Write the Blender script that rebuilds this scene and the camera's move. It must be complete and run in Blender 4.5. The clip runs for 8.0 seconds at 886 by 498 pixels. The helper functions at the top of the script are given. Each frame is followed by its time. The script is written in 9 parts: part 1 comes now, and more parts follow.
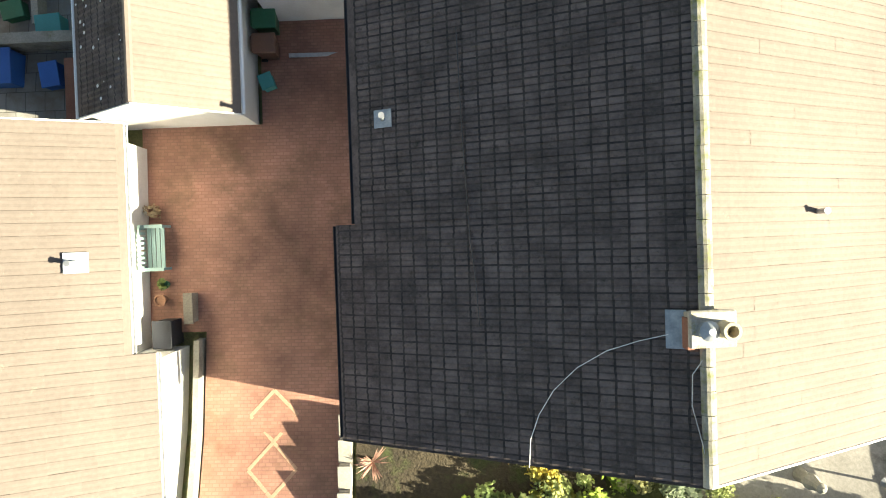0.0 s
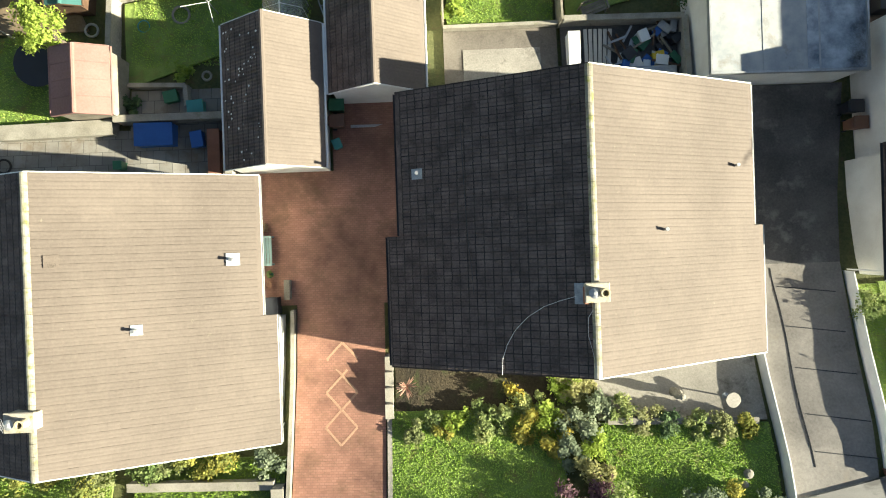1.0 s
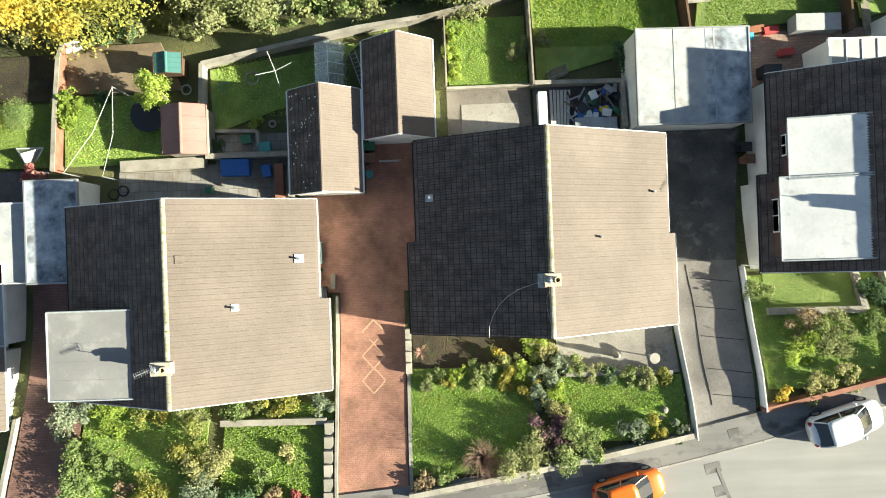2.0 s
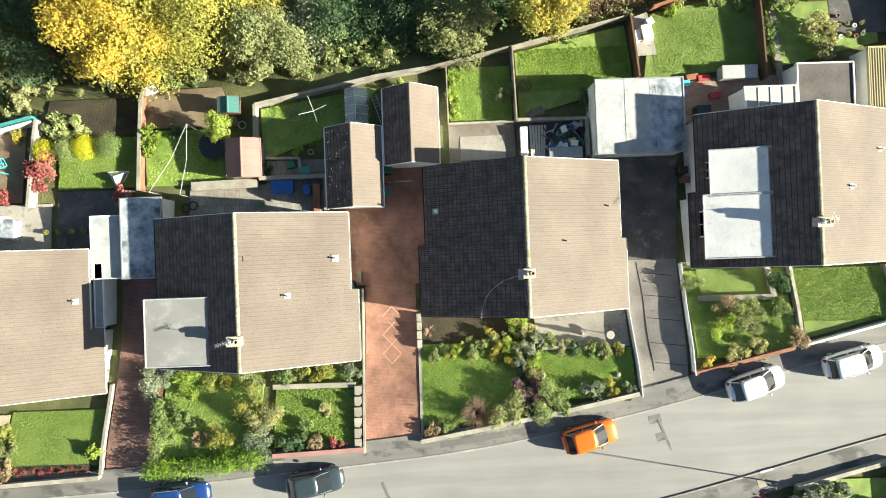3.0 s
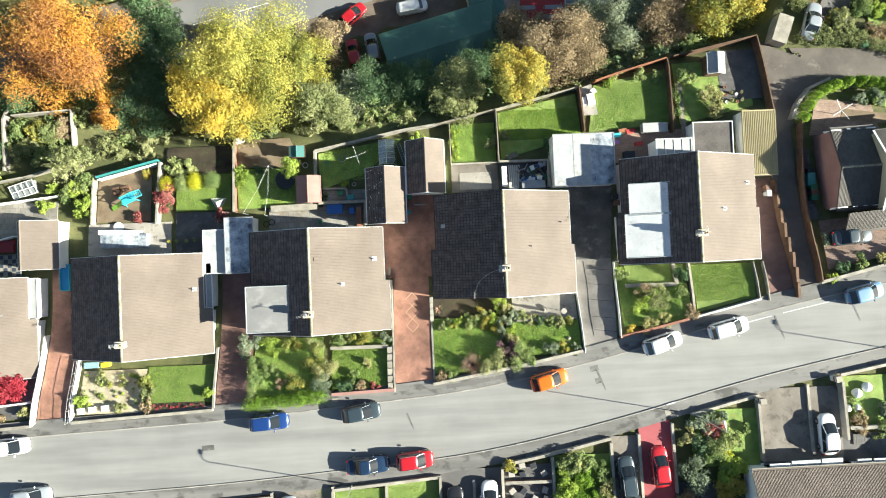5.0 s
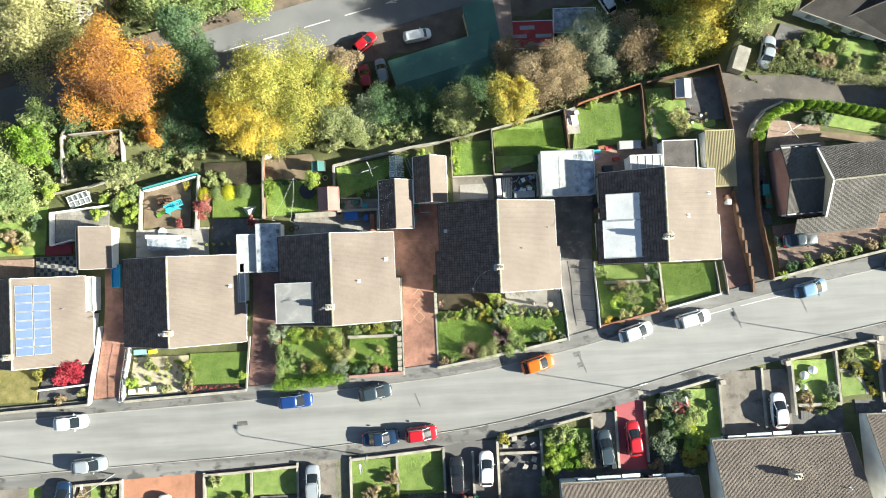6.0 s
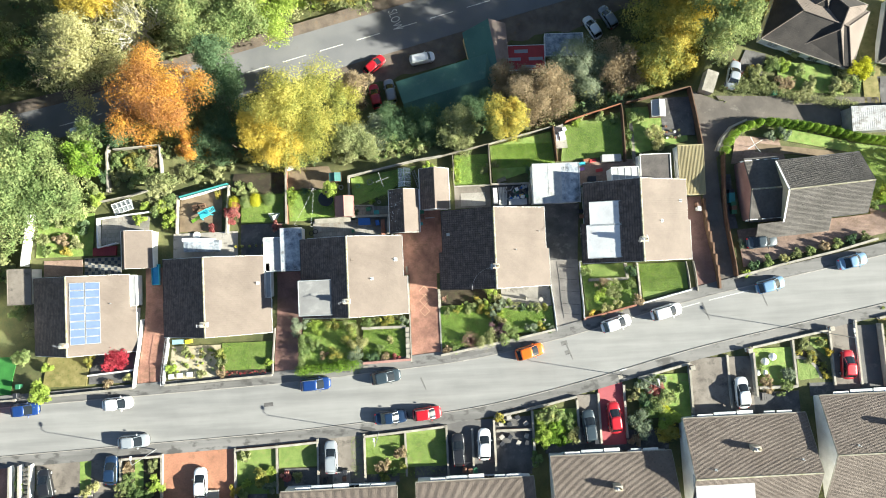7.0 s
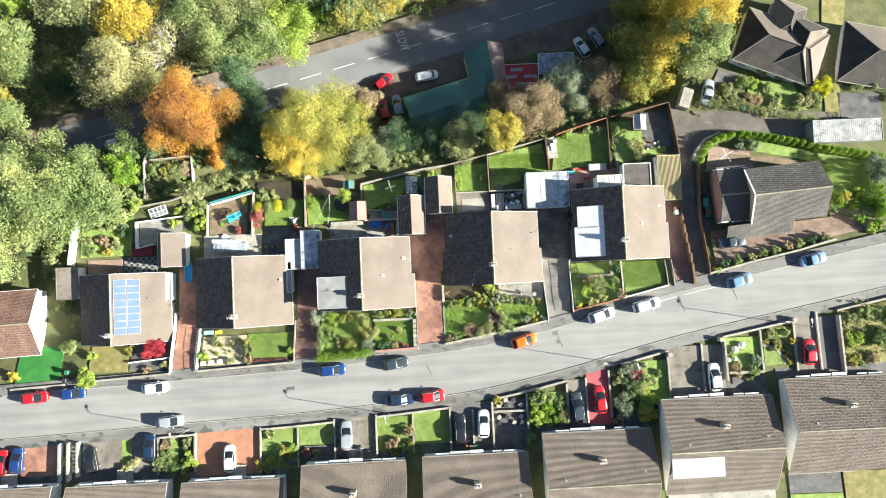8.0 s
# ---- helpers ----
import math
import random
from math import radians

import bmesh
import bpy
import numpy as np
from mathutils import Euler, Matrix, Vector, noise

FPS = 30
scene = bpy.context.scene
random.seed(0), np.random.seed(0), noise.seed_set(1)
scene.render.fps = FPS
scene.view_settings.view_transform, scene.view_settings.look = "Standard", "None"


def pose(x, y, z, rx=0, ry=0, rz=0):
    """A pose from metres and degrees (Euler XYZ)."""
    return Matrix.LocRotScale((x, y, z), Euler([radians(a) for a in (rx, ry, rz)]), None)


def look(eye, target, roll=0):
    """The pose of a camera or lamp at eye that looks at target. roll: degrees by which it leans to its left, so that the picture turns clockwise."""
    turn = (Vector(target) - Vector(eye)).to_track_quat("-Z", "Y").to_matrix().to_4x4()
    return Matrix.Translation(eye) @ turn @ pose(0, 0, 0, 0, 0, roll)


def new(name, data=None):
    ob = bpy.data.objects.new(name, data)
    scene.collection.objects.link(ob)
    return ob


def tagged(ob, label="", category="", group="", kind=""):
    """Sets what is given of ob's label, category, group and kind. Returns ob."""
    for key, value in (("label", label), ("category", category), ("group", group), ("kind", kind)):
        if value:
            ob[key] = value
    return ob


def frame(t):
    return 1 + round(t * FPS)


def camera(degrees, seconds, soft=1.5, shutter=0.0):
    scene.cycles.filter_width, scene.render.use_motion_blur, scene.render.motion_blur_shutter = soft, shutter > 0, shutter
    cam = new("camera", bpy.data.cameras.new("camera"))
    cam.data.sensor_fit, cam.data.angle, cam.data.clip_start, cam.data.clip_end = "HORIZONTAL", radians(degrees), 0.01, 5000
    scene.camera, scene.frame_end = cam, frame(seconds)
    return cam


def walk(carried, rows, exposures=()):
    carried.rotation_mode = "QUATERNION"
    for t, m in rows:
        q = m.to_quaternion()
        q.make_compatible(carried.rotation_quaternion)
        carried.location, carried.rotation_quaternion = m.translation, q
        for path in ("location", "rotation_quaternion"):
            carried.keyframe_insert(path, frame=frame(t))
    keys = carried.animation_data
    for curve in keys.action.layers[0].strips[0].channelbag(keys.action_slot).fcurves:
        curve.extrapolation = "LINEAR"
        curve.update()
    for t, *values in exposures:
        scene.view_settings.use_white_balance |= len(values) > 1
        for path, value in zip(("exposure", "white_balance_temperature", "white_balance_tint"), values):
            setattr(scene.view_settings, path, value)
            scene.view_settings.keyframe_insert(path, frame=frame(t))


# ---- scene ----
cam = camera(72.0, 8.0, soft=1.0)
PATH = [
    (0, -0.130, -0.664, 18.120, -0.934, -1.023, -1.923),
    (0.5, -0.496, -0.667, 23.041, -0.553, -1.228, -1.916),
    (1, -0.834, -0.691, 28.045, -0.250, -1.379, -1.943),
    (1.5, -1.153, -0.731, 33.113, -0.007, -1.490, -1.993),
    (2, -1.461, -0.785, 38.225, 0.192, -1.568, -2.057),
    (2.5, -1.761, -0.852, 43.363, 0.362, -1.622, -2.128),
    (3, -2.060, -0.932, 48.514, 0.514, -1.660, -2.200),
    (3.5, -2.360, -1.026, 53.665, 0.660, -1.685, -2.267),
    (4, -2.663, -1.136, 58.806, 0.805, -1.702, -2.326),
    (4.5, -2.972, -1.267, 63.929, 0.957, -1.713, -2.375),
    (5, -3.286, -1.425, 69.031, 1.119, -1.718, -2.414),
    (5.5, -3.604, -1.615, 74.108, 1.293, -1.717, -2.445),
    (6, -3.924, -1.847, 79.159, 1.477, -1.707, -2.468),
    (6.5, -4.243, -2.129, 84.187, 1.670, -1.685, -2.489),
    (7, -4.556, -2.472, 89.196, 1.865, -1.645, -2.513),
    (7.5, -4.858, -2.889, 94.192, 2.058, -1.582, -2.546),
    (8, -5.143, -3.393, 99.186, 2.237, -1.485, -2.596),
]
walk(cam, [(t, pose(x, y, z, rx, ry, rz)) for t, x, y, z, rx, ry, rz in PATH],
     exposures=[(0.0, 2.52, 7050, 4), (0.5, 2.06, 7000, 4), (1.0, 2.02, 6850, 3), (1.5, 2.03, 6750, 3), (3.0, 2.03, 6650, 4), (4.5, 2.07, 6350, 5), (6.5, 2.13, 6200, 6), (8.0, 2.18, 6200, 7)])

# ---- world and sun: low autumn sun over the east end of the street ----
SUN_TO = Vector((0.981, -0.194, 0.0)).normalized()
SUN_EL = radians(25.4)
world = bpy.data.worlds.new("world")
scene.world = world
world.use_nodes = True
_nt = world.node_tree
_sky = _nt.nodes.new("ShaderNodeTexSky")
_sky.sky_type = "NISHITA"
_sky.sun_disc = False
_sky.sun_elevation = SUN_EL
_sky.sun_rotation = math.atan2(SUN_TO.x, SUN_TO.y)
_nt.links.new(_sky.outputs[0], _nt.nodes["Background"].inputs[0])
_nt.nodes["Background"].inputs[1].default_value = 0.036
sun = new("sun", bpy.data.lights.new("sun", "SUN"))
sun.data.energy = 4.75
sun.data.angle = radians(0.53)
sun.data.color = (1.0, 0.94, 0.79)
_s = Vector((SUN_TO.x * math.cos(SUN_EL), SUN_TO.y * math.cos(SUN_EL), math.sin(SUN_EL)))
sun.matrix_world = look(_s * 200, (0, 0, 0))


# ---- mesh tools ----
class Build:
    """Gathers corners and faces of one mesh."""

    def __init__(self):
        self.v, self.f = [], []

    def add(self, verts, faces):
        n = len(self.v)
        self.v += [tuple(p) for p in verts]
        self.f += [tuple(i + n for i in q) for q in faces]
        return self

    def box(self, x0, x1, y0, y1, z0, z1, b=0.0):
        if b <= 0:
            vs = [(x, y, z) for z in (z0, z1) for x, y in ((x0, y0), (x1, y0), (x1, y1), (x0, y1))]
            return self.add(vs, [(3, 2, 1, 0), (4, 5, 6, 7), (0, 1, 5, 4), (1, 2, 6, 5), (2, 3, 7, 6), (3, 0, 4, 7)])
        ring = lambda d, z: [(x0 + d, y0, z), (x1 - d, y0, z), (x1, y0 + d, z), (x1, y1 - d, z), (x1 - d, y1, z), (x0 + d, y1, z), (x0, y1 - d, z), (x0, y0 + d, z)]
        top = [(x0 + b, y0 + b, z1), (x1 - b, y0 + b, z1), (x1 - b, y1 - b, z1), (x0 + b, y1 - b, z1)]
        vs = ring(b, z0) + ring(b, z1 - b) + top
        fs = [(i, (i + 1) % 8, 8 + (i + 1) % 8, 8 + i) for i in range(8)]
        fs += [(8, 9, 17, 16), (9, 10, 17), (10, 11, 18, 17), (11, 12, 18), (12, 13, 19, 18), (13, 14, 19), (14, 15, 16, 19), (15, 8, 16), (16, 17, 18, 19), tuple(range(7, -1, -1))]
        return self.add(vs, fs)

    def prism(self, poly, z0, z1):
        """poly: corners (x, y), or (x, y, z) shifts, anticlockwise."""
        n = len(poly)
        vs = [(p[0], p[1], z0) for p in poly] + [(p[0], p[1], z1) for p in poly]
        return self.add(vs, [tuple(range(n - 1, -1, -1)), tuple(range(n, 2 * n))] + [(i, (i + 1) % n, n + (i + 1) % n, n + i) for i in range(n)])

    def slab(self, a, b, c, d, t):
        """A plate under the quad a b c d (anticlockwise seen from its outside)."""
        a, b, c, d = Vector(a), Vector(b), Vector(c), Vector(d)
        n = (b - a).cross(d - a).normalized() * -t
        return self.add([a, b, c, d, a + n, b + n, c + n, d + n], [(0, 1, 2, 3), (7, 6, 5, 4), (0, 4, 5, 1), (1, 5, 6, 2), (2, 6, 7, 3), (3, 7, 4, 0)])

    def rings(self, rows, close=True, cap=True):
        """rows: rings of equal count, from bottom to top."""
        n = len(rows[0])
        base = len(self.v)
        for r in rows:
            self.v += [tuple(p) for p in r]
        m = n if close else n - 1
        for k in range(len(rows) - 1):
            for i in range(m):
                j = (i + 1) % n
                self.f.append((base + k * n + i, base + k * n + j, base + (k + 1) * n + j, base + (k + 1) * n + i))
        if cap and close:
            self.f.append(tuple(base + i for i in range(n - 1, -1, -1)))
            self.f.append(tuple(base + (len(rows) - 1) * n + i for i in range(n)))
        return self

    def lathe(self, x, y, prof, n=14, cap=True):
        return self.rings([[(x + r * math.cos(2 * math.pi * i / n), y + r * math.sin(2 * math.pi * i / n), z) for i in range(n)] for r, z in prof], cap=cap)

    def tube(self, pts, radii, n=6):
        pts = [Vector(p) for p in pts]
        if not hasattr(radii, "__len__"):
            radii = [radii] * len(pts)
        rows = []
        for i, p in enumerate(pts):
            d = (pts[min(i + 1, len(pts) - 1)] - pts[max(i - 1, 0)]).normalized()
            s = d.cross(Vector((0, 0, 1)) if abs(d.z) < 0.9 else Vector((1, 0, 0))).normalized()
            u = s.cross(d)
            rows.append([p + (s * math.cos(2 * math.pi * k / n) + u * math.sin(2 * math.pi * k / n)) * radii[i] for k in range(n)])
        return self.rings(rows)

    def mesh(self, name, smooth=False):
        me = bpy.data.meshes.new(name)
        me.from_pydata(self.v, [], self.f)
        if smooth:
            me.shade_smooth()
        me.update()
        return me


def part(name, b, material, parent, label="", smooth=False, kind=""):
    """One mesh under a thing or a part (or at top level, with no parent)."""
    me = b.mesh(name, smooth) if isinstance(b, Build) else b
    if material is not None and not me.materials:
        me.materials.append(material)
    ob = new(name, me)
    ob.parent = parent
    return tagged(ob, label, kind=kind)


def thing(name, label, category, x=0.0, y=0.0, z=0.0, turn=0.0, group="", kind=""):
    ob = new(name)
    ob.empty_display_size = 0.3
    ob.matrix_basis = pose(x, y, z, 0, 0, turn)
    return tagged(ob, label, category, group, kind)


def fast_mesh(name, verts, faces, k, material, smooth=False, second=None, slots=None):
    """A mesh from arrays, with faces of k corners each."""
    me = bpy.data.meshes.new(name)
    me.vertices.add(len(verts))
    me.vertices.foreach_set("co", np.asarray(verts, dtype=np.float32).ravel())
    nf = len(faces)
    me.loops.add(nf * k)
    me.loops.foreach_set("vertex_index", np.asarray(faces, dtype=np.int32).ravel())
    me.polygons.add(nf)
    me.polygons.foreach_set("loop_start", np.arange(nf, dtype=np.int32) * k)
    me.materials.append(material)
    if second is not None:
        me.materials.append(second)
        me.polygons.foreach_set("material_index", np.asarray(slots, dtype=np.int32))
    me.update(calc_edges=True)
    me.validate()
    if smooth:
        me.shade_smooth()
    else:
        me.shade_flat()
    return me


# ---- materials ----
def ramp(nt, fac, stops):
    r = nt.nodes.new("ShaderNodeValToRGB")
    while len(r.color_ramp.elements) < len(stops):
        r.color_ramp.elements.new(0.5)
    for e, (p, c) in zip(r.color_ramp.elements, stops):
        e.position, e.color = p, (*c, 1.0)
    nt.links.new(fac, r.inputs[0])
    return r.outputs[0]


def noise_fac(nt, scale, detail=4.0, rough=0.6, coord="Object"):
    tc = nt.nodes.new("ShaderNodeNewGeometry" if coord == "Position" else "ShaderNodeTexCoord")
    n = nt.nodes.new("ShaderNodeTexNoise")
    n.inputs["Scale"].default_value, n.inputs["Detail"].default_value, n.inputs["Roughness"].default_value = scale, detail, rough
    nt.links.new(tc.outputs[coord], n.inputs["Vector"])
    return n.outputs["Fac"]


def mix_rgb(nt, fac, a, b, mode="MIX"):
    m = nt.nodes.new("ShaderNodeMix")
    m.data_type, m.blend_type = "RGBA", mode
    for i, v in ((0, fac), (6, a), (7, b)):
        if hasattr(v, "is_linked"):
            nt.links.new(v, m.inputs[i])
        elif isinstance(v, tuple):
            m.inputs[i].default_value = (*v, 1.0)
        else:
            m.inputs[i].default_value = v
    return m.outputs[2]


def math_node(nt, op, a, b):
    m = nt.nodes.new("ShaderNodeMath")
    m.operation = op
    for i, v in ((0, a), (1, b)):
        if hasattr(v, "is_linked"):
            nt.links.new(v, m.inputs[i])
        else:
            m.inputs[i].default_value = v
    return m.outputs[0]


def surface(name, dark, light, big=0.6, fine=14.0, rough=0.85, bump=0.3, vary=0.0, spots=None, spot_at=0.66, spot_scale=2.5, metal=0.0, coat=0.0, per="object", coord="Object", bump_dist=0.02):
    """A worn surface: two colours mixed by large and fine noise, an own shade for each piece, and spots of a third colour."""
    m = bpy.data.materials.new(name)
    m.use_nodes = True
    nt = m.node_tree
    bsdf = nt.nodes["Principled BSDF"]
    bsdf.inputs["Roughness"].default_value = rough
    bsdf.inputs["Metallic"].default_value = metal
    bsdf.inputs["Coat Weight"].default_value = coat
    large, small = noise_fac(nt, big, 3.0, 0.55, coord), noise_fac(nt, fine, 5.0, 0.65, coord)
    f = math_node(nt, "ADD", math_node(nt, "MULTIPLY", large, 0.6), math_node(nt, "MULTIPLY", small, 0.4))
    col = ramp(nt, f, [(0.36, dark), (0.64, light)])
    if vary:
        if per == "island":
            r = nt.nodes.new("ShaderNodeNewGeometry").outputs["Random Per Island"]
        else:
            r = nt.nodes.new("ShaderNodeObjectInfo").outputs["Random"]
        k = ramp(nt, r, [(0.0, (1 - vary,) * 3), (1.0, (1 + vary,) * 3)])
        col = mix_rgb(nt, 1.0, col, k, "MULTIPLY")
    if spots:
        s = noise_fac(nt, spot_scale, 6.0, 0.7, coord)
        mask = ramp(nt, s, [(spot_at - 0.03, (0, 0, 0)), (min(1.0, spot_at + 0.13), (0.95, 0.95, 0.95))])
        col = mix_rgb(nt, mask, col, spots)
    nt.links.new(col, bsdf.inputs["Base Color"])
    if bump:
        b = nt.nodes.new("ShaderNodeBump")
        b.inputs["Strength"].default_value, b.inputs["Distance"].default_value = bump, bump_dist
        nt.links.new(small, b.inputs["Height"])
        nt.links.new(b.outputs[0], bsdf.inputs["Normal"])
    return m


def foliage(name, *cols):
    """Leaves: colours out of a few that drift from spray to spray and branch to branch, a shade of its own for each leaf, and some light let through."""
    m = bpy.data.materials.new(name)
    m.use_nodes = True
    nt = m.node_tree
    nt.nodes.remove(nt.nodes["Principled BSDF"])
    r = nt.nodes.new("ShaderNodeNewGeometry").outputs["Random Per Island"]
    cols = [tuple(min(0.8, v * 1.62) for v in c) for c in cols]
    f = math_node(nt, "MULTIPLY", r, 0.24)
    for scale, k in ((0.16, 1.1), (0.55, 0.75), (2.2, 0.5)):
        f = math_node(nt, "ADD", f, math_node(nt, "MULTIPLY", math_node(nt, "SUBTRACT", noise_fac(nt, scale, 2.0, 0.5, "Position"), 0.5), k))
    f = math_node(nt, "ADD", f, 0.38)
    n = len(cols)
    col = ramp(nt, f, [(0.04 + 0.92 * i / max(1, n - 1), c) for i, c in enumerate(cols)])
    d, t, mx = nt.nodes.new("ShaderNodeBsdfDiffuse"), nt.nodes.new("ShaderNodeBsdfTranslucent"), nt.nodes.new("ShaderNodeMixShader")
    nt.links.new(col, d.inputs[0])
    nt.links.new(col, t.inputs[0])
    mx.inputs[0].default_value = 0.4
    nt.links.new(d.outputs[0], mx.inputs[1])
    nt.links.new(t.outputs[0], mx.inputs[2])
    nt.links.new(mx.outputs[0], nt.nodes["Material Output"].inputs[0])
    return m


def glass_dark(name, tint=(0.06, 0.07, 0.08)):
    m = bpy.data.materials.new(name)
    m.use_nodes = True
    b = m.node_tree.nodes["Principled BSDF"]
    b.inputs["Base Color"].default_value = (*tint, 1)
    b.inputs["Roughness"].default_value = 0.06
    b.inputs["Coat Weight"].default_value = 0.5
    return m


def clear_glass(name):
    m = bpy.data.materials.new(name)
    m.use_nodes = True
    b = m.node_tree.nodes["Principled BSDF"]
    b.inputs["Base Color"].default_value = (0.9, 0.95, 0.96, 1)
    b.inputs["Roughness"].default_value = 0.05
    b.inputs["Transmission Weight"].default_value = 0.85
    return m


def paving(name, c1, c2, mortar, bw, bh, big_dark=(0.0, 0.0, 0.0), stain=0.35):
    """Small blocks laid in bond, with sunk joints and large worn stains."""
    m = bpy.data.materials.new(name)
    m.use_nodes = True
    nt = m.node_tree
    bsdf = nt.nodes["Principled BSDF"]
    bsdf.inputs["Roughness"].default_value = 0.8
    tc = nt.nodes.new("ShaderNodeTexCoord")
    br = nt.nodes.new("ShaderNodeTexBrick")
    br.inputs["Color1"].default_value, br.inputs["Color2"].default_value, br.inputs["Mortar"].default_value = (*c1, 1), (*c2, 1), (*mortar, 1)
    br.inputs["Scale"].default_value = 1.0
    br.inputs["Brick Width"].default_value, br.inputs["Row Height"].default_value = bw, bh
    br.inputs["Mortar Size"].default_value = 0.012
    nt.links.new(tc.outputs["Object"], br.inputs["Vector"])
    s = noise_fac(nt, 0.35, 4.0, 0.6)
    k = ramp(nt, s, [(0.35, (1 - stain,) * 3), (0.65, (1 + 0.3 * stain,) * 3)])
    col = mix_rgb(nt, 1.0, br.outputs["Color"], k, "MULTIPLY")
    moss = ramp(nt, noise_fac(nt, 0.8, 8.0, 0.75), [(0.5, (0, 0, 0)), (0.7, (0.62, 0.62, 0.62))])
    col = mix_rgb(nt, moss, col, (0.13, 0.085, 0.045))
    nt.links.new(col, bsdf.inputs["Base Color"])
    b = nt.nodes.new("ShaderNodeBump")
    b.inputs["Strength"].default_value, b.inputs["Distance"].default_value = 0.5, 0.01
    b.invert = True
    nt.links.new(br.outputs["Fac"], b.inputs["Height"])
    nt.links.new(b.outputs[0], bsdf.inputs["Normal"])
    return m


def carriageway(name, dark, light, stain, stain_at, stretch):
    """Rolled asphalt: wear in long streaks along the street, fine grain, and darker damp stains drawn out the same way."""
    m = bpy.data.materials.new(name)
    m.use_nodes = True
    nt = m.node_tree
    bsdf = nt.nodes["Principled BSDF"]
    bsdf.inputs["Roughness"].default_value = 0.88

    def streak(sx, sy, scale, detail):
        tc, mp, n = nt.nodes.new("ShaderNodeTexCoord"), nt.nodes.new("ShaderNodeMapping"), nt.nodes.new("ShaderNodeTexNoise")
        mp.inputs["Rotation"].default_value = (0, 0, radians(-9))
        mp.inputs["Scale"].default_value = (sx, sy, 1)
        n.inputs["Scale"].default_value, n.inputs["Detail"].default_value, n.inputs["Roughness"].default_value = scale, detail, 0.6
        nt.links.new(tc.outputs["Object"], mp.inputs["Vector"])
        nt.links.new(mp.outputs[0], n.inputs["Vector"])
        return n.outputs["Fac"]
    fine = noise_fac(nt, 26.0, 4.0, 0.7)
    f = math_node(nt, "ADD", math_node(nt, "MULTIPLY", streak(0.05, 0.8, 1.0, 3.0), 0.55), math_node(nt, "MULTIPLY", noise_fac(nt, 0.22, 3.0, 0.55), 0.25))
    f = math_node(nt, "ADD", f, math_node(nt, "MULTIPLY", fine, 0.2))
    col = ramp(nt, f, [(0.38, dark), (0.62, light)])
    mask = ramp(nt, streak(stretch * 4, 1.0, 0.8, 5.0), [(stain_at, (0, 0, 0)), (stain_at + 0.1, (0.8, 0.8, 0.8))])
    col = mix_rgb(nt, mask, col, stain)
    nt.links.new(col, bsdf.inputs["Base Color"])
    b = nt.nodes.new("ShaderNodeBump")
    b.inputs["Strength"].default_value, b.inputs["Distance"].default_value = 0.25, 0.015
    nt.links.new(fine, b.inputs["Height"])
    nt.links.new(b.outputs[0], bsdf.inputs["Normal"])
    return m


TILE = surface("roof_tile", (0.122, 0.099, 0.084), (0.168, 0.138, 0.117), 0.25, 9.0, 0.9, 0.25, vary=0.03, per="island", spots=(0.26, 0.24, 0.18), spot_at=0.69, spot_scale=3.5)
# Copies of the roof tile with the west slopes' shade mixed into the colour.
TILE_SHADE = surface("shade_darkened_roof_tile", (0.068, 0.051, 0.044), (0.178, 0.135, 0.116), 1.4, 11.0, 0.9, 0.4, vary=0.13, per="island", spots=(0.034, 0.03, 0.02), spot_at=0.6, spot_scale=4.0)
TILE_SHADE_PIECE = surface("shade_darkened_roof_tile_piece", (0.068, 0.051, 0.044), (0.178, 0.135, 0.116), 1.4, 11.0, 0.9, 0.4, vary=0.13, spots=(0.034, 0.03, 0.02), spot_at=0.6, spot_scale=4.0, coord="Position")
# Near-black speckled tile: shade of west and south roof faces is in the colour.
TILE_SHADED_FACE = surface("speckled_dark_roof_tile", (0.02, 0.018, 0.017), (0.05, 0.043, 0.039), 0.5, 9.0, 0.9, 0.25, spots=(0.5, 0.48, 0.44), spot_at=0.73, spot_scale=2.2)
TILE_GREY = surface("roof_tile_grey", (0.112, 0.089, 0.074), (0.168, 0.137, 0.115), 0.3, 9.0, 0.9, 0.25, vary=0.07, per="island", spots=(0.045, 0.038, 0.026), spot_at=0.6, spot_scale=4.0)
TILE_RED = surface("roof_tile_red", (0.1, 0.056, 0.042), (0.17, 0.102, 0.078), 0.4, 9.0, 0.9, 0.25, vary=0.2, per="island")
# Edge tone for unlit slopes: moss, plus the shade of course gaps as colour.
TILE_EDGE = surface("moss_shade_tile_edge", (0.026, 0.021, 0.018), (0.085, 0.066, 0.056), 2.2, 16.0, 0.95, 0.3, coord="Position")
TILE_SLATE = surface("roof_tile_slate", (0.07, 0.063, 0.056), (0.12, 0.109, 0.098), 0.3, 9.0, 0.9, 0.25, vary=0.1, per="island", spots=(0.2, 0.19, 0.16), spot_at=0.68)
RIDGE = surface("ridge_tile", (0.17, 0.155, 0.12), (0.4, 0.375, 0.3), 1.2, 16.0, 0.95, 0.4, vary=0.2, spots=(0.15, 0.16, 0.04), spot_at=0.53, spot_scale=4.0, coord="Position")
RENDER_WHITE = surface("white_render", (0.62, 0.6, 0.56), (0.82, 0.81, 0.78), 0.7, 25.0, 0.9, 0.25, spots=(0.5, 0.47, 0.4), spot_at=0.7)
RENDER_CREAM = surface("cream_render", (0.55, 0.45, 0.28), (0.68, 0.57, 0.38), 0.7, 25.0, 0.9, 0.25)
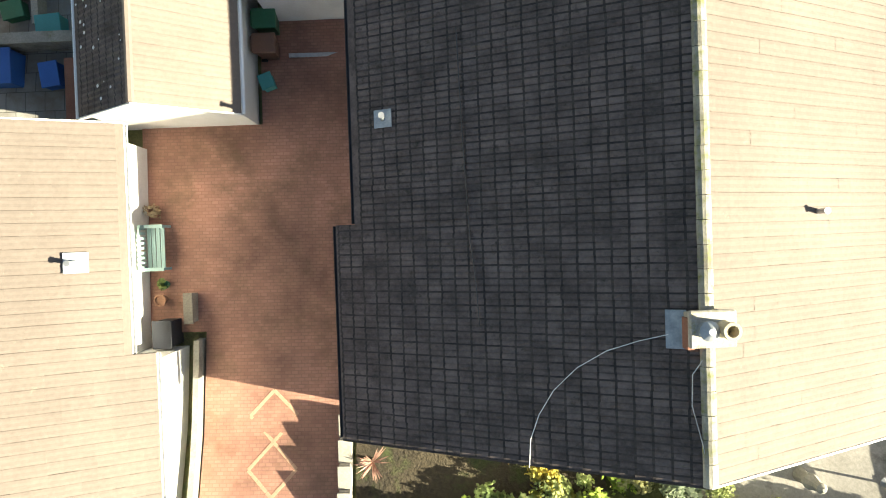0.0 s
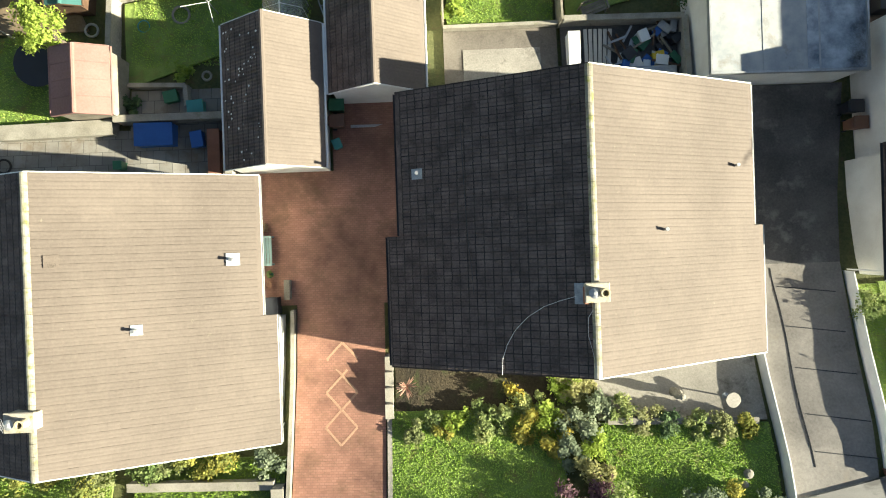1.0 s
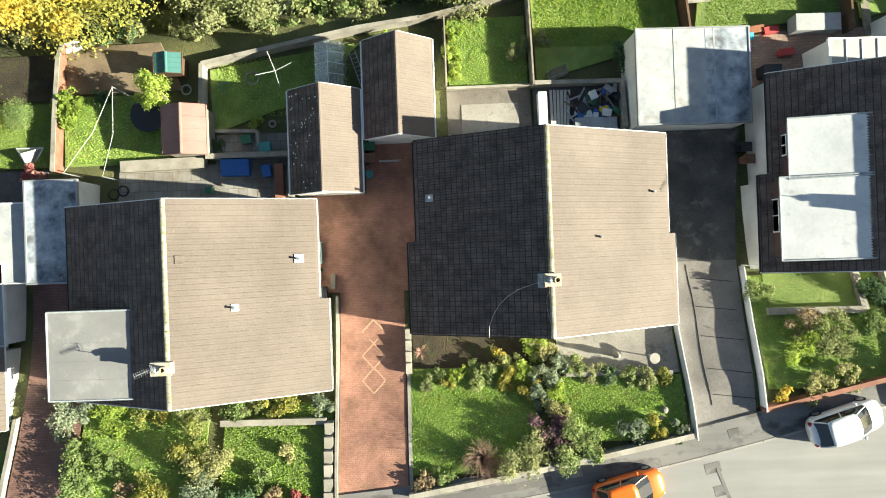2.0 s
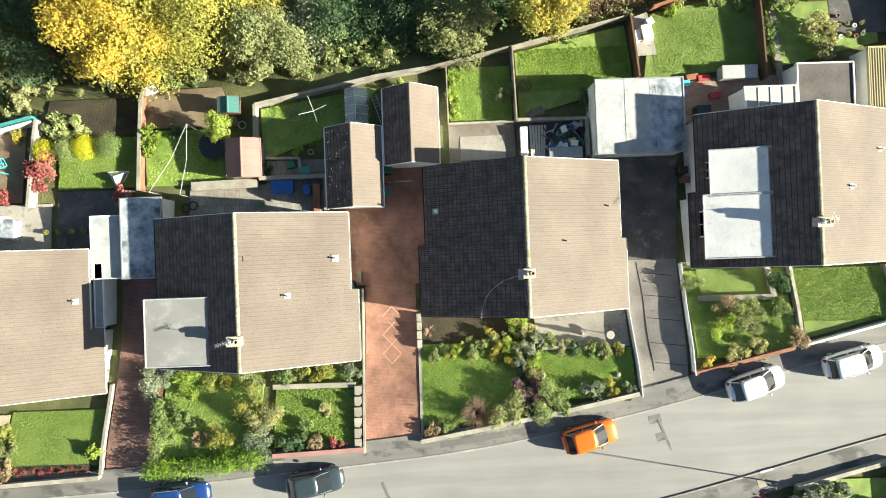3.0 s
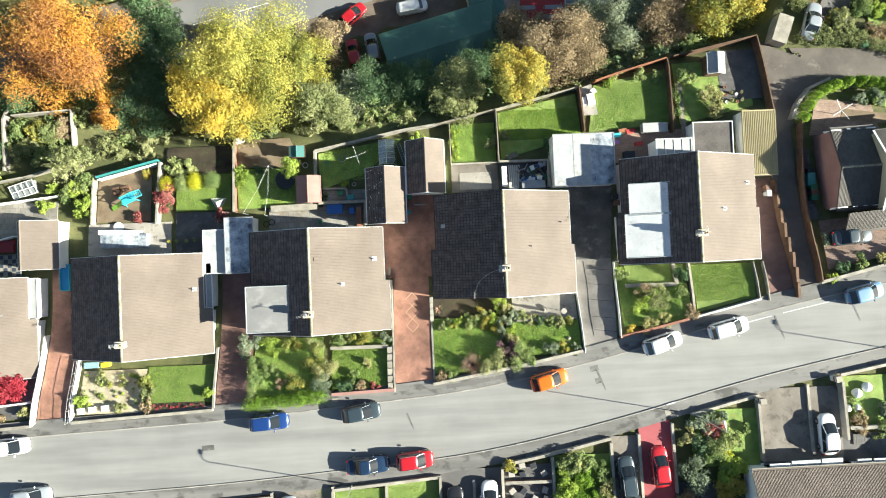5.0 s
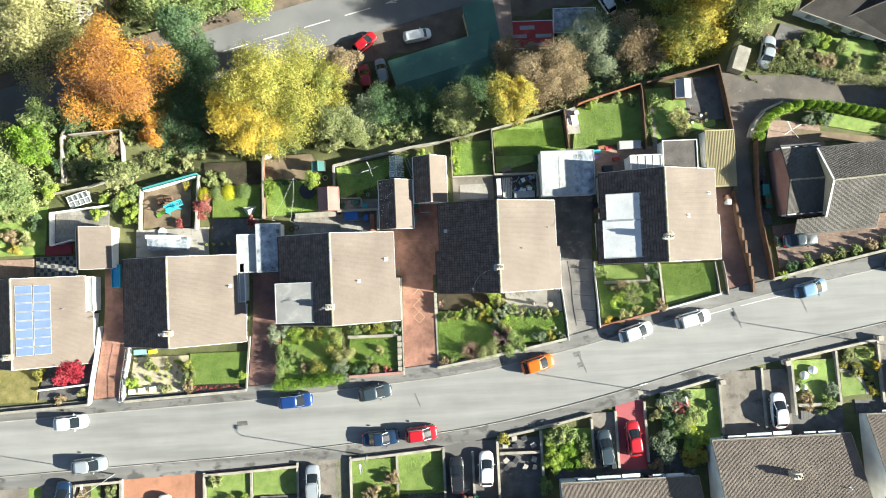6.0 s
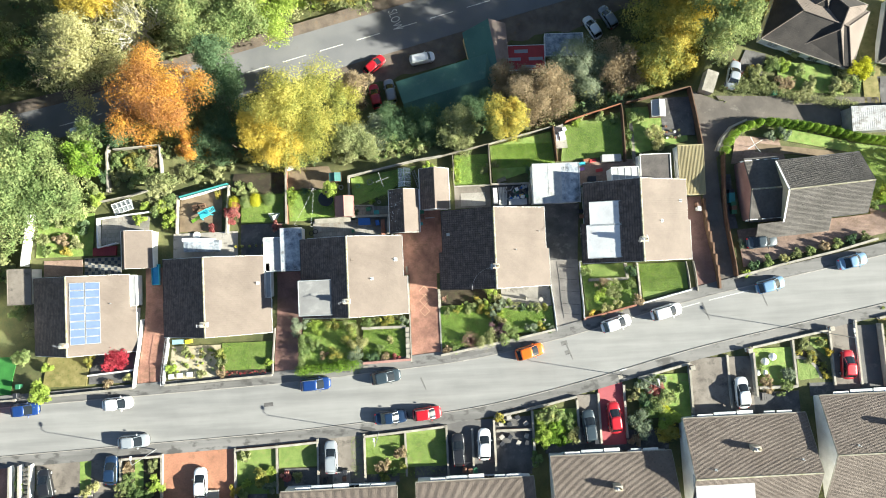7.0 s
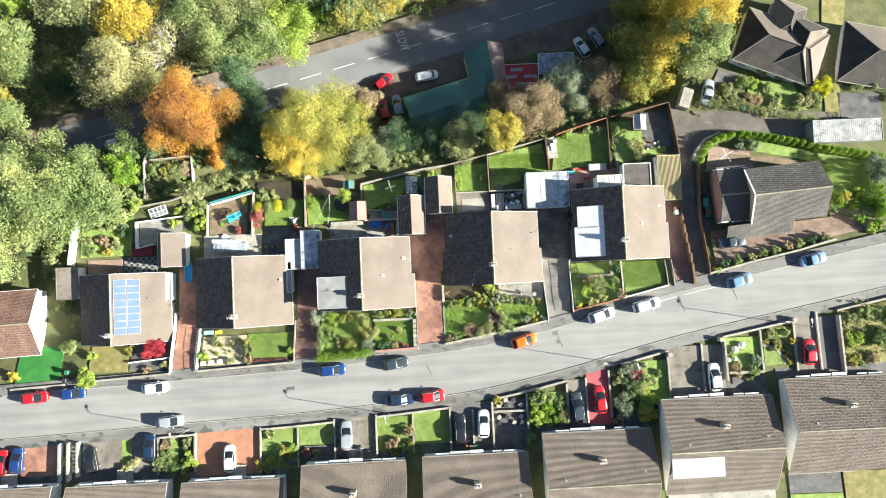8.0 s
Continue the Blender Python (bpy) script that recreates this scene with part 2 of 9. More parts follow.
PAINT_WHITE = surface("white_paint", (0.7, 0.7, 0.68), (0.83, 0.83, 0.81), 1.5, 20.0, 0.5, 0.05)
FELT_GREY = surface("grey_felt", (0.17, 0.17, 0.17), (0.24, 0.24, 0.235), 0.4, 12.0, 0.85, 0.2, spots=(0.3, 0.3, 0.29), spot_at=0.57, spot_scale=0.8)
FELT_WHITE = surface("white_coated_felt", (0.25, 0.275, 0.295), (0.42, 0.42, 0.405), 0.9, 2.6, 0.7, 0.25, spots=(0.2, 0.17, 0.14), spot_at=0.6, spot_scale=0.7)
FELT_PALE = surface("pale_coated_felt", (0.27, 0.275, 0.28), (0.36, 0.365, 0.37), 0.5, 6.0, 0.7, 0.15, spots=(0.2, 0.2, 0.195), spot_at=0.62)
FELT_STAINED = surface("stained_felt", (0.1, 0.125, 0.16), (0.5, 0.54, 0.58), 0.8, 2.2, 0.7, 0.2, spots=(0.055, 0.045, 0.04), spot_at=0.56, spot_scale=0.6)
FELT_BLACK = surface("black_felt", (0.035, 0.03, 0.028), (0.085, 0.074, 0.068), 0.7, 6.0, 0.7, 0.2, spots=(0.13, 0.1, 0.08), spot_at=0.64, spot_scale=0.9)
ASPHALT = carriageway("asphalt", (0.17, 0.17, 0.166), (0.245, 0.244, 0.236), (0.13, 0.13, 0.127), 0.73, 0.05)
ASPHALT_MID = surface("main_road_asphalt", (0.135, 0.138, 0.146), (0.185, 0.186, 0.192), 0.2, 30.0, 0.85, 0.2, spots=(0.15, 0.145, 0.14), spot_at=0.64, spot_scale=0.4)
LANE = surface("worn_lane_asphalt", (0.075, 0.066, 0.058), (0.15, 0.13, 0.112), 0.35, 14.0, 0.9, 0.3, spots=(0.2, 0.18, 0.155), spot_at=0.62, spot_scale=0.9)
ASPHALT_DARK = surface("dark_asphalt", (0.075, 0.073, 0.072), (0.125, 0.12, 0.117), 0.25, 30.0, 0.9, 0.25, spots=(0.19, 0.165, 0.14), spot_at=0.6, spot_scale=0.6)
PAVEMENT = carriageway("pavement_asphalt", (0.1, 0.098, 0.094), (0.19, 0.185, 0.178), (0.055, 0.053, 0.05), 0.52, 0.16)
KERB = surface("kerb_concrete", (0.2, 0.19, 0.175), (0.33, 0.31, 0.285), 0.6, 20.0, 0.9, 0.25, vary=0.12, coord="Position")
CONCRETE = surface("worn_concrete", (0.22, 0.205, 0.18), (0.41, 0.38, 0.34), 0.45, 12.0, 0.9, 0.35, spots=(0.11, 0.1, 0.085), spot_at=0.56, spot_scale=0.9)
DRIVE_WORN = surface("worn_drive_concrete", (0.125, 0.108, 0.092), (0.225, 0.2, 0.172), 0.4, 12.0, 0.9, 0.35, spots=(0.075, 0.065, 0.055), spot_at=0.55, spot_scale=0.7)
DRIVE_DARK = surface("stained_drive_concrete", (0.14, 0.128, 0.118), (0.26, 0.24, 0.22), 0.5, 9.0, 0.9, 0.35, spots=(0.21, 0.185, 0.155), spot_at=0.6, spot_scale=0.9)
CONCRETE_DARK = surface("dark_concrete", (0.052, 0.05, 0.05), (0.125, 0.12, 0.116), 0.5, 10.0, 0.85, 0.3, spots=(0.2, 0.19, 0.18), spot_at=0.58, spot_scale=0.8)
COPING = surface("coping_stone", (0.19, 0.175, 0.145), (0.36, 0.335, 0.285), 0.9, 18.0, 0.9, 0.3, vary=0.12, spots=(0.15, 0.16, 0.07), spot_at=0.62)
BRICK_RED = surface("red_brick_wall", (0.17, 0.07, 0.045), (0.28, 0.13, 0.085), 1.2, 18.0, 0.9, 0.3)
BLOCK_RED = paving("red_block_paving", (0.36, 0.178, 0.125), (0.43, 0.22, 0.16), (0.32, 0.165, 0.118), 0.2, 0.1, stain=0.5)
BLOCK_YELLOW = surface("buff_block", (0.365, 0.215, 0.142), (0.44, 0.27, 0.178), 1.0, 20.0, 0.85, 0.2)
BLOCK_ORANGE = paving("orange_block_paving", (0.36, 0.16, 0.1), (0.42, 0.2, 0.12), (0.25, 0.13, 0.08), 0.2, 0.1, stain=0.15)
BLOCK_DARK = paving("dark_red_paving", (0.23, 0.125, 0.105), (0.28, 0.155, 0.13), (0.14, 0.08, 0.065), 0.2, 0.1)
BLOCK_PINK = paving("pink_paving", (0.27, 0.185, 0.145), (0.33, 0.23, 0.18), (0.18, 0.125, 0.1), 0.4, 0.2)
SLABS = paving("grey_paving_slabs", (0.22, 0.21, 0.19), (0.28, 0.265, 0.24), (0.1, 0.1, 0.09), 0.6, 0.6)
PINK_COAT = surface("pink_coated_concrete", (0.26, 0.05, 0.06), (0.33, 0.08, 0.09), 0.4, 12.0, 0.8, 0.15)
LAWN = surface("lawn", (0.118, 0.195, 0.037), (0.255, 0.35, 0.085), 0.9, 20.0, 0.9, 0.9, spots=(0.22, 0.21, 0.065), spot_at=0.55, spot_scale=1.5, bump_dist=0.06)
LAWN_BRIGHT = surface("mown_lawn", (0.1, 0.165, 0.032), (0.21, 0.28, 0.072), 0.7, 24.0, 0.9, 0.9, spots=(0.2, 0.21, 0.07), spot_at=0.57, spot_scale=1.6, bump_dist=0.07)
LAWN_DRY = surface("dry_lawn", (0.14, 0.13, 0.035), (0.27, 0.23, 0.09), 1.0, 18.0, 0.9, 0.8, spots=(0.08, 0.11, 0.02), spot_at=0.58, bump_dist=0.05)
TURF = surface("artificial_turf", (0.02, 0.13, 0.02), (0.04, 0.2, 0.035), 0.8, 30.0, 0.9, 0.4)
GRAVEL = surface("pale_gravel", (0.3, 0.26, 0.17), (0.52, 0.46, 0.33), 0.9, 22.0, 0.95, 0.8, spots=(0.13, 0.12, 0.05), spot_at=0.57, spot_scale=1.4)
SOIL = surface("soil_and_leaf_litter", (0.022, 0.018, 0.012), (0.075, 0.058, 0.034), 0.5, 9.0, 0.95, 0.9, spots=(0.055, 0.075, 0.02), spot_at=0.56, spot_scale=0.8, bump_dist=0.08)
SCRUB = surface("rough_ground", (0.05, 0.065, 0.022), (0.14, 0.14, 0.055), 0.4, 7.0, 0.95, 0.9, spots=(0.12, 0.08, 0.045), spot_at=0.6, bump_dist=0.08)
MUD = surface("brown_bare_earth", (0.11, 0.08, 0.05), (0.23, 0.175, 0.115), 0.6, 10.0, 0.95, 0.6)
LITTER = surface("fallen_leaves_on_tarmac", (0.1, 0.08, 0.066), (0.19, 0.152, 0.12), 0.5, 9.0, 0.95, 0.5, spots=(0.2, 0.125, 0.07), spot_at=0.6, spot_scale=1.1)
WOOD_GREY = surface("weathered_wood", (0.16, 0.14, 0.11), (0.32, 0.29, 0.23), 1.5, 20.0, 0.9, 0.3, vary=0.15)
WOOD_BROWN = surface("brown_stained_wood", (0.075, 0.04, 0.022), (0.15, 0.085, 0.05), 1.5, 20.0, 0.85, 0.3, vary=0.15)
WOOD_RED = surface("red_stained_fence", (0.16, 0.055, 0.025), (0.3, 0.12, 0.06), 1.2, 20.0, 0.85, 0.3, vary=0.15)
BARK = surface("bark", (0.06, 0.045, 0.032), (0.16, 0.13, 0.1), 2.0, 12.0, 0.95, 0.6)
BARK_PALE = surface("pale_bark", (0.3, 0.28, 0.24), (0.5, 0.48, 0.42), 2.0, 12.0, 0.95, 0.4)
LEAD = surface("lead_flashing", (0.22, 0.25, 0.27), (0.42, 0.45, 0.46), 3.0, 20.0, 0.55, 0.3)
BUFF_POT = surface("buff_clay", (0.36, 0.3, 0.2), (0.52, 0.45, 0.32), 3.0, 25.0, 0.85, 0.3)
TERRACOTTA = surface("terracotta", (0.2, 0.1, 0.06), (0.34, 0.19, 0.12), 3.0, 25.0, 0.85, 0.3)
CHIMNEY = surface("chimney_render", (0.28, 0.25, 0.2), (0.5, 0.46, 0.39), 2.0, 15.0, 0.9, 0.4, spots=(0.24, 0.22, 0.05), spot_at=0.58, spot_scale=4.0)
GUTTER = surface("black_plastic", (0.02, 0.02, 0.022), (0.045, 0.045, 0.048), 2.0, 20.0, 0.5, 0.05)
METAL_GREY = surface("galvanised_metal", (0.3, 0.31, 0.32), (0.48, 0.49, 0.5), 1.0, 10.0, 0.45, 0.1, metal=0.6)
METAL_GREEN = surface("green_profiled_metal", (0.05, 0.125, 0.095), (0.08, 0.18, 0.14), 0.25, 8.0, 0.5, 0.1, spots=(0.16, 0.25, 0.2), spot_at=0.62, spot_scale=0.6)
METAL_RUSTY = surface("rusty_corrugated_metal", (0.17, 0.175, 0.18), (0.34, 0.35, 0.36), 0.5, 4.0, 0.6, 0.15, spots=(0.1, 0.085, 0.07), spot_at=0.53, spot_scale=0.9, metal=0.35)
METAL_YELLOW = surface("ochre_profiled_metal", (0.25, 0.21, 0.11), (0.36, 0.31, 0.17), 0.4, 8.0, 0.6, 0.1)
METAL_PINK = surface("dusty_pink_felt", (0.25, 0.13, 0.11), (0.34, 0.19, 0.165), 0.5, 10.0, 0.8, 0.2)
WINDOW = glass_dark("window_glass")
GLASS = clear_glass("greenhouse_glass")
RUBBER = surface("tyre_rubber", (0.012, 0.012, 0.012), (0.03, 0.03, 0.03), 3.0, 30.0, 0.8, 0.1)


def plain(name, c, rough=0.6, metal=0.0, coat=0.0, vary=0.12):
    d = tuple(v * (1 - vary) for v in c)
    l = tuple(min(1.0, v * (1 + vary)) for v in c)
    return surface(name, d, l, 1.5, 18.0, rough, 0.08, metal=metal, coat=coat)


GREEN_PLASTIC = plain("green_plastic", (0.03, 0.14, 0.07), 0.5)
TEAL_PLASTIC = plain("teal_plastic", (0.05, 0.25, 0.24), 0.5)
BLUE_PLASTIC = plain("blue_plastic", (0.02, 0.1, 0.34), 0.5)
SKY_PLASTIC = plain("sky_blue_plastic", (0.05, 0.4, 0.5), 0.5)
LIME_PLASTIC = plain("lime_plastic", (0.25, 0.5, 0.05), 0.5)
BROWN_PLASTIC = plain("brown_plastic", (0.16, 0.08, 0.05), 0.5)
BLACK_PLASTIC = plain("dark_plastic", (0.02, 0.022, 0.028), 0.5)
RED_PAINT = plain("red_coating", (0.36, 0.03, 0.03), 0.6)
YELLOW_PLASTIC = plain("yellow_plastic", (0.6, 0.42, 0.03), 0.5)
LIGHT_LENS = plain("lamp_lens", (0.6, 0.6, 0.58), 0.2)
TAIL_LENS = plain("tail_lamp_lens", (0.35, 0.01, 0.01), 0.2)
SOLAR = plain("solar_cell", (0.085, 0.125, 0.215), 0.45)


# ---- lie of the land ----
ROAD_X = (-140.0, -73.0, -46.0, -25.0, -4.0, 3.0, 17.0, 30.0, 38.0, 47.0, 67.0, 140.0)
ROAD_Y = (-24.5, -23.1, -21.9, -21.0, -19.4, -18.7, -15.8, -12.4, -10.7, -9.1, -5.3, 9.0)
SLOPE_D = (-160.0, -80.0, -40.0, -20.0, -12.0, -6.5, -4.8, 0.0, 4.9, 7.0, 10.0, 13.5, 16.5, 24.0, 30.0, 34.0, 36.0, 41.0, 44.0, 48.0, 62.0, 110.0, 200.0)
SLOPE_Z = (22.0, 10.0, 3.0, 1.0, 0.5, 0.1, 0.0, 0.0, 0.0, -0.5, -1.7, -2.9, -3.4, -3.7, -4.5, -5.2, -7.0, -16.0, -18.0, -18.7, -19.2, -21.0, -24.0)
_fx = np.arange(-400.0, 400.5, 1.0)
_pad = np.pad(np.interp(_fx, ROAD_X, ROAD_Y), 6, mode="edge")
_fy = np.convolve(_pad, np.ones(13) / 13, mode="valid")


def road_y(x):
    return float(np.interp(x, _fx, _fy))


def street_z(x):
    return 3.4 + 0.033 * max(-90.0, min(90.0, x))


def bank_shift(x):
    """The wooded bank stands further back behind the lane."""
    return 26.0 * max(0.0, min(1.0, (x - 37.0) / 12.0)) + 5.5 * max(0.0, min(1.0, (-38.0 - x) / 5.0)) * max(0.0, min(1.0, (x + 62.0) / 5.0))


def ground_z(x, y):
    d = y - road_y(x)
    if d > 34.0:
        d = 34.0 + max(0.0, d - 34.0 - bank_shift(x))
    return street_z(x) + float(np.interp(d, SLOPE_D, SLOPE_Z))


# ---- ground, roads, pavements ----
def grid_mesh(name, fn, us, vs, material, smooth=True):
    """fn(u, v) gives a point; a sheet over us x vs, with a short skirt left to the caller."""
    nu, nv = len(us), len(vs)
    verts = [fn(u, v) for u in us for v in vs]
    faces = [(i * nv + j, (i + 1) * nv + j, (i + 1) * nv + j + 1, i * nv + j + 1) for i in range(nu - 1) for j in range(nv - 1)]
    return fast_mesh(name, verts, faces, 4, material, smooth)


def steps(a, b, s):
    return list(np.linspace(a, b, max(2, int(abs(b - a) / s) + 1)))


_far = [300.0, 600.0, 1200.0, 2500.0]
_gx = [-v for v in reversed(_far)] + [-180.0, -130.0] + steps(-95, 95, 1.0) + [130.0, 180.0] + _far
_gy = [-v for v in reversed(_far)] + [-160.0, -110.0, -80.0] + steps(-60, 85, 1.0) + [110.0, 140.0, 180.0] + _far
tagged(new("ground", grid_mesh("ground", lambda x, y: (x, y, ground_z(x, y) - 0.11 + 0.06 * noise.noise((x * 0.3, y * 0.3, 0))), _gx, _gy, SCRUB)),
       "sloping rough ground with leaf litter under trees", "ground", kind="structure")


def strip(name, d0, d1, h, material, label, category, x0=-130.0, x1=130.0, drop=0.12):
    """A strip along the street between two distances from its middle line, with edges that go down."""
    cols = [(d0, -drop), (d0, 0.0)] + [(d, 0.0) for d in steps(d0, d1, 0.8)[1:-1]] + [(d1, 0.0), (d1, -drop)]
    me = grid_mesh(name, lambda x, c: (x, road_y(x) + cols[c][0], street_z(x) + h + cols[c][1]), steps(x0, x1, 1.0), range(len(cols)), material, smooth=False)
    return tagged(new(name, me), label, category, kind="structure")


strip("road", -3.3, 3.3, 0.02, ASPHALT, "pale worn asphalt residential street running gently uphill", "road")
strip("pavement_north", 3.46, 5.1, 0.12, PAVEMENT, "patched grey asphalt pavement beside garden walls", "pavement")
strip("pavement_south", -5.0, -3.46, 0.12, PAVEMENT, "patched grey asphalt pavement beside garden walls", "pavement")


def kerbs(name, d, label):
    top = thing(name, label, "kerb", kind="structure")
    b = Build().box(-0.455, 0.455, -0.065, 0.065, -0.15, 0.0, 0.015)
    me = b.mesh("kerb_stone")
    me.materials.append(KERB)
    rest = Build()
    x = -72.0
    while x < 70.0:
        a = math.degrees(math.atan2(road_y(x + 0.46) - road_y(x - 0.46), 0.92))
        m = pose(x, road_y(x) + d, street_z(x) + 0.135, 0, -math.degrees(math.atan(0.033)), a)
        if -30 < x < 45:
            o = new("kerb_stone", me)
            o.parent, o.matrix_basis = top, m
        else:
            rest.add([m @ Vector(v) for v in b.v], b.f)
        x += 0.92 * math.cos(radians(a))
    part("kerb_run", rest, KERB, top, kind="stuff")


kerbs("kerb_north", 3.38, "row of pale concrete kerb stones")
kerbs("kerb_south", -3.38, "row of pale concrete kerb stones")


def patch(name, a, b, c, d, material, label, category, h=0.04, step=0.6, kind="structure", drop=0.12):
    """A sheet of paving or lawn over the quad a b c d, lying on the slope, with a rim."""
    a, b, c, d = (Vector((*p, 0)) for p in (a, b, c, d))
    nu = max(2, int(max((b - a).length, (c - d).length) / step) + 1)
    nv = max(2, int(max((d - a).length, (c - b).length) / step) + 1)

    def fn(i, j):
        u, v = min(max(i, 0), nu - 1) / (nu - 1), min(max(j, 0), nv - 1) / (nv - 1)
        p = (a * (1 - u) + b * u) * (1 - v) + (d * (1 - u) + c * u) * v
        rim = i < 0 or i >= nu or j < 0 or j >= nv
        return (p.x, p.y, ground_z(p.x, p.y) + h - (drop if rim else 0.0))
    me = grid_mesh(name, fn, range(-1, nu + 1), range(-1, nv + 1), material, smooth=False)
    return tagged(new(name, me), label, category, kind=kind)


def rect(name, x0, x1, y0, y1, material, label, category, **kw):
    return patch(name, (x0, y0), (x1, y0), (x1, y1), (x0, y1), material, label, category, **kw)


def wall_run(name, pts, height, thick, material, label, category="garden wall", coping=None, step=1.0, level=False, kind=""):
    """A low wall or fence along pts that follows the ground; with a coping stone course if given."""
    top = thing(name, label, category, kind=kind)
    body, cap = Build(), Build()
    for (xa, ya), (xb, yb) in zip(pts, pts[1:]):
        n = max(1, int(math.hypot(xb - xa, yb - ya) / step))
        dx, dy = xb - xa, yb - ya
        ln = math.hypot(dx, dy)
        ox, oy = -dy / ln * thick / 2, dx / ln * thick / 2
        zl = max(ground_z(xa, ya), ground_z(xb, yb)) + height
        rows, caps = [], []
        for i in range(n + 1):
            x, y = xa + dx * i / n, ya + dy * i / n
            g = ground_z(x, y)
            zt = zl if level else g + height
            rows.append([(x - ox, y - oy, g - 0.4), (x - ox, y - oy, zt), (x + ox, y + oy, zt), (x + ox, y + oy, g - 0.4)])
            k = 1 + 0.07 / thick
            caps.append([(x - ox * k, y - oy * k, zt), (x - ox * k, y - oy * k, zt + 0.06), (x + ox * k, y + oy * k, zt + 0.06), (x + ox * k, y + oy * k, zt)])
        body.rings(rows)
        cap.rings(caps)
    part("wall_body", body, material, top)
    if coping:
        part("coping", cap, coping, top)
    return top


# ---- roofs ----
def tile_shape(prof, l=0.42, t=0.013):
    """A double-roll tile: a strip at its tail, the top with its trough and joints, and the tail face."""
    k = len(prof)
    v = [(u, d, h + t * (1 - d / l)) for d in (0.0, 0.05, l) for u, h, _ in prof] + [(u, -0.005, 0.004) for u, h, _ in prof]
    f, slot = [], []
    for i in range(k - 1):
        f += [(i + k, i + k + 1, i + 2 * k + 1, i + 2 * k), (i, i + 1, i + k + 1, i + k), (3 * k + i, 3 * k + i + 1, i + 1, i)]
        slot += [prof[i][2], 1, 1]
    return np.array(v), np.array(f), slot


TILE_NEAR = tile_shape([(0.002, 0.01, 0), (0.012, 0.022, 0), (0.07, 0.046, 0), (0.125, 0.022, 1), (0.165, 0.018, 0), (0.225, 0.046, 0), (0.286, 0.022, 0), (0.298, 0.008, 1)], t=0.022)
TILE_SUNNY = tile_shape([(0.002, 0.013, 0), (0.014, 0.022, 0), (0.075, 0.033, 0), (0.15, 0.021, 0), (0.225, 0.033, 0), (0.286, 0.022, 0), (0.298, 0.013, 0)], t=0.004)
TILE_SUNNY_FAR = tile_shape([(0.002, 0.012, 0), (0.075, 0.033, 0), (0.15, 0.019, 0), (0.225, 0.033, 0), (0.298, 0.012, 0)], t=0.004)
TILE_FAR = tile_shape([(0.002, 0.012, 0), (0.08, 0.04, 0), (0.15, 0.015, 0), (0.225, 0.04, 0), (0.298, 0.012, 1)], t=0.012)
GAUGE, COVER = 0.345, 0.30


def tile_field(org, along, up, length, slope, pick=None, shape=TILE_NEAR):
    """Courses of tiles down from the ridge: org lies on the eave line. Returns joined corners and faces, and the poses of picked ones."""
    along, up = Vector(along).normalized(), Vector(up).normalized()
    nor = along.cross(up)
    nc, nr = max(1, round(length / COVER)), max(1, round(slope / GAUGE))
    rng = np.random.default_rng(int(abs(org[0] * 31 + org[1] * 17)) + 3)
    verts, faces, singles = [], [], []
    M = np.array([along, up, nor])
    for r in range(nr):
        v0 = slope - (r + 1) * GAUGE
        if v0 < -0.06:
            continue
        for c in range(nc):
            u0 = c * length / nc
            jit = rng.normal(0, 1, 3) * np.array((0.002, 0.006, 0.002))
            o = np.array(org) + np.array(along) * (u0 + jit[0]) + np.array(up) * (v0 + jit[1]) + np.array(nor) * jit[2]
            if pick and pick(r, c):
                m = Matrix((along, up, nor)).transposed().to_4x4()
                m.translation = Vector(o)
                singles.append(m)
            else:
                n = len(verts) * len(shape[0])
                verts.append(shape[0] @ M + o)
                faces.append(shape[1] + n)
    return verts, faces, singles


def joined(name, verts, faces, material, parent, label="", dark_edges=False, shape=TILE_NEAR):
    fs, n = [], 0
    for v, f in zip(verts, faces):
        fs.append(np.asarray(f) - np.asarray(f).min() + n)
        n += len(v)
    # Only unlit slopes get the edge tone with gap shade in it.
    me = fast_mesh(name, np.concatenate(verts), np.concatenate(fs), 4, material, second=TILE_EDGE if dark_edges else material, slots=shape[2] * len(verts))
    ob = new(name, me)
    ob.parent = parent
    return tagged(ob, label, kind="stuff")


def ring_wall(b, poly, thick, z0, z1):
    """Walls round a plan given anticlockwise."""
    n = len(poly)
    pts = [Vector((*p, 0)) for p in poly]
    inner = []
    for i in range(n):
        e0, e1 = (pts[i] - pts[i - 1]).normalized(), (pts[(i + 1) % n] - pts[i]).normalized()
        n0, n1 = Vector((-e0.y, e0.x, 0)), Vector((-e1.y, e1.x, 0))
        k = (n0 + n1)
        inner.append(pts[i] + k * (thick / max(0.3, 1 + n0.dot(n1))))
    vs = []
    for z in (z0, z1):
        vs += [(p.x, p.y, z) for p in pts] + [(p.x, p.y, z) for p in inner]
    fs = []
    for i in range(n):
        j = (i + 1) % n
        fs += [(i, j, 2 * n + j, 2 * n + i), (n + j, n + i, 3 * n + i, 3 * n + j), (2 * n + i, 2 * n + j, 3 * n + j, 3 * n + i), (j, i, n + i, n + j)]
    return b.add(vs, fs)


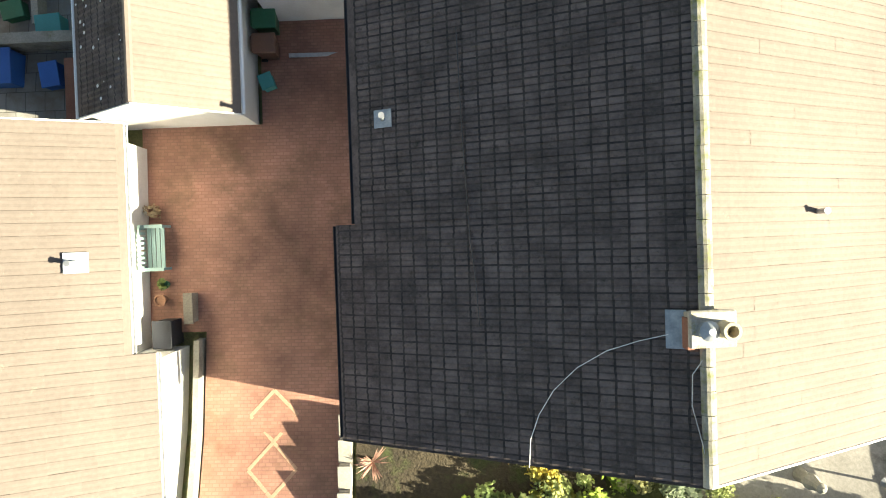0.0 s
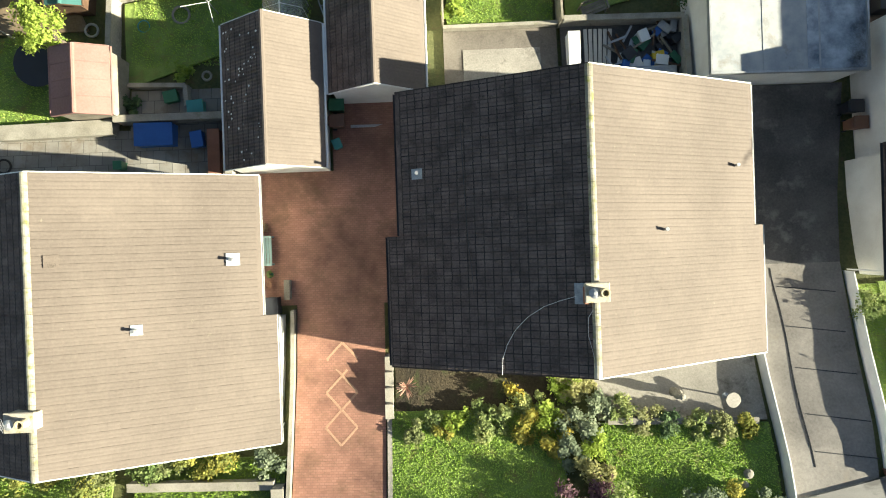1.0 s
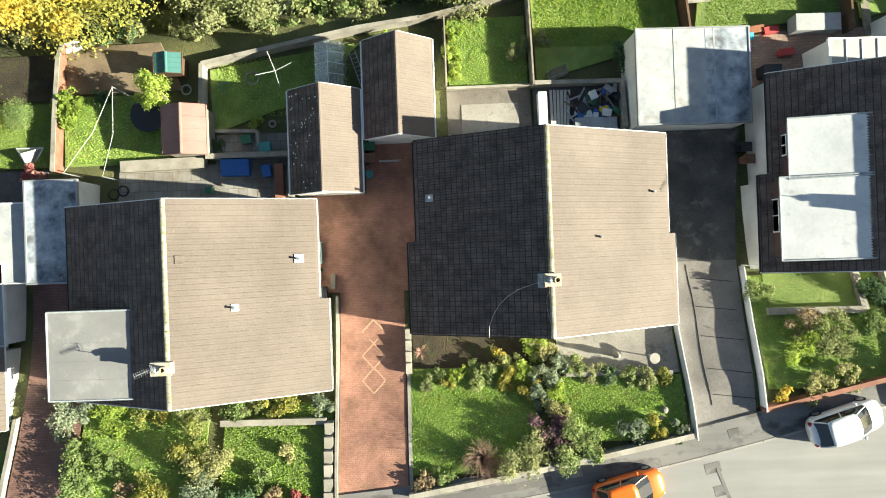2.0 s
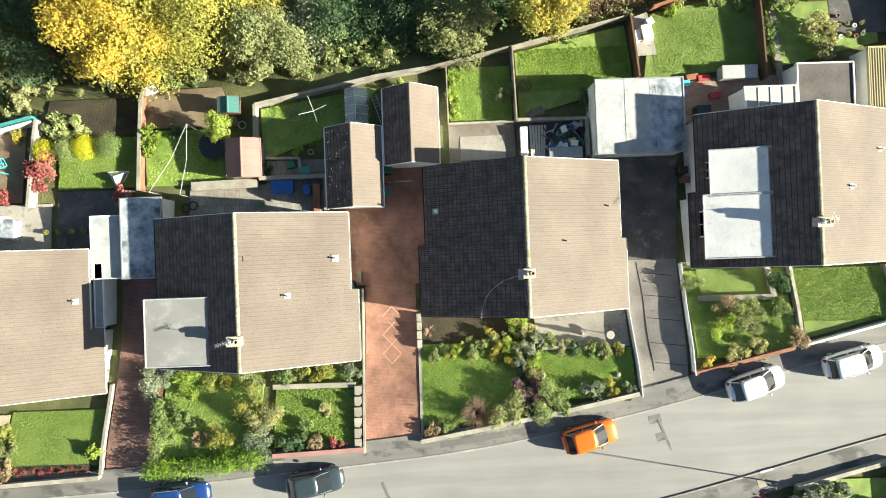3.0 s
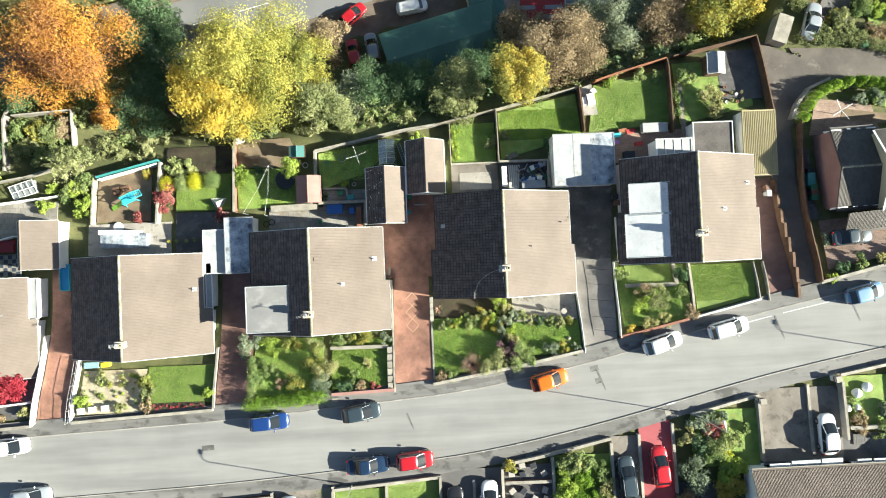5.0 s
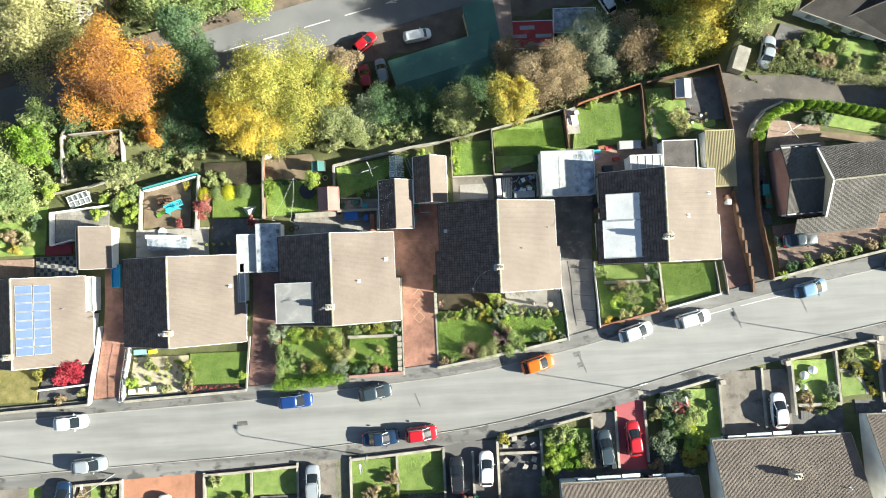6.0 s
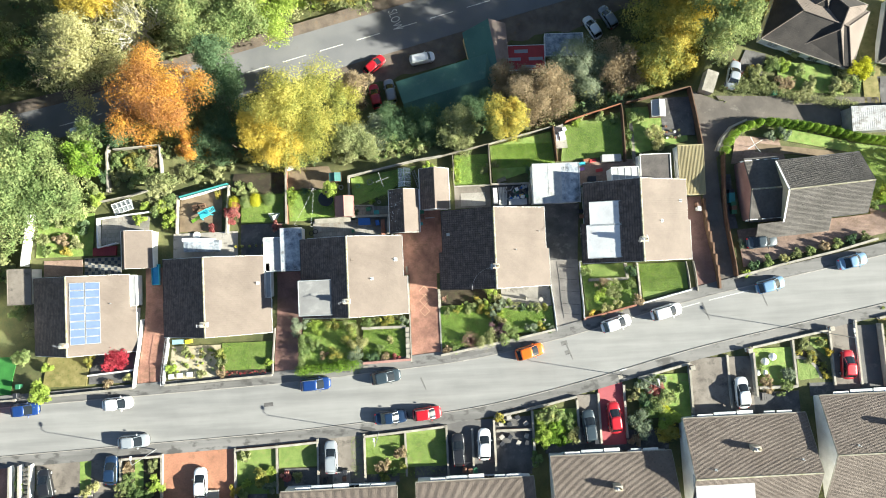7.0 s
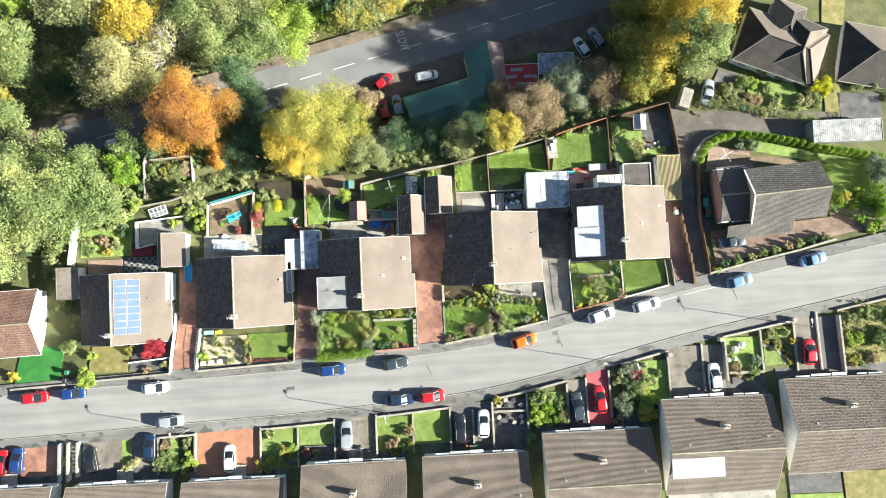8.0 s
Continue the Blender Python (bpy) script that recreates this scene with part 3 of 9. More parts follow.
def window_unit(parent, x, y, z, w, h, face, name="window"):
    """A white framed window set proud of a wall; face: degrees to which its outside looks (0 is +x)."""
    m = pose(x, y, z, 0, 0, face)
    fr = Build()
    for y0, y1, z0, z1 in ((-w / 2, w / 2, 0, 0.07), (-w / 2, w / 2, h - 0.07, h), (-w / 2, -w / 2 + 0.07, 0.07, h - 0.07), (w / 2 - 0.07, w / 2, 0.07, h - 0.07), (-0.03, 0.03, 0.07, h - 0.07)):
        fr.box(-0.08, 0.05, y0, y1, z0, z1)
    fr.v = [tuple(m @ Vector(v)) for v in fr.v]
    o = part(name, fr, PAINT_WHITE, parent)
    p = Build().box(-0.05, 0.0, -w / 2 + 0.07, w / 2 - 0.07, 0.07, h - 0.07)
    p.v = [tuple(m @ Vector(v)) for v in p.v]
    part("pane", p, WINDOW, o)
    s = Build().box(0.0, 0.16, -w / 2 - 0.05, w / 2 + 0.05, -0.06, 0.0)
    s.v = [tuple(m @ Vector(v)) for v in s.v]
    part("sill", s, PAINT_WHITE, o)
    return o


def chimney(parent, x, y, z0, z1, wx=1.0, wy=0.62, cowl=True, tray=-1):
    """A rendered stack with lead flashing, a flaunched top and two pots."""
    b = Build().box(x - wx / 2, x + wx / 2, y - wy / 2, y + wy / 2, z0, z1 - 0.1, 0.02)
    b.box(x - wx / 2 - 0.05, x + wx / 2 + 0.05, y - wy / 2 - 0.05, y + wy / 2 + 0.05, z1 - 0.1, z1, 0.03)
    st = part("chimney", b, CHIMNEY, parent, "rendered chimney stack with lichen stains")
    part("pot", Build().lathe(x + wx * 0.24, y, [(0.17, z1 - 0.02), (0.15, z1 + 0.1), (0.14, z1 + 0.28), (0.17, z1 + 0.3), (0.17, z1 + 0.36), (0.11, z1 + 0.36), (0.1, z1 + 0.05)], 14), BUFF_POT, st, "buff clay chimney pot")
    if cowl:
        part("pot", Build().lathe(x - wx * 0.22, y, [(0.15, z1 - 0.02), (0.13, z1 + 0.2), (0.19, z1 + 0.22), (0.06, z1 + 0.32)], 14), METAL_GREY, st, "capped flue pot")
    return st


def flashing(parent, x, y, z, slope, wx=0.55, wy=0.9):
    """A lead tray lying on the tiles beside a stack; slope: rise a metre in +x."""
    h = lambda u: z + slope * u + 0.09
    b = Build().slab((x - wx / 2, y - wy / 2, h(-wx / 2)), (x + wx / 2, y - wy / 2, h(wx / 2)), (x + wx / 2, y + wy / 2, h(wx / 2)), (x - wx / 2, y + wy / 2, h(-wx / 2)), 0.03)
    return part("flashing", b, LEAD, parent, "grey lead flashing")


def roof_vent(parent, x, y, z, slope, pipe=True, plate=0.42, metal=LEAD):
    """A lead slate with a soil pipe standing up from the tiles."""
    h = lambda u: z + slope * u + 0.08
    k = plate / 2
    o = part("vent_slate", Build().slab((x - k, y - k, h(-k)), (x + k, y - k, h(k)), (x + k, y + k, h(k)), (x - k, y + k, h(-k)), 0.025), metal, parent, "pale lead slate round a vent pipe")
    if pipe:
        part("vent_pipe", Build().lathe(x, y, [(0.06, z), (0.055, z + 0.42), (0.075, z + 0.43), (0.075, z + 0.47), (0.04, z + 0.47)], 10), METAL_GREY, o)
    return o


def bungalow(ox, oy, pad, ridge, eave, west, east, half, notch=None, label="", tiles=TILE, singles=False, walls=RENDER_WHITE, east_windows=None, deep=0.32, deep_west=0.32):
    """A pair of semi-detached bungalows under one tiled gable roof whose ridge runs along y. west, east: eave distances (north of the notch, south of it)."""
    house = thing("house", label, "house", ox, oy, pad)
    rz, ez = ridge - pad, eave - pad
    ny = (notch if notch is not None else oy) - oy
    wn, ws = west
    en, es = east
    k = 0.32
    plan = [(-ws + deep_west, -half + 0.12), (es - k, -half + 0.12), (es - k, ny - k), (en - deep, ny - k), (en - deep, half - 0.12), (-wn + deep_west, half - 0.12), (-wn + deep_west, ny - k), (-ws + deep_west, ny - k)]
    b = Build()
    ring_wall(b, plan, 0.28, -2.4, ez - 0.12)
    for y0, y1 in ((-half + 0.12, -half + 0.4), (half - 0.4, half - 0.12)):
        l, r = (ws, es) if y0 < 0 else (wn, en)
        sl = (rz - ez) / ws
        q = k if y0 < 0 else deep
        pts = [(-l + deep_west, ez - 0.12), (r - q, ez - 0.12), (r - q, ez - 0.1 + (q - 0.12) * sl), (0, rz - 0.16), (-l + deep_west, ez - 0.1 + (deep_west - 0.12) * sl)]
        n = len(pts)
        b.add([(x, y0, z) for x, z in pts] + [(x, y1, z) for x, z in pts], [tuple(range(n)), tuple(range(2 * n - 1, n - 1, -1))] + [(i, n + i, n + (i + 1) % n, (i + 1) % n) for i in range(n)])
    part("wall", b, walls, house, "rendered outer walls")
    slope_w, slope_e = (rz - ez) / ws, (rz - ez) / es
    for side, e_n, e_s, sl in ((-1, wn, ws, slope_w), (1, en, es, slope_e)):
        for y0, y1, e in ((-half, ny, e_s), (ny, half, e_n)):
            ze = rz - sl * e
            deck = Build()
            # West slopes get the tile copy whose colour already holds their shade.
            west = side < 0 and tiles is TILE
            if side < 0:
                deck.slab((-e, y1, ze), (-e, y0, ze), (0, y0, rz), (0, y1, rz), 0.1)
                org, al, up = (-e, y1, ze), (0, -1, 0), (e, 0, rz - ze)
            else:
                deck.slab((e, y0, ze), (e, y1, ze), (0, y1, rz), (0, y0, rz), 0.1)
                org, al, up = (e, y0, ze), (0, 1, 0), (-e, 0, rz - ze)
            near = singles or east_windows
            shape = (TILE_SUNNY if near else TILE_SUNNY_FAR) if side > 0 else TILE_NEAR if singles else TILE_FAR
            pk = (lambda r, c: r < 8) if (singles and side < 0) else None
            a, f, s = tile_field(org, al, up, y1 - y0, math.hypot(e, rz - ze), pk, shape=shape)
            roof = part("roof_slope", deck, TILE_SHADE if west else tiles, house)
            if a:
                joined("tile_field", a, f, TILE_SHADE if west else tiles, roof, "roof tiles with moss, west slope's shade put into the colour" if west else "interlocking brown concrete roof tiles", dark_edges=side < 0, shape=shape)
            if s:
                me = fast_mesh("tile", TILE_NEAR[0], TILE_NEAR[1], 4, TILE_SHADE_PIECE, second=TILE_EDGE, slots=TILE_NEAR[2])
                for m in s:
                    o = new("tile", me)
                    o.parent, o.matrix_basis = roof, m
    # ridge
    rb = Build()
    for i in range(7):
        a = math.pi * (0.06 + 0.88 * i / 6)
        rb.v += [(0.15 * math.cos(a), y, 0.13 * math.sin(a) - 0.02) for y in (0.0, 0.45)]
    rb.f = [(2 * i, 2 * i + 2, 2 * i + 3, 2 * i + 1) for i in range(6)] + [tuple(2 * i for i in range(6, -1, -1)), tuple(2 * i + 1 for i in range(7))]
    me = rb.mesh("ridge_tile")
    me.materials.append(RIDGE)
    n = int(2 * half / 0.45)
    for i in range(n):
        o = new("ridge_tile", me)
        o.parent, o.matrix_basis = house, pose(0, -half + i * 2 * half / n, rz + 0.01 + 0.004 * (i % 3), 0, 0.6 * ((i * 7) % 5 - 2), 0.5 * ((i * 5) % 3 - 1))
    # verge boards
    for y, s in ((-half, -1), (half, 1)):
        for e, sl, sx in (((ws if s < 0 else wn), slope_w, -1), ((es if s < 0 else en), slope_e, 1)):
            ze = rz - sl * e
            y0, y1 = (y - 0.04, y) if s < 0 else (y, y + 0.04)
            b = Build().add([(sx * e, y0, ze - 0.14), (0, y0, rz - 0.14), (0, y0, rz + 0.05), (sx * e, y0, ze + 0.05), (sx * e, y1, ze - 0.14), (0, y1, rz - 0.14), (0, y1, rz + 0.05), (sx * e, y1, ze + 0.05)],
                            [(0, 1, 2, 3), (7, 6, 5, 4), (3, 2, 6, 7), (0, 4, 5, 1), (0, 3, 7, 4), (1, 5, 6, 2)])
            # The singly tiled house's west verge takes the dark edge tone, the rest white.
            part("bargeboard", b, TILE_EDGE if singles and sx < 0 else PAINT_WHITE, house, "dark verge of the west slope" if singles and sx < 0 else "white bargeboard")
    for sx, e_n, e_s, sl, mat in ((-1, wn, ws, slope_w, GUTTER), (1, en, es, slope_e, PAINT_WHITE)):
        for y0, y1, e in ((-half, ny, e_s), (ny, half, e_n)):
            ze = rz - sl * e - 0.05
            rows = []
            for y in (y0 + 0.02, y1 - 0.02):
                rows.append([(sx * (e + 0.02) + 0.06 * math.cos(a), y, ze + 0.06 * math.sin(a)) for a in (math.pi * j / 5 for j in range(5, 11))] + [(sx * (e + 0.02) + 0.045 * math.cos(a), y, ze + 0.045 * math.sin(a)) for a in (math.pi * j / 5 for j in range(10, 4, -1))])
            g = Build().rings(rows)
            part("gutter", g, mat, house)
        e = e_s
        part("downpipe", Build().tube([(sx * (e - 0.1), -half + 0.35, rz - sl * e - 0.1), (sx * (e - k + 0.05), -half + 0.35, rz - sl * e - 0.5), (sx * (e - k + 0.05), -half + 0.35, -0.5)], 0.035), PAINT_WHITE, house)
        for y in (-half + 2.0, ny + 1.6, half - 1.4):
            ee = e_s if y < ny else e_n
            if (sx < 0 and deep_west < 0.5) or (sx > 0 and east_windows is None):
                window_unit(house, sx * (ee - k), y, 0.75, 1.1, 1.1, 0 if sx > 0 else 180)
        if sx > 0 and east_windows:
            for y, w, h in east_windows:
                window_unit(house, e_s - k if y < ny else e_n - deep, y, 1.2, w, h, 0)
    for x in (-ws * 0.5, es * 0.5):
        window_unit(house, x, -half + 0.12, 0.55, 2.2, 1.3, 270)
        window_unit(house, x, half - 0.12, 0.55, 1.6, 1.1, 90)
    return house


def gable_shed(name, label, x, y, base, half_w, half_l, eave, ridge, walls, tiles, category="garage", ridge_x=0.0, trim=PAINT_WHITE):
    """A small building with a tiled gable roof, ridge along y."""
    top = thing(name, label, category, x, y, base)
    ez, rz = eave - base, ridge - base
    k = 0.15
    b = Build()
    plan = [(-half_w + k, -half_l + 0.1), (half_w - k, -half_l + 0.1), (half_w - k, half_l - 0.1), (-half_w + k, half_l - 0.1)]
    ring_wall(b, plan, 0.2, -1.2, ez - 0.08)
    for y0, y1 in ((-half_l + 0.1, -half_l + 0.3), (half_l - 0.3, half_l - 0.1)):
        pts = [(-half_w + k, ez - 0.08), (half_w - k, ez - 0.08), (ridge_x, rz - 0.12)]
        b.add([(p, y0, z) for p, z in pts] + [(p, y1, z) for p, z in pts], [(0, 1, 2), (5, 4, 3), (0, 3, 4, 1), (1, 4, 5, 2), (2, 5, 3, 0)])
    part("wall", b, walls, top)
    for s in (-1, 1):
        e, deck = s * half_w, Build()
        if s < 0:
            deck.slab((e, half_l, ez), (e, -half_l, ez), (ridge_x, -half_l, rz), (ridge_x, half_l, rz), 0.07)
            org, al, up = (e, half_l, ez), (0, -1, 0), (ridge_x - e, 0, rz - ez)
        else:
            deck.slab((e, -half_l, ez), (e, half_l, ez), (ridge_x, half_l, rz), (ridge_x, -half_l, rz), 0.07)
            org, al, up = (e, -half_l, ez), (0, 1, 0), (ridge_x - e, 0, rz - ez)
        shape = TILE_FAR if s < 0 else TILE_SUNNY
        a, f, _ = tile_field(org, al, up, 2 * half_l, math.hypot(half_w - s * ridge_x, rz - ez), shape=shape)
        # The garage's west slope also takes the tiles coloured for shade.
        skin = TILE_SHADE if s < 0 and tiles is TILE else tiles
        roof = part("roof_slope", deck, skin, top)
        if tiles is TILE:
            joined("tile_field", a, f, skin, roof, dark_edges=s < 0, shape=shape)
        else:
            for q in (-0.5, 0.0, 0.5):
                b = Build().tube([(e * 0.98, q * half_l, ez + 0.02), (ridge_x, q * half_l, rz + 0.005)], 0.018, 5)
                part("felt_lap", b, skin, roof)
    part("ridge_cap", Build().tube([(ridge_x, -half_l, rz + 0.02), (ridge_x, half_l, rz + 0.02)], 0.1, 8), tiles, top)
    for s in (-1, 1):
        e = s * half_w
        for y0 in (-half_l - 0.03, half_l):
            bb = Build().add([(e, y0, ez - 0.12), (ridge_x, y0, rz - 0.12), (ridge_x, y0, rz + 0.05), (e, y0, ez + 0.05), (e, y0 + 0.03, ez - 0.12), (ridge_x, y0 + 0.03, rz - 0.12), (ridge_x, y0 + 0.03, rz + 0.05), (e, y0 + 0.03, ez + 0.05)],
                             [(0, 1, 2, 3), (7, 6, 5, 4), (3, 2, 6, 7), (0, 4, 5, 1), (0, 3, 7, 4), (1, 5, 6, 2)])
            part("bargeboard", bb, trim, top)
        part("gutter", Build().tube([(e + s * 0.05, -half_l, ez - 0.05), (e + s * 0.05, half_l, ez - 0.05)], 0.05, 8), trim, top)
    return top


def flat_building(name, label, x0, x1, y0, y1, base, top_z, walls, roof, category="garage", lip=0.06, seams=(), trim=PAINT_WHITE, depth=1.2):
    """A flat-roofed block with a raised edge and lapped sheets."""
    cx, cy = (x0 + x1) / 2, (y0 + y1) / 2
    hx, hy, h = (x1 - x0) / 2, (y1 - y0) / 2, top_z - base
    top = thing(name, label, category, cx, cy, base)
    b = Build()
    ring_wall(b, [(-hx + 0.1, -hy + 0.1), (hx - 0.1, -hy + 0.1), (hx - 0.1, hy - 0.1), (-hx + 0.1, hy - 0.1)], 0.2, -depth, h - 0.12)
    part("wall", b, walls, top)
    r = part("roof", Build().box(-hx + 0.03, hx - 0.03, -hy + 0.03, hy - 0.03, h - 0.12, h), roof, top)
    edge = Build()
    ring_wall(edge, [(-hx, -hy), (hx, -hy), (hx, hy), (-hx, hy)], 0.09, h - 0.17, h + lip)
    part("roof_edge", edge, trim, r)
    for s in seams:
        part("roof_seam", Build().box(s - cx - 0.04, s - cx + 0.04, -hy + 0.1, hy - 0.1, h, h + 0.02), roof, r)
    return top


def dormer(house, x0, x1, y0, y1, zb, zt, clad, roof, wins=((0.3, 1.2),), fall=0.2):
    """A box dormer on a west slope, in the house's own metres; its roof falls a little towards its front."""
    zf = zt - fall
    b = Build().add([(x0 + 0.12, y0 + 0.12, zb), (x1, y0 + 0.12, zb), (x1, y1 - 0.12, zb), (x0 + 0.12, y1 - 0.12, zb), (x0 + 0.12, y0 + 0.12, zf - 0.13), (x1, y0 + 0.12, zt - 0.13), (x1, y1 - 0.12, zt - 0.13), (x0 + 0.12, y1 - 0.12, zf - 0.13)],
                    [(3, 2, 1, 0), (4, 5, 6, 7), (0, 1, 5, 4), (1, 2, 6, 5), (2, 3, 7, 6), (3, 0, 4, 7)])
    d = part("dormer", b, clad, house, "box dormer under a low roof")
    part("dormer_roof", Build().slab((x0 - 0.1, y0 - 0.05, zf), (x1, y0 - 0.05, zt), (x1, y1 + 0.05, zt), (x0 - 0.1, y1 + 0.05, zf), 0.12), roof, d)
    for pts in ([(x0 - 0.13, y0 - 0.06, zf), (x1, y0 - 0.06, zt)], [(x0 - 0.13, y1 + 0.06, zf), (x1, y1 + 0.06, zt)], [(x0 - 0.13, y0 - 0.06, zf), (x0 - 0.13, y1 + 0.06, zf)], [(x1, y0 - 0.06, zt), (x1, y1 + 0.06, zt)]):
        part("dormer_edge", Build().tube(pts, 0.055, 6), LEAD, d)
    for i in range(1, int((y1 - y0) / 1.0)):
        y = y0 + i * 1.0
        part("roof_lap", Build().slab((x0, y, zf + 0.012), (x1, y, zt + 0.012), (x1, y + 0.05, zt + 0.012), (x0, y + 0.05, zf + 0.012), 0.02), roof, d)
    for f, w in wins:
        window_unit(d, x0 + 0.12, y0 + (y1 - y0) * f, zb + 0.5, w, max(0.7, zf - zb - 1.0), 180, "dormer_window")
    return d


# ---- cars ----
PAINTS = {}


def paint(name, c):
    if name not in PAINTS:
        PAINTS[name] = surface("paint_" + name, tuple(v * 0.9 for v in c), c, 0.8, 20.0, 0.32, 0.0, metal=0.15, coat=0.8)
    return PAINTS[name]


CAR_GLASS = glass_dark("car_glass", (0.014, 0.018, 0.021))
RIM = plain("alloy_rim", (0.45, 0.45, 0.46), 0.35, metal=0.7)


def car(x, y, heading, colour, label, length=4.15, width=1.76, height=1.48, kind="hatch", z=None, tilt=0.0, roll=0.0, group="parked cars"):
    """A parked car: lofted body, glass house, roof, wheels, lamps and mirrors. heading: degrees to which its bonnet points."""
    zz = ground_z(x, y) + 0.05 if z is None else z
    top = thing("car", label, "car", x, y, zz, group=group)
    top.matrix_basis = pose(x, y, zz, 0, 0, heading) @ pose(0, 0, 0, roll, tilt, 0)
    L, W, H = length / 2, width / 2, height
    van = kind == "van"
    belt = 0.92 if not van else 1.05
    rows = []
    for u in np.sin(np.linspace(-1, 1, 21) * math.pi / 2):
        au = abs(u)
        w = W * math.sqrt(1 - 0.84 * au ** (8 if u > 0 else 11))
        if u > 0.46:
            zt = belt - 0.2 * ((u - 0.46) / 0.54) ** 1.5
        elif u < -0.8 and kind == "saloon":
            zt = belt - 0.03
        else:
            zt = belt
        if au > 0.93:
            zt -= 0.13 * (au - 0.93) / 0.07
        zb = 0.2 + 0.14 * max(0.0, (au - 0.8) / 0.2)
        xx = u * L
        half = [(w * 0.9, zb), (w, zb + 0.16), (w, zt - 0.24), (w * 0.965, zt - 0.1), (w * 0.86, zt - 0.03), (w * 0.62, zt + (0.012 if u > 0.46 else 0.0)), (w * 0.4, zt + 0.035)]
        rows.append([(xx, p, q) for p, q in half] + [(xx, -p, q) for p, q in reversed(half)])
    body = part("body", Build().rings(rows), paint(*colour), top, smooth=True)
    # glass house
    back, front = {"hatch": (-0.92, 0.56), "estate": (-0.94, 0.55), "saloon": (-0.66, 0.46), "van": (-0.95, 0.6), "suv": (-0.92, 0.5)}[kind]
    rb, rf = {"hatch": (-0.7, 0.12), "estate": (-0.82, 0.13), "saloon": (-0.38, 0.12), "van": (-0.91, 0.4), "suv": (-0.78, 0.18)}[kind]
    wb, wt = W * 0.91, W * 0.83

    def outline(xb, xf, w, zz, bow):
        pts = []
        for s in (1, -1):
            side = [(xb + 0.06, w * 0.9), (xb + 0.22, w * 0.99), ((xb + xf) / 2, w), (xf - 0.22, w * 0.98), (xf - 0.04, w * 0.84), (xf + bow, w * 0.4)]
            pts += [(p, s * q, zz) for p, q in (side if s > 0 else list(reversed(side)))]
        return pts
    lo = outline(back * L, front * L, wb, belt - 0.03, 0.12)
    hi = outline(rb * L, rf * L, wt, H - 0.06, 0.06)
    mid = [tuple(a * 0.45 + c * 0.55 for a, c in zip(p, q)) for p, q in zip(lo, hi)]
    mid = [(p[0], p[1] * 1.03, p[2]) for p in mid]
    part("glazing", Build().rings([lo, mid, hi]), CAR_GLASS if not van else paint(*colour), body, "dark glass all round")
    r1 = [(p[0] * 1.0, p[1] * 1.02, H - 0.07) for p in hi]
    r2 = [(p[0], p[1], H - 0.02) for p in hi]
    cxx = (rb + rf) / 2 * L
    r3 = [(cxx + (p[0] - cxx) * 0.7, p[1] * 0.7, H) for p in hi]
    part("car_roof", Build().rings([r1, r2, r3]), paint(*colour), body, smooth=True)
    for i, j in ((0, 0), (4, 4), (7, 7), (11, 11), (2, 2), (9, 9)):
        part("pillar", Build().tube([lo[i], mid[i], hi[j]], 0.036, 6), paint(*colour), body)
    if van:
        ws = Build().slab(*[tuple(Vector(p)) for p in ((front * L + 0.12, -wb * 0.8, belt + 0.05), (front * L + 0.12, wb * 0.8, belt + 0.05), (rf * L + 0.12, wt * 0.85, H - 0.12), (rf * L + 0.12, -wt * 0.85, H - 0.12))], 0.03)
        part("windscreen", ws, CAR_GLASS, body)
    if kind in ("estate", "suv"):
        for s in (1, -1):
            part("roof_rail", Build().tube([(rb * L + 0.15, s * wt * 0.93, H), (cxx, s * wt * 0.96, H + 0.035), (rf * L - 0.15, s * wt * 0.93, H)], 0.022, 6), METAL_GREY, body)
    for s in (1, -1):
        part("headlight", Build().box(L * 0.84, L * 0.93, s * W * 0.62 - 0.15, s * W * 0.62 + 0.15, 0.56, 0.69, 0.03), LIGHT_LENS, body)
        part("tail_light", Build().box(-L * 0.97, -L * 0.9, s * W * 0.68 - 0.1, s * W * 0.68 + 0.1, 0.62, 0.84, 0.02), TAIL_LENS, body)
        part("mirror", Build().box(L * 0.26, L * 0.26 + 0.12, s * (W + 0.1) - 0.1, s * (W + 0.1) + 0.1, belt - 0.02, belt + 0.13, 0.03), paint(*colour), body)
    for u in (0.62, -0.62):
        for s in (1, -1):
            prof = [(0.16, -0.1), (0.28, -0.11), (0.315, -0.08), (0.315, 0.08), (0.28, 0.11), (0.16, 0.1)]
            rr = [[(u * L + r * math.cos(2 * math.pi * i / 16), s * (W - 0.09) + q, 0.315 + r * math.sin(2 * math.pi * i / 16)) for i in range(16)] for r, q in prof]
            t = part("wheel", Build().rings(rr), RUBBER, top, smooth=False)
            part("rim", Build().rings([[(u * L + r * math.cos(2 * math.pi * i / 12), s * (W - 0.09) + q, 0.315 + r * math.sin(2 * math.pi * i / 12)) for i in range(12)] for r, q in ((0.2, -0.105), (0.2, 0.105))]), RIM, t)
    return top


WHITE = ("white", (0.75, 0.76, 0.77))
SILVER = ("silver", (0.3, 0.33, 0.36))
RED = ("red", (0.42, 0.012, 0.02))
BLUE = ("blue", (0.012, 0.042, 0.17))
NAVY = ("navy", (0.012, 0.03, 0.07))
TEAL = ("slate", (0.035, 0.052, 0.064))
BLACK = ("black", (0.016, 0.017, 0.02))
ORANGE = ("orange", (0.75, 0.14, 0.01))
PALE_BLUE = ("pale_blue", (0.14, 0.25, 0.38))


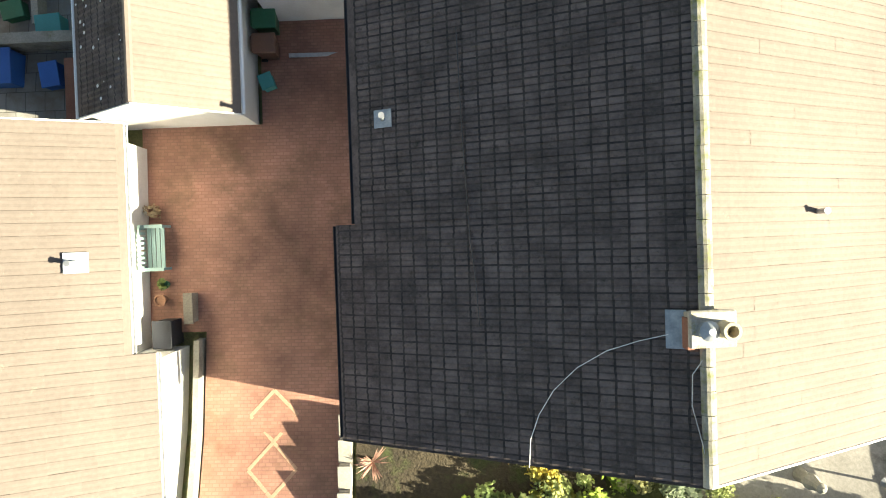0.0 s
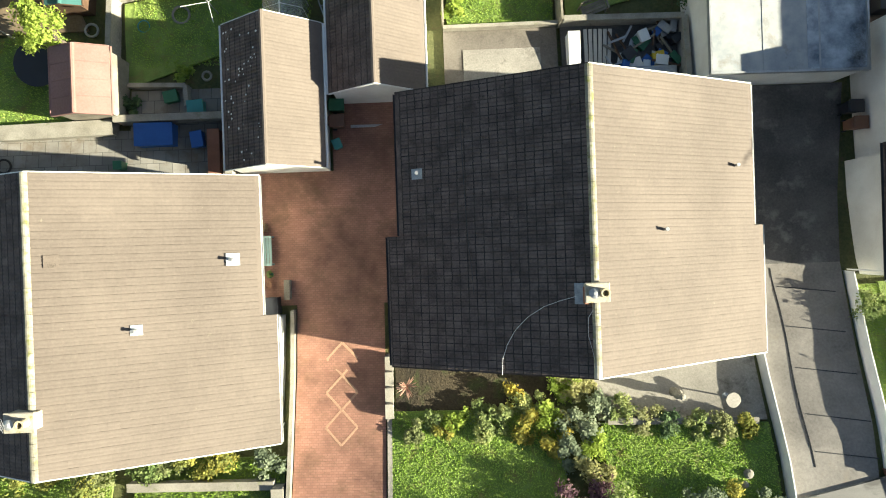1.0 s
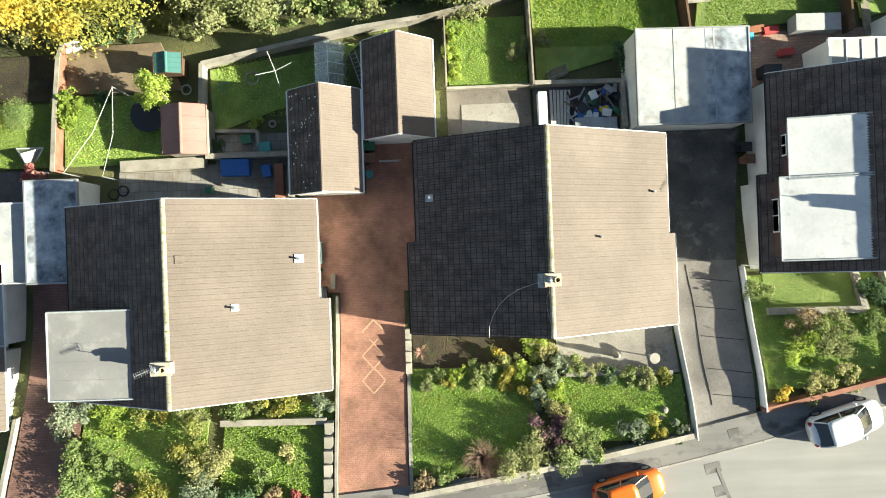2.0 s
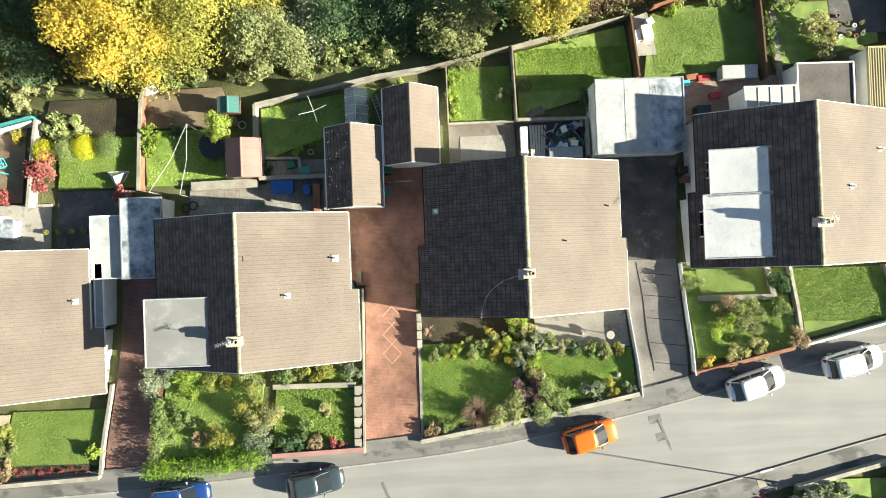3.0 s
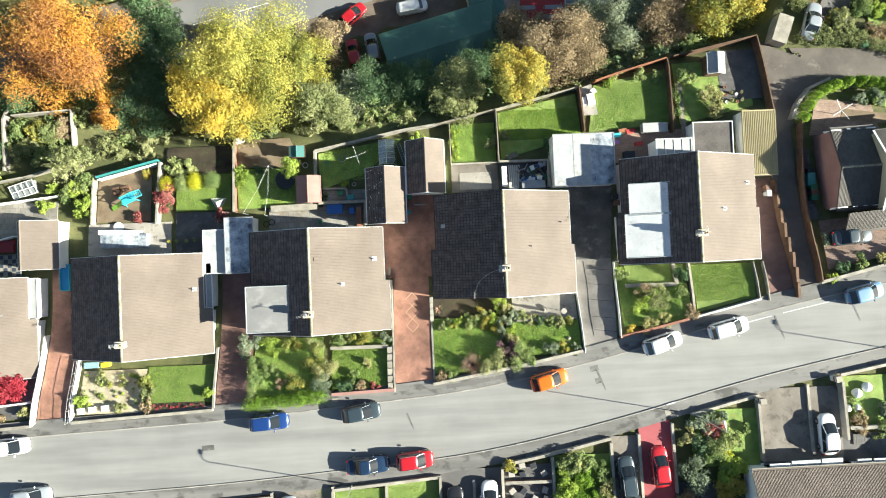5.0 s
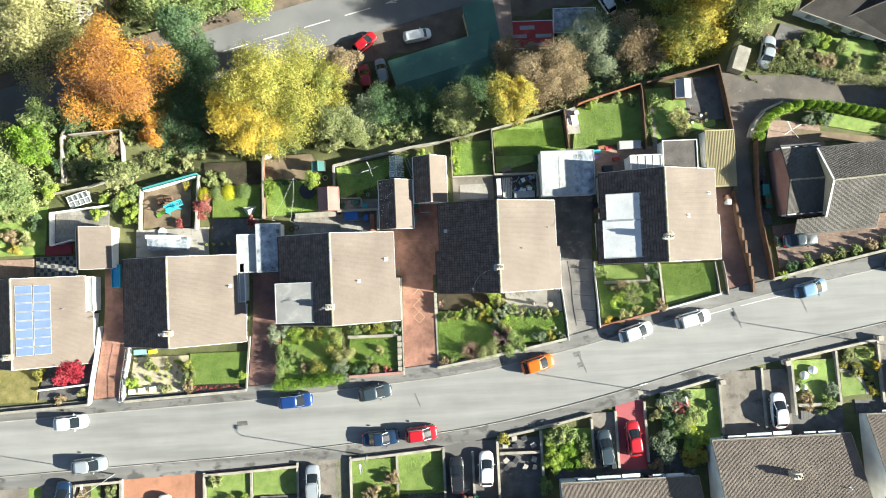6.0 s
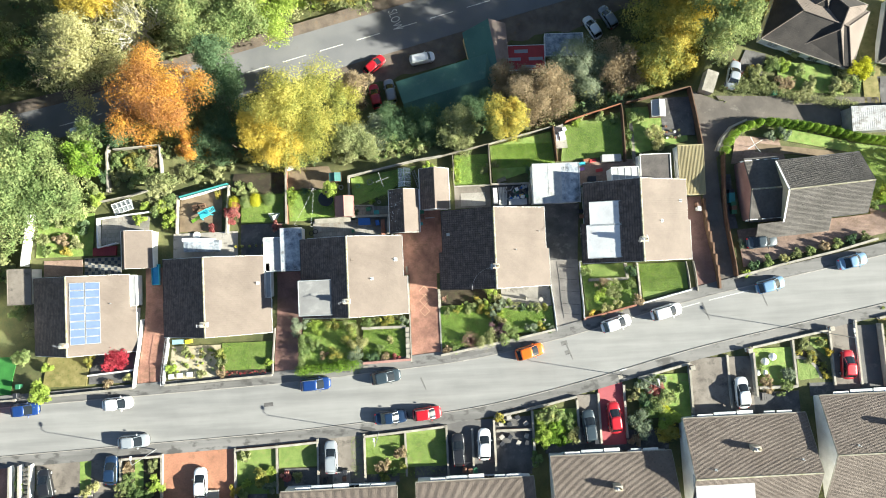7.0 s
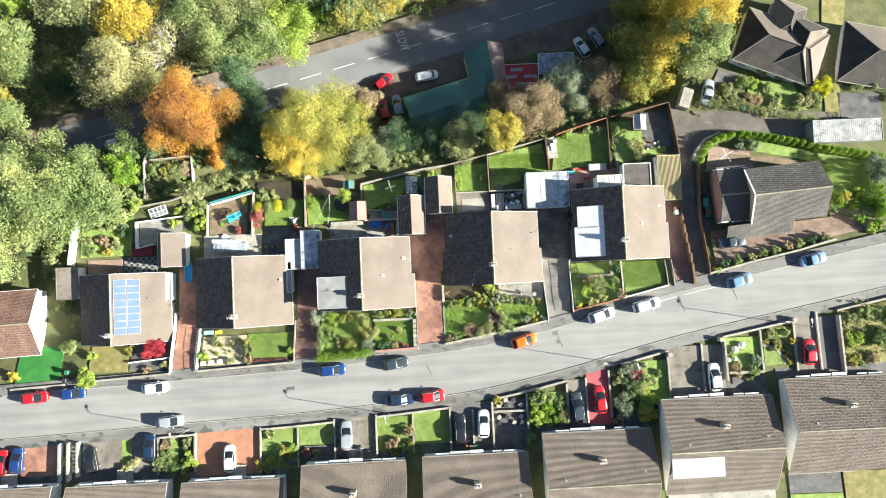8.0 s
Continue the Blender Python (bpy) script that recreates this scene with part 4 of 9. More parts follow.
# ---- plants ----
def leaf_cloud(name, clumps, count, size, material, seed, up=0.25, flat=0.75, spread=(0.4, 1.2), broad=False, spray=22):
    """Leaves in small sprays over the outsides of clumps (x, y, z, r); broad leaves have four corners, the rest three."""
    rng = np.random.default_rng(seed)
    c = np.array(clumps, dtype=float)
    p = c[:, 3] ** 2
    ns = max(len(c), count // spray)
    k = rng.choice(len(c), ns, p=p / p.sum())
    d = rng.normal(0, 1, (ns, 3))
    d[:, 2] += up * 1.6
    d /= np.linalg.norm(d, axis=1)[:, None]
    rr = c[k, 3] * rng.uniform(spread[0], spread[1], ns) ** 0.7
    mid = c[k, :3] + d * rr[:, None] * np.array((1, 1, flat))
    wide = np.clip(c[k, 3] * rng.uniform(0.2, 0.5, ns), 0.6 * size, 0.75)
    i = rng.integers(ns, size=count)
    off = rng.normal(0, 1, (count, 3)) * wide[i][:, None]
    dd = d[i]
    off -= dd * (off * dd).sum(1)[:, None] * 0.62
    pos = mid[i] + off - dd * (0.5 * (off * off).sum(1) / (wide[i] + 0.05))[:, None] * 0.5
    nrm = dd + rng.normal(0, 0.38, (count, 3))
    nrm[:, 2] += 0.3
    nrm /= np.linalg.norm(nrm, axis=1)[:, None]
    t = np.cross(nrm, rng.normal(0, 1, (count, 3)))
    t /= np.linalg.norm(t, axis=1)[:, None] + 1e-9
    b = np.cross(nrm, t)
    s = size * rng.uniform(0.55, 1.35, count)[:, None]
    if broad:
        v = np.stack([pos - t * s * 0.5, pos + b * s * 0.33, pos + t * s * 0.55, pos - b * s * 0.33], 1).reshape(-1, 3)
    else:
        v = np.stack([pos - t * s * 0.5 - b * s * 0.3, pos + b * s * 0.42, pos + t * s * 0.55 - b * s * 0.25], 1).reshape(-1, 3)
    n = 4 if broad else 3
    return fast_mesh(name, v, np.arange(count * n).reshape(-1, n), n, material)


def crown_clumps(r, h, n, seed, fill=0.34):
    """Leaf clumps in lobes, with hollows between the lobes and a broken outline."""
    rng = np.random.default_rng(seed)
    lobes = max(4, int(n / 2.2))
    out = []
    for i in range(lobes):
        a = i * 2.39996 + rng.uniform(-0.45, 0.45)
        q = math.sqrt((i + 0.4) / lobes) * rng.uniform(0.82, 1.06)
        rad = r * 0.84 * q * (1 + 0.09 * math.sin(3 * a + seed) + 0.07 * math.sin(5 * a + 2 * seed))
        zz = h * (0.4 + 0.5 * math.sqrt(max(0.0, 1 - q * q * 0.85))) * rng.uniform(0.82, 1.06)
        lr = r * rng.uniform(0.2, 0.36)
        for j in range(5):
            d = rng.normal(0, 1, 3)
            d /= np.linalg.norm(d)
            out.append((rad * math.cos(a) + d[0] * lr * 0.7, rad * math.sin(a) + d[1] * lr * 0.7, zz + d[2] * lr * 0.5, lr * rng.uniform(0.35, 0.8) * fill / 0.34))
    return out


def limbs(b, clumps, h, r0, n, seed, reach=0.9):
    rng = np.random.default_rng(seed + 5)
    b.tube([(0, 0, -0.6), (0.05 * r0, 0, h * 0.2), (rng.uniform(-0.2, 0.2), rng.uniform(-0.2, 0.2), h * 0.45), (rng.uniform(-0.3, 0.3), rng.uniform(-0.3, 0.3), h * 0.75)], [r0 * 1.25, r0, r0 * 0.7, r0 * 0.25], 8)
    for i in range(min(n, len(clumps))):
        x, y, z, r = clumps[i * len(clumps) // n]
        s = h * rng.uniform(0.2, 0.45)
        b.tube([(0, 0, s), (x * 0.4, y * 0.4, s + (z - s) * 0.45), (x * reach, y * reach, z * 0.95)], [r0 * 0.5, r0 * 0.32, r0 * 0.08], 5)
    return b


def tree(x, y, r, h, material, label, leaves=None, size=0.34, seed=1, clumps=None, bark=None, fill=0.52, name="tree", z=None, twigs=0, group=""):
    """A tapered trunk with limbs and a crown of leaf clumps with gaps."""
    top = thing(name, label, "tree", x, y, ground_z(x, y) - 0.1 if z is None else z, turn=seed * 47 % 360, group=group)
    cl = crown_clumps(r, h, clumps or int(14 + r * 3.2), seed, fill)
    part("trunk", limbs(Build(), cl, h, 0.07 + 0.035 * r, 9, seed), bark or BARK, top)
    n = leaves or int(900 + 200 * r * r)
    part("crown", leaf_cloud("crown", cl, n, size, material, seed), None, top)
    if twigs:
        rng = np.random.default_rng(seed + 9)
        for i in range(twigs):
            x0, y0, z0, rr = cl[rng.integers(len(cl))]
            p, q = Vector((0, 0, h * rng.uniform(0.25, 0.5))), Vector((x0 * 1.08, y0 * 1.08, z0 + rr * 0.9))
            m = (p + q) / 2 + Vector((0, 0, -0.08 * h)) + Vector(rng.normal(0, 0.3, 3))
            b = Build().tube([p, m, q], [0.14, 0.085, 0.03], 5)
            for _ in range(5):
                s = m + (q - m) * rng.uniform(0.2, 1.0)
                d = (q - m).normalized() + Vector(rng.normal(0, 0.55, 3))
                b.tube([s, s + d * rr * rng.uniform(0.5, 1.1)], [0.045, 0.015], 4)
            part("branch", b, bark or BARK, top)
    return top


def shrub(x, y, r, h, material, label, seed=1, size=0.16, n=None, name="shrub", z=None, flat=0.8, fill=0.56, category="shrub", group="", broad=False):
    """A bush: one mesh of leaves on clumps, down to the ground."""
    rng = np.random.default_rng(seed)
    cl = [(px, py, pz * 0.62 + 0.1, pr) for px, py, pz, pr in crown_clumps(r, h, int(7 + r * 5), seed, fill)]
    ob = new(name, leaf_cloud(name, cl, n or int(420 + 700 * r * r), size, material, seed, flat=flat, broad=broad))
    ob.matrix_basis = pose(x, y, ground_z(x, y) if z is None else z, 0, 0, seed * 53 % 360)
    return tagged(ob, label, category, group)


F_YELLOW = foliage("yellow_autumn_leaves", (0.165, 0.138, 0.044), (0.285, 0.232, 0.05), (0.37, 0.285, 0.052), (0.4, 0.32, 0.09))
F_YELLOW_GREEN = foliage("yellowing_green_leaves", (0.09, 0.11, 0.04), (0.185, 0.195, 0.054), (0.3, 0.275, 0.068), (0.37, 0.325, 0.115))
F_MIXED = foliage("mixed_green_leaves", (0.06, 0.09, 0.036), (0.125, 0.165, 0.066), (0.205, 0.235, 0.1), (0.33, 0.31, 0.12))
F_ORANGE = foliage("orange_autumn_leaves", (0.14, 0.072, 0.044), (0.26, 0.13, 0.046), (0.37, 0.2, 0.042), (0.43, 0.32, 0.07))
F_DARK = foliage("dark_evergreen_leaves", (0.038, 0.068, 0.036), (0.075, 0.118, 0.06), (0.13, 0.175, 0.09))
F_GREEN = foliage("green_leaves", (0.06, 0.095, 0.036), (0.115, 0.16, 0.06), (0.185, 0.22, 0.09), (0.27, 0.28, 0.13))
F_LIME = foliage("lime_leaves", (0.12, 0.165, 0.035), (0.2, 0.26, 0.055), (0.3, 0.34, 0.085))
F_OLIVE = foliage("olive_leaves", (0.075, 0.095, 0.042), (0.14, 0.16, 0.072), (0.22, 0.23, 0.11), (0.29, 0.285, 0.16))
F_PALE = foliage("pale_fading_leaves", (0.13, 0.135, 0.062), (0.24, 0.235, 0.108), (0.34, 0.315, 0.165))
F_BROWN = foliage("brownish_pink_leaves", (0.15, 0.12, 0.075), (0.23, 0.18, 0.112), (0.29, 0.235, 0.16))
F_GOLD = foliage("gold_green_leaves", (0.07, 0.095, 0.03), (0.16, 0.175, 0.055), (0.29, 0.25, 0.06), (0.38, 0.28, 0.06))
F_RED = foliage("red_leaves", (0.14, 0.035, 0.036), (0.225, 0.075, 0.07), (0.3, 0.18, 0.15))
F_ACER = foliage("deep_red_leaves", (0.15, 0.018, 0.028), (0.25, 0.03, 0.045), (0.31, 0.065, 0.075))
F_TOPIARY = foliage("yellow_topiary_leaves", (0.22, 0.22, 0.02), (0.32, 0.32, 0.03), (0.4, 0.38, 0.04))
F_GREY = foliage("grey_green_leaves", (0.075, 0.1, 0.062), (0.15, 0.18, 0.12), (0.24, 0.26, 0.18))
F_PURPLE = foliage("purple_leaves", (0.07, 0.045, 0.055), (0.13, 0.075, 0.095), (0.19, 0.14, 0.12))
F_HEDGE = foliage("hedge_leaves", (0.06, 0.115, 0.02), (0.12, 0.19, 0.03), (0.2, 0.27, 0.045))


# ---- the lower road beyond the bank ----
LOW_X = (-130.0, -90.0, -67.9, -62.3, -45.0, -31.0, -12.8, 0.1, 19.6, 45.0, 80.0, 130.0)
LOW_Y = (12.0, 20.0, 24.6, 25.9, 30.1, 33.6, 38.2, 41.5, 46.5, 53.0, 62.0, 75.0)


def low_y(x):
    return float(np.interp(x, LOW_X, LOW_Y))


def low_strip(name, d0, d1, h, material, label, category, x0=-110.0, x1=100.0):
    cols = [(d0, -0.3), (d0, 0.0)] + [(d, 0.0) for d in steps(d0, d1, 1.0)[1:-1]] + [(d1, 0.0), (d1, -0.3)]
    zr = lambda x: ground_z(min(x, 36.0), low_y(min(x, 36.0)))
    me = grid_mesh(name, lambda x, c: (x, low_y(x) + cols[c][0], zr(x) + h + cols[c][1]), steps(x0, x1, 1.5), range(len(cols)), material, smooth=False)
    return tagged(new(name, me), label, category, kind="structure")


low_strip("road_lower", -3.9, 3.9, 0.25, ASPHALT_MID, "dark asphalt main road with white centre dashes", "road")
low_strip("verge_lower", 3.9, 6.0, 0.3, LITTER, "leaf-strewn verge of the main road", "verge")
low_strip("yard_lower", -18.0, -3.9, 0.2, LITTER, "dark yard beside the main road strewn with leaves", "yard", x0=-20.0, x1=36.0)
_b = Build()
_low_z = lambda x, y: ground_z(x, low_y(x)) + 0.27
_x = -14.86 - 6.46 * 8
while _x < 60.0:
    a = math.atan2(low_y(_x + 2) - low_y(_x), 2)
    for q in (0.0,):
        p0, p1 = Vector((_x, low_y(_x), 0)), Vector((_x + 4.2 * math.cos(a), low_y(_x) + 4.2 * math.sin(a), 0))
        n = Vector((-math.sin(a), math.cos(a), 0)) * 0.07
        z, z1 = _low_z(_x, 0) + 0.03, _low_z(p1.x, 0) + 0.03
        _b.add([(*(p0 - n).xy, z), (*(p1 - n).xy, z1), (*(p1 + n).xy, z1), (*(p0 + n).xy, z)], [(0, 1, 2, 3)])
    _x += 6.66 * math.cos(a)
ROAD_PAINT = surface("road_paint", (0.45, 0.45, 0.43), (0.68, 0.68, 0.65), 1.5, 25.0, 0.8, 0.1)
part("lane_marking", _b, ROAD_PAINT, None)
tagged(bpy.data.objects["lane_marking"], "white dashes along the middle of the dark road", "road marking", kind="structure")
_c = bpy.data.curves.new("road_word", "FONT")
_c.body, _c.size, _c.align_x, _c.align_y = "SLOW", 1.0, "CENTER", "CENTER"
_word = new("road_word", _c)
_word.data.materials.append(ROAD_PAINT)
_word.matrix_basis = pose(-8.0, 41.0, _low_z(-8.3, 0) + 0.03, 0, 0, 287) @ Matrix.Diagonal((1.35, 2.3, 1.0, 1.0))
tagged(_word, "word SLOW painted white across one lane", "road marking", kind="structure")

# ---- the row of bungalows on the north side ----
H3 = bungalow(5.0, 0.0, 0.25, 6.7, 3.0, (7.0, 7.5), (7.65, 8.1), 5.55, -0.25, "pair of white rendered bungalows under one brown tiled gable roof", singles=True)
H2 = bungalow(-15.2, -3.1, -0.2, 5.9, 2.6, (6.9, 6.9), (7.5, 8.0), 5.55, -3.3, "pair of white rendered bungalows with a grey flat-roofed dormer", east_windows=((0.25, 0.5, 0.7),), deep=0.92)
H1 = bungalow(-34.95, -5.05, -1.2, 4.9, 1.25, (6.9, 7.0), (7.4, 8.2), 5.5, -5.6, "pair of white rendered bungalows under a brown tiled roof", east_windows=())
H0 = bungalow(-54.0, -6.9, -1.9, 4.0, 0.55, (6.4, 6.4), (7.2, 7.9), 5.5, -6.0, "pair of white rendered bungalows with solar panels on the roof")
H4 = bungalow(25.05, 2.95, 1.0, 7.65, 3.85, (6.9, 7.4), (7.8, 8.2), 5.65, 2.9, "pair of bungalows with a large white flat-roofed dormer", deep_west=0.75)

chimney(H3, 0.0, -2.5, 5.0, 6.75, 0.78, 0.6)
flashing(H3, -0.52, -2.55, 6.2, 0.49, 0.34, 0.75)
part("flashing_brick", Build().box(-0.42, -0.3, -2.9, -2.3, 5.9, 6.6), BRICK_RED, H3, "exposed red brick course")
chimney(H2, -0.2, -3.3, 4.6, 6.55)
chimney(H1, 0.0, -3.7, 4.6, 6.55)
chimney(H0, -0.3, -3.9, 4.4, 6.35)
chimney(H4, 0.0, -2.7, 5.2, 7.1)
roof_vent(H3, -6.2, 2.2, 3.42, 0.49)
roof_vent(H3, 3.05, -0.35, 4.95, -0.46, plate=0.1)
roof_vent(H3, 6.65, 2.15, 3.28, -0.46)
roof_vent(H2, 6.5, 2.15, 3.45, -0.41, plate=0.5)
roof_vent(H2, 3.2, -0.4, 4.77, -0.41, plate=0.4)
part("tile_patch", Build().slab((0.5, 2.1, 5.985), (0.95, 2.1, 5.8), (0.95, 2.55, 5.8), (0.5, 2.55, 5.985), 0.02), TILE_GREY, H2, "patch of faded replaced tiles")
roof_vent(H1, 6.6, 1.6, 3.2, -0.45)
roof_vent(H0, 5.0, 1.5, 3.6, -0.44)
roof_vent(H4, 3.3, -0.2, 5.1, -0.47)
roof_vent(H4, 6.7, 2.6, 3.5, -0.47)
dormer(H2, -6.85, -2.2, -5.05, -0.35, 2.3, 4.98, FELT_GREY, FELT_GREY, ((0.3, 1.5), (0.72, 1.5)))
FELT_FRESH = surface("fresh_white_roof_coating", (0.5, 0.51, 0.52), (0.64, 0.65, 0.65), 0.6, 5.0, 0.7, 0.15, spots=(0.36, 0.35, 0.34), spot_at=0.62, spot_scale=0.7)
CLAD = surface("brown_tile_hanging", (0.055, 0.03, 0.028), (0.1, 0.055, 0.05), 0.6, 12.0, 0.8, 0.3)
dormer(H4, -6.4, -2.45, -0.45, 2.75, 2.4, 5.36, CLAD, FELT_FRESH, ((0.6, 1.2),), 0.95)
dormer(H4, -6.9, -2.45, -4.9, -0.45, 2.4, 5.36, CLAD, FELT_FRESH, ((0.55, 1.9),), 1.05)



def aerial(x, y, z, turn, label="small rooftop television aerial on a steel mast", size=1.0):
    """A mast with a boom and rows of thin rods."""
    top = thing("tv_aerial", label, "aerial", x, y, z, turn, "rooftop aerials")
    part("mast", Build().tube([(0, 0, -0.7), (0, 0, 1.25 * size)], 0.022, 6), METAL_GREY, top)
    part("boom", Build().tube([(-0.55 * size, 0, 1.15 * size), (0.75 * size, 0, 1.15 * size)], 0.016, 6), METAL_GREY, top)
    for i in range(9):
        u = (-0.5 + i * 0.15) * size
        k = (0.36 if i == 0 else 0.2) * size
        part("rod", Build().tube([(u, -k, 1.15 * size), (u, k, 1.15 * size)], 0.009, 5), METAL_GREY, top)
    for q in (-0.12, 0.0, 0.12):
        part("reflector_rod", Build().tube([(-0.56 * size, -0.26 * size, (1.15 + q) * size), (-0.56 * size, 0.26 * size, (1.15 + q) * size)], 0.008, 5), METAL_GREY, top)
    return top


aerial(-15.9, -6.4, 6.2, 200, size=0.75)
aerial(-35.25, -8.75, 5.2, 10, size=0.7)
aerial(-54.6, -10.8, 4.3, 160, size=0.8)
aerial(24.55, 0.3, 7.9, 205, "large television aerial beside a chimney", 1.1)
# solar panels
arr = thing("solar_array", "two columns of blue solar panels in pale frames", "solar panels", -54.0, -6.9, -1.9)
for i in range(8):
    for j in range(2):
        x0, y0 = 0.45 + j * 1.72, 4.6 - i * 1.07
        zz = lambda u: 5.9 - 0.437 * u + 0.13
        p = Build().slab((x0, y0 - 1.02, zz(x0)), (x0 + 1.66, y0 - 1.02, zz(x0 + 1.66)), (x0 + 1.66, y0, zz(x0 + 1.66)), (x0, y0, zz(x0)), 0.04)
        o = part("panel_frame", p, METAL_GREY, arr)
        q = Build().slab((x0 + 0.06, y0 - 0.97, zz(x0 + 0.06) + 0.006), (x0 + 1.6, y0 - 0.97, zz(x0 + 1.6) + 0.006), (x0 + 1.6, y0 - 0.05, zz(x0 + 1.6) + 0.006), (x0 + 0.06, y0 - 0.05, zz(x0 + 0.06) + 0.006), 0.01)
        part("solar_cell", q, SOLAR, o)

# ---- garages and sheds behind ----
gable_shed("garage", "white rendered garage with a brown tiled gable roof", -7.25, 5.95, -0.35, 2.15, 3.1, 1.7, 3.3, RENDER_WHITE, TILE)
gable_shed("garage", "white rendered garage with a brown tiled gable roof", -2.8, 8.95, -0.5, 2.1, 2.95, 1.7, 3.3, RENDER_WHITE, TILE)
gable_shed("garage", "white rendered garage with a tiled roof beside a yard", -45.9, 2.1, -2.2, 2.2, 2.7, 0.3, 1.5, RENDER_WHITE, TILE, ridge_x=-1.2)
gable_shed("shed", "garden shed with a dusty pink felt roof", -15.9, 7.1, -1.4, 1.3, 1.5, 0.8, 1.35, WOOD_GREY, METAL_PINK, "shed", trim=METAL_PINK)
_dg = flat_building("garage", "double garage with a pale stained flat roof", 11.3, 18.15, 6.15, 11.9, 0.0, 2.6, RENDER_WHITE, FELT_WHITE, seams=(13.6, 16.0), trim=METAL_GREY)
part("roof_sheet", Build().box(0.75, 3.28, -2.75, 2.75, 2.6, 2.612), FELT_STAINED, _dg, "bluish stained roof sheet")
flat_building("garage", "flat-roofed garage with stained felt roof", -25.15, -22.0, -1.95, 4.25, -1.2, 1.5, RENDER_WHITE, FELT_STAINED, trim=METAL_GREY)
flat_building("garage", "low flat-roofed garage with white coated roof", -27.65, -25.2, -1.9, 3.0, -1.3, 1.05, RENDER_WHITE, FELT_WHITE, trim=PAINT_WHITE)
flat_building("garage", "brown flat-roofed garage beside a bungalow", -64.3, -60.9, -5.1, 0.05, -2.0, 0.3, RENDER_WHITE, DRIVE_WORN, trim=DRIVE_WORN)
flat_building("extension", "rear extension with a black felt flat roof", 27.0, 31.5, 8.7, 12.7, 0.8, 2.5, RENDER_WHITE, FELT_BLACK, "extension", lip=0.12)
_g = flat_building("garage", "garage with an ochre ribbed metal roof", 32.6, 36.35, 6.5, 13.8, 0.9, 2.6, RENDER_WHITE, METAL_YELLOW, trim=METAL_YELLOW)
for i in range(17):
    part("roof_rib", Build().box(-1.72 + i * 0.205, -1.64 + i * 0.205, -3.5, 3.5, 1.7, 1.76), METAL_YELLOW, _g)

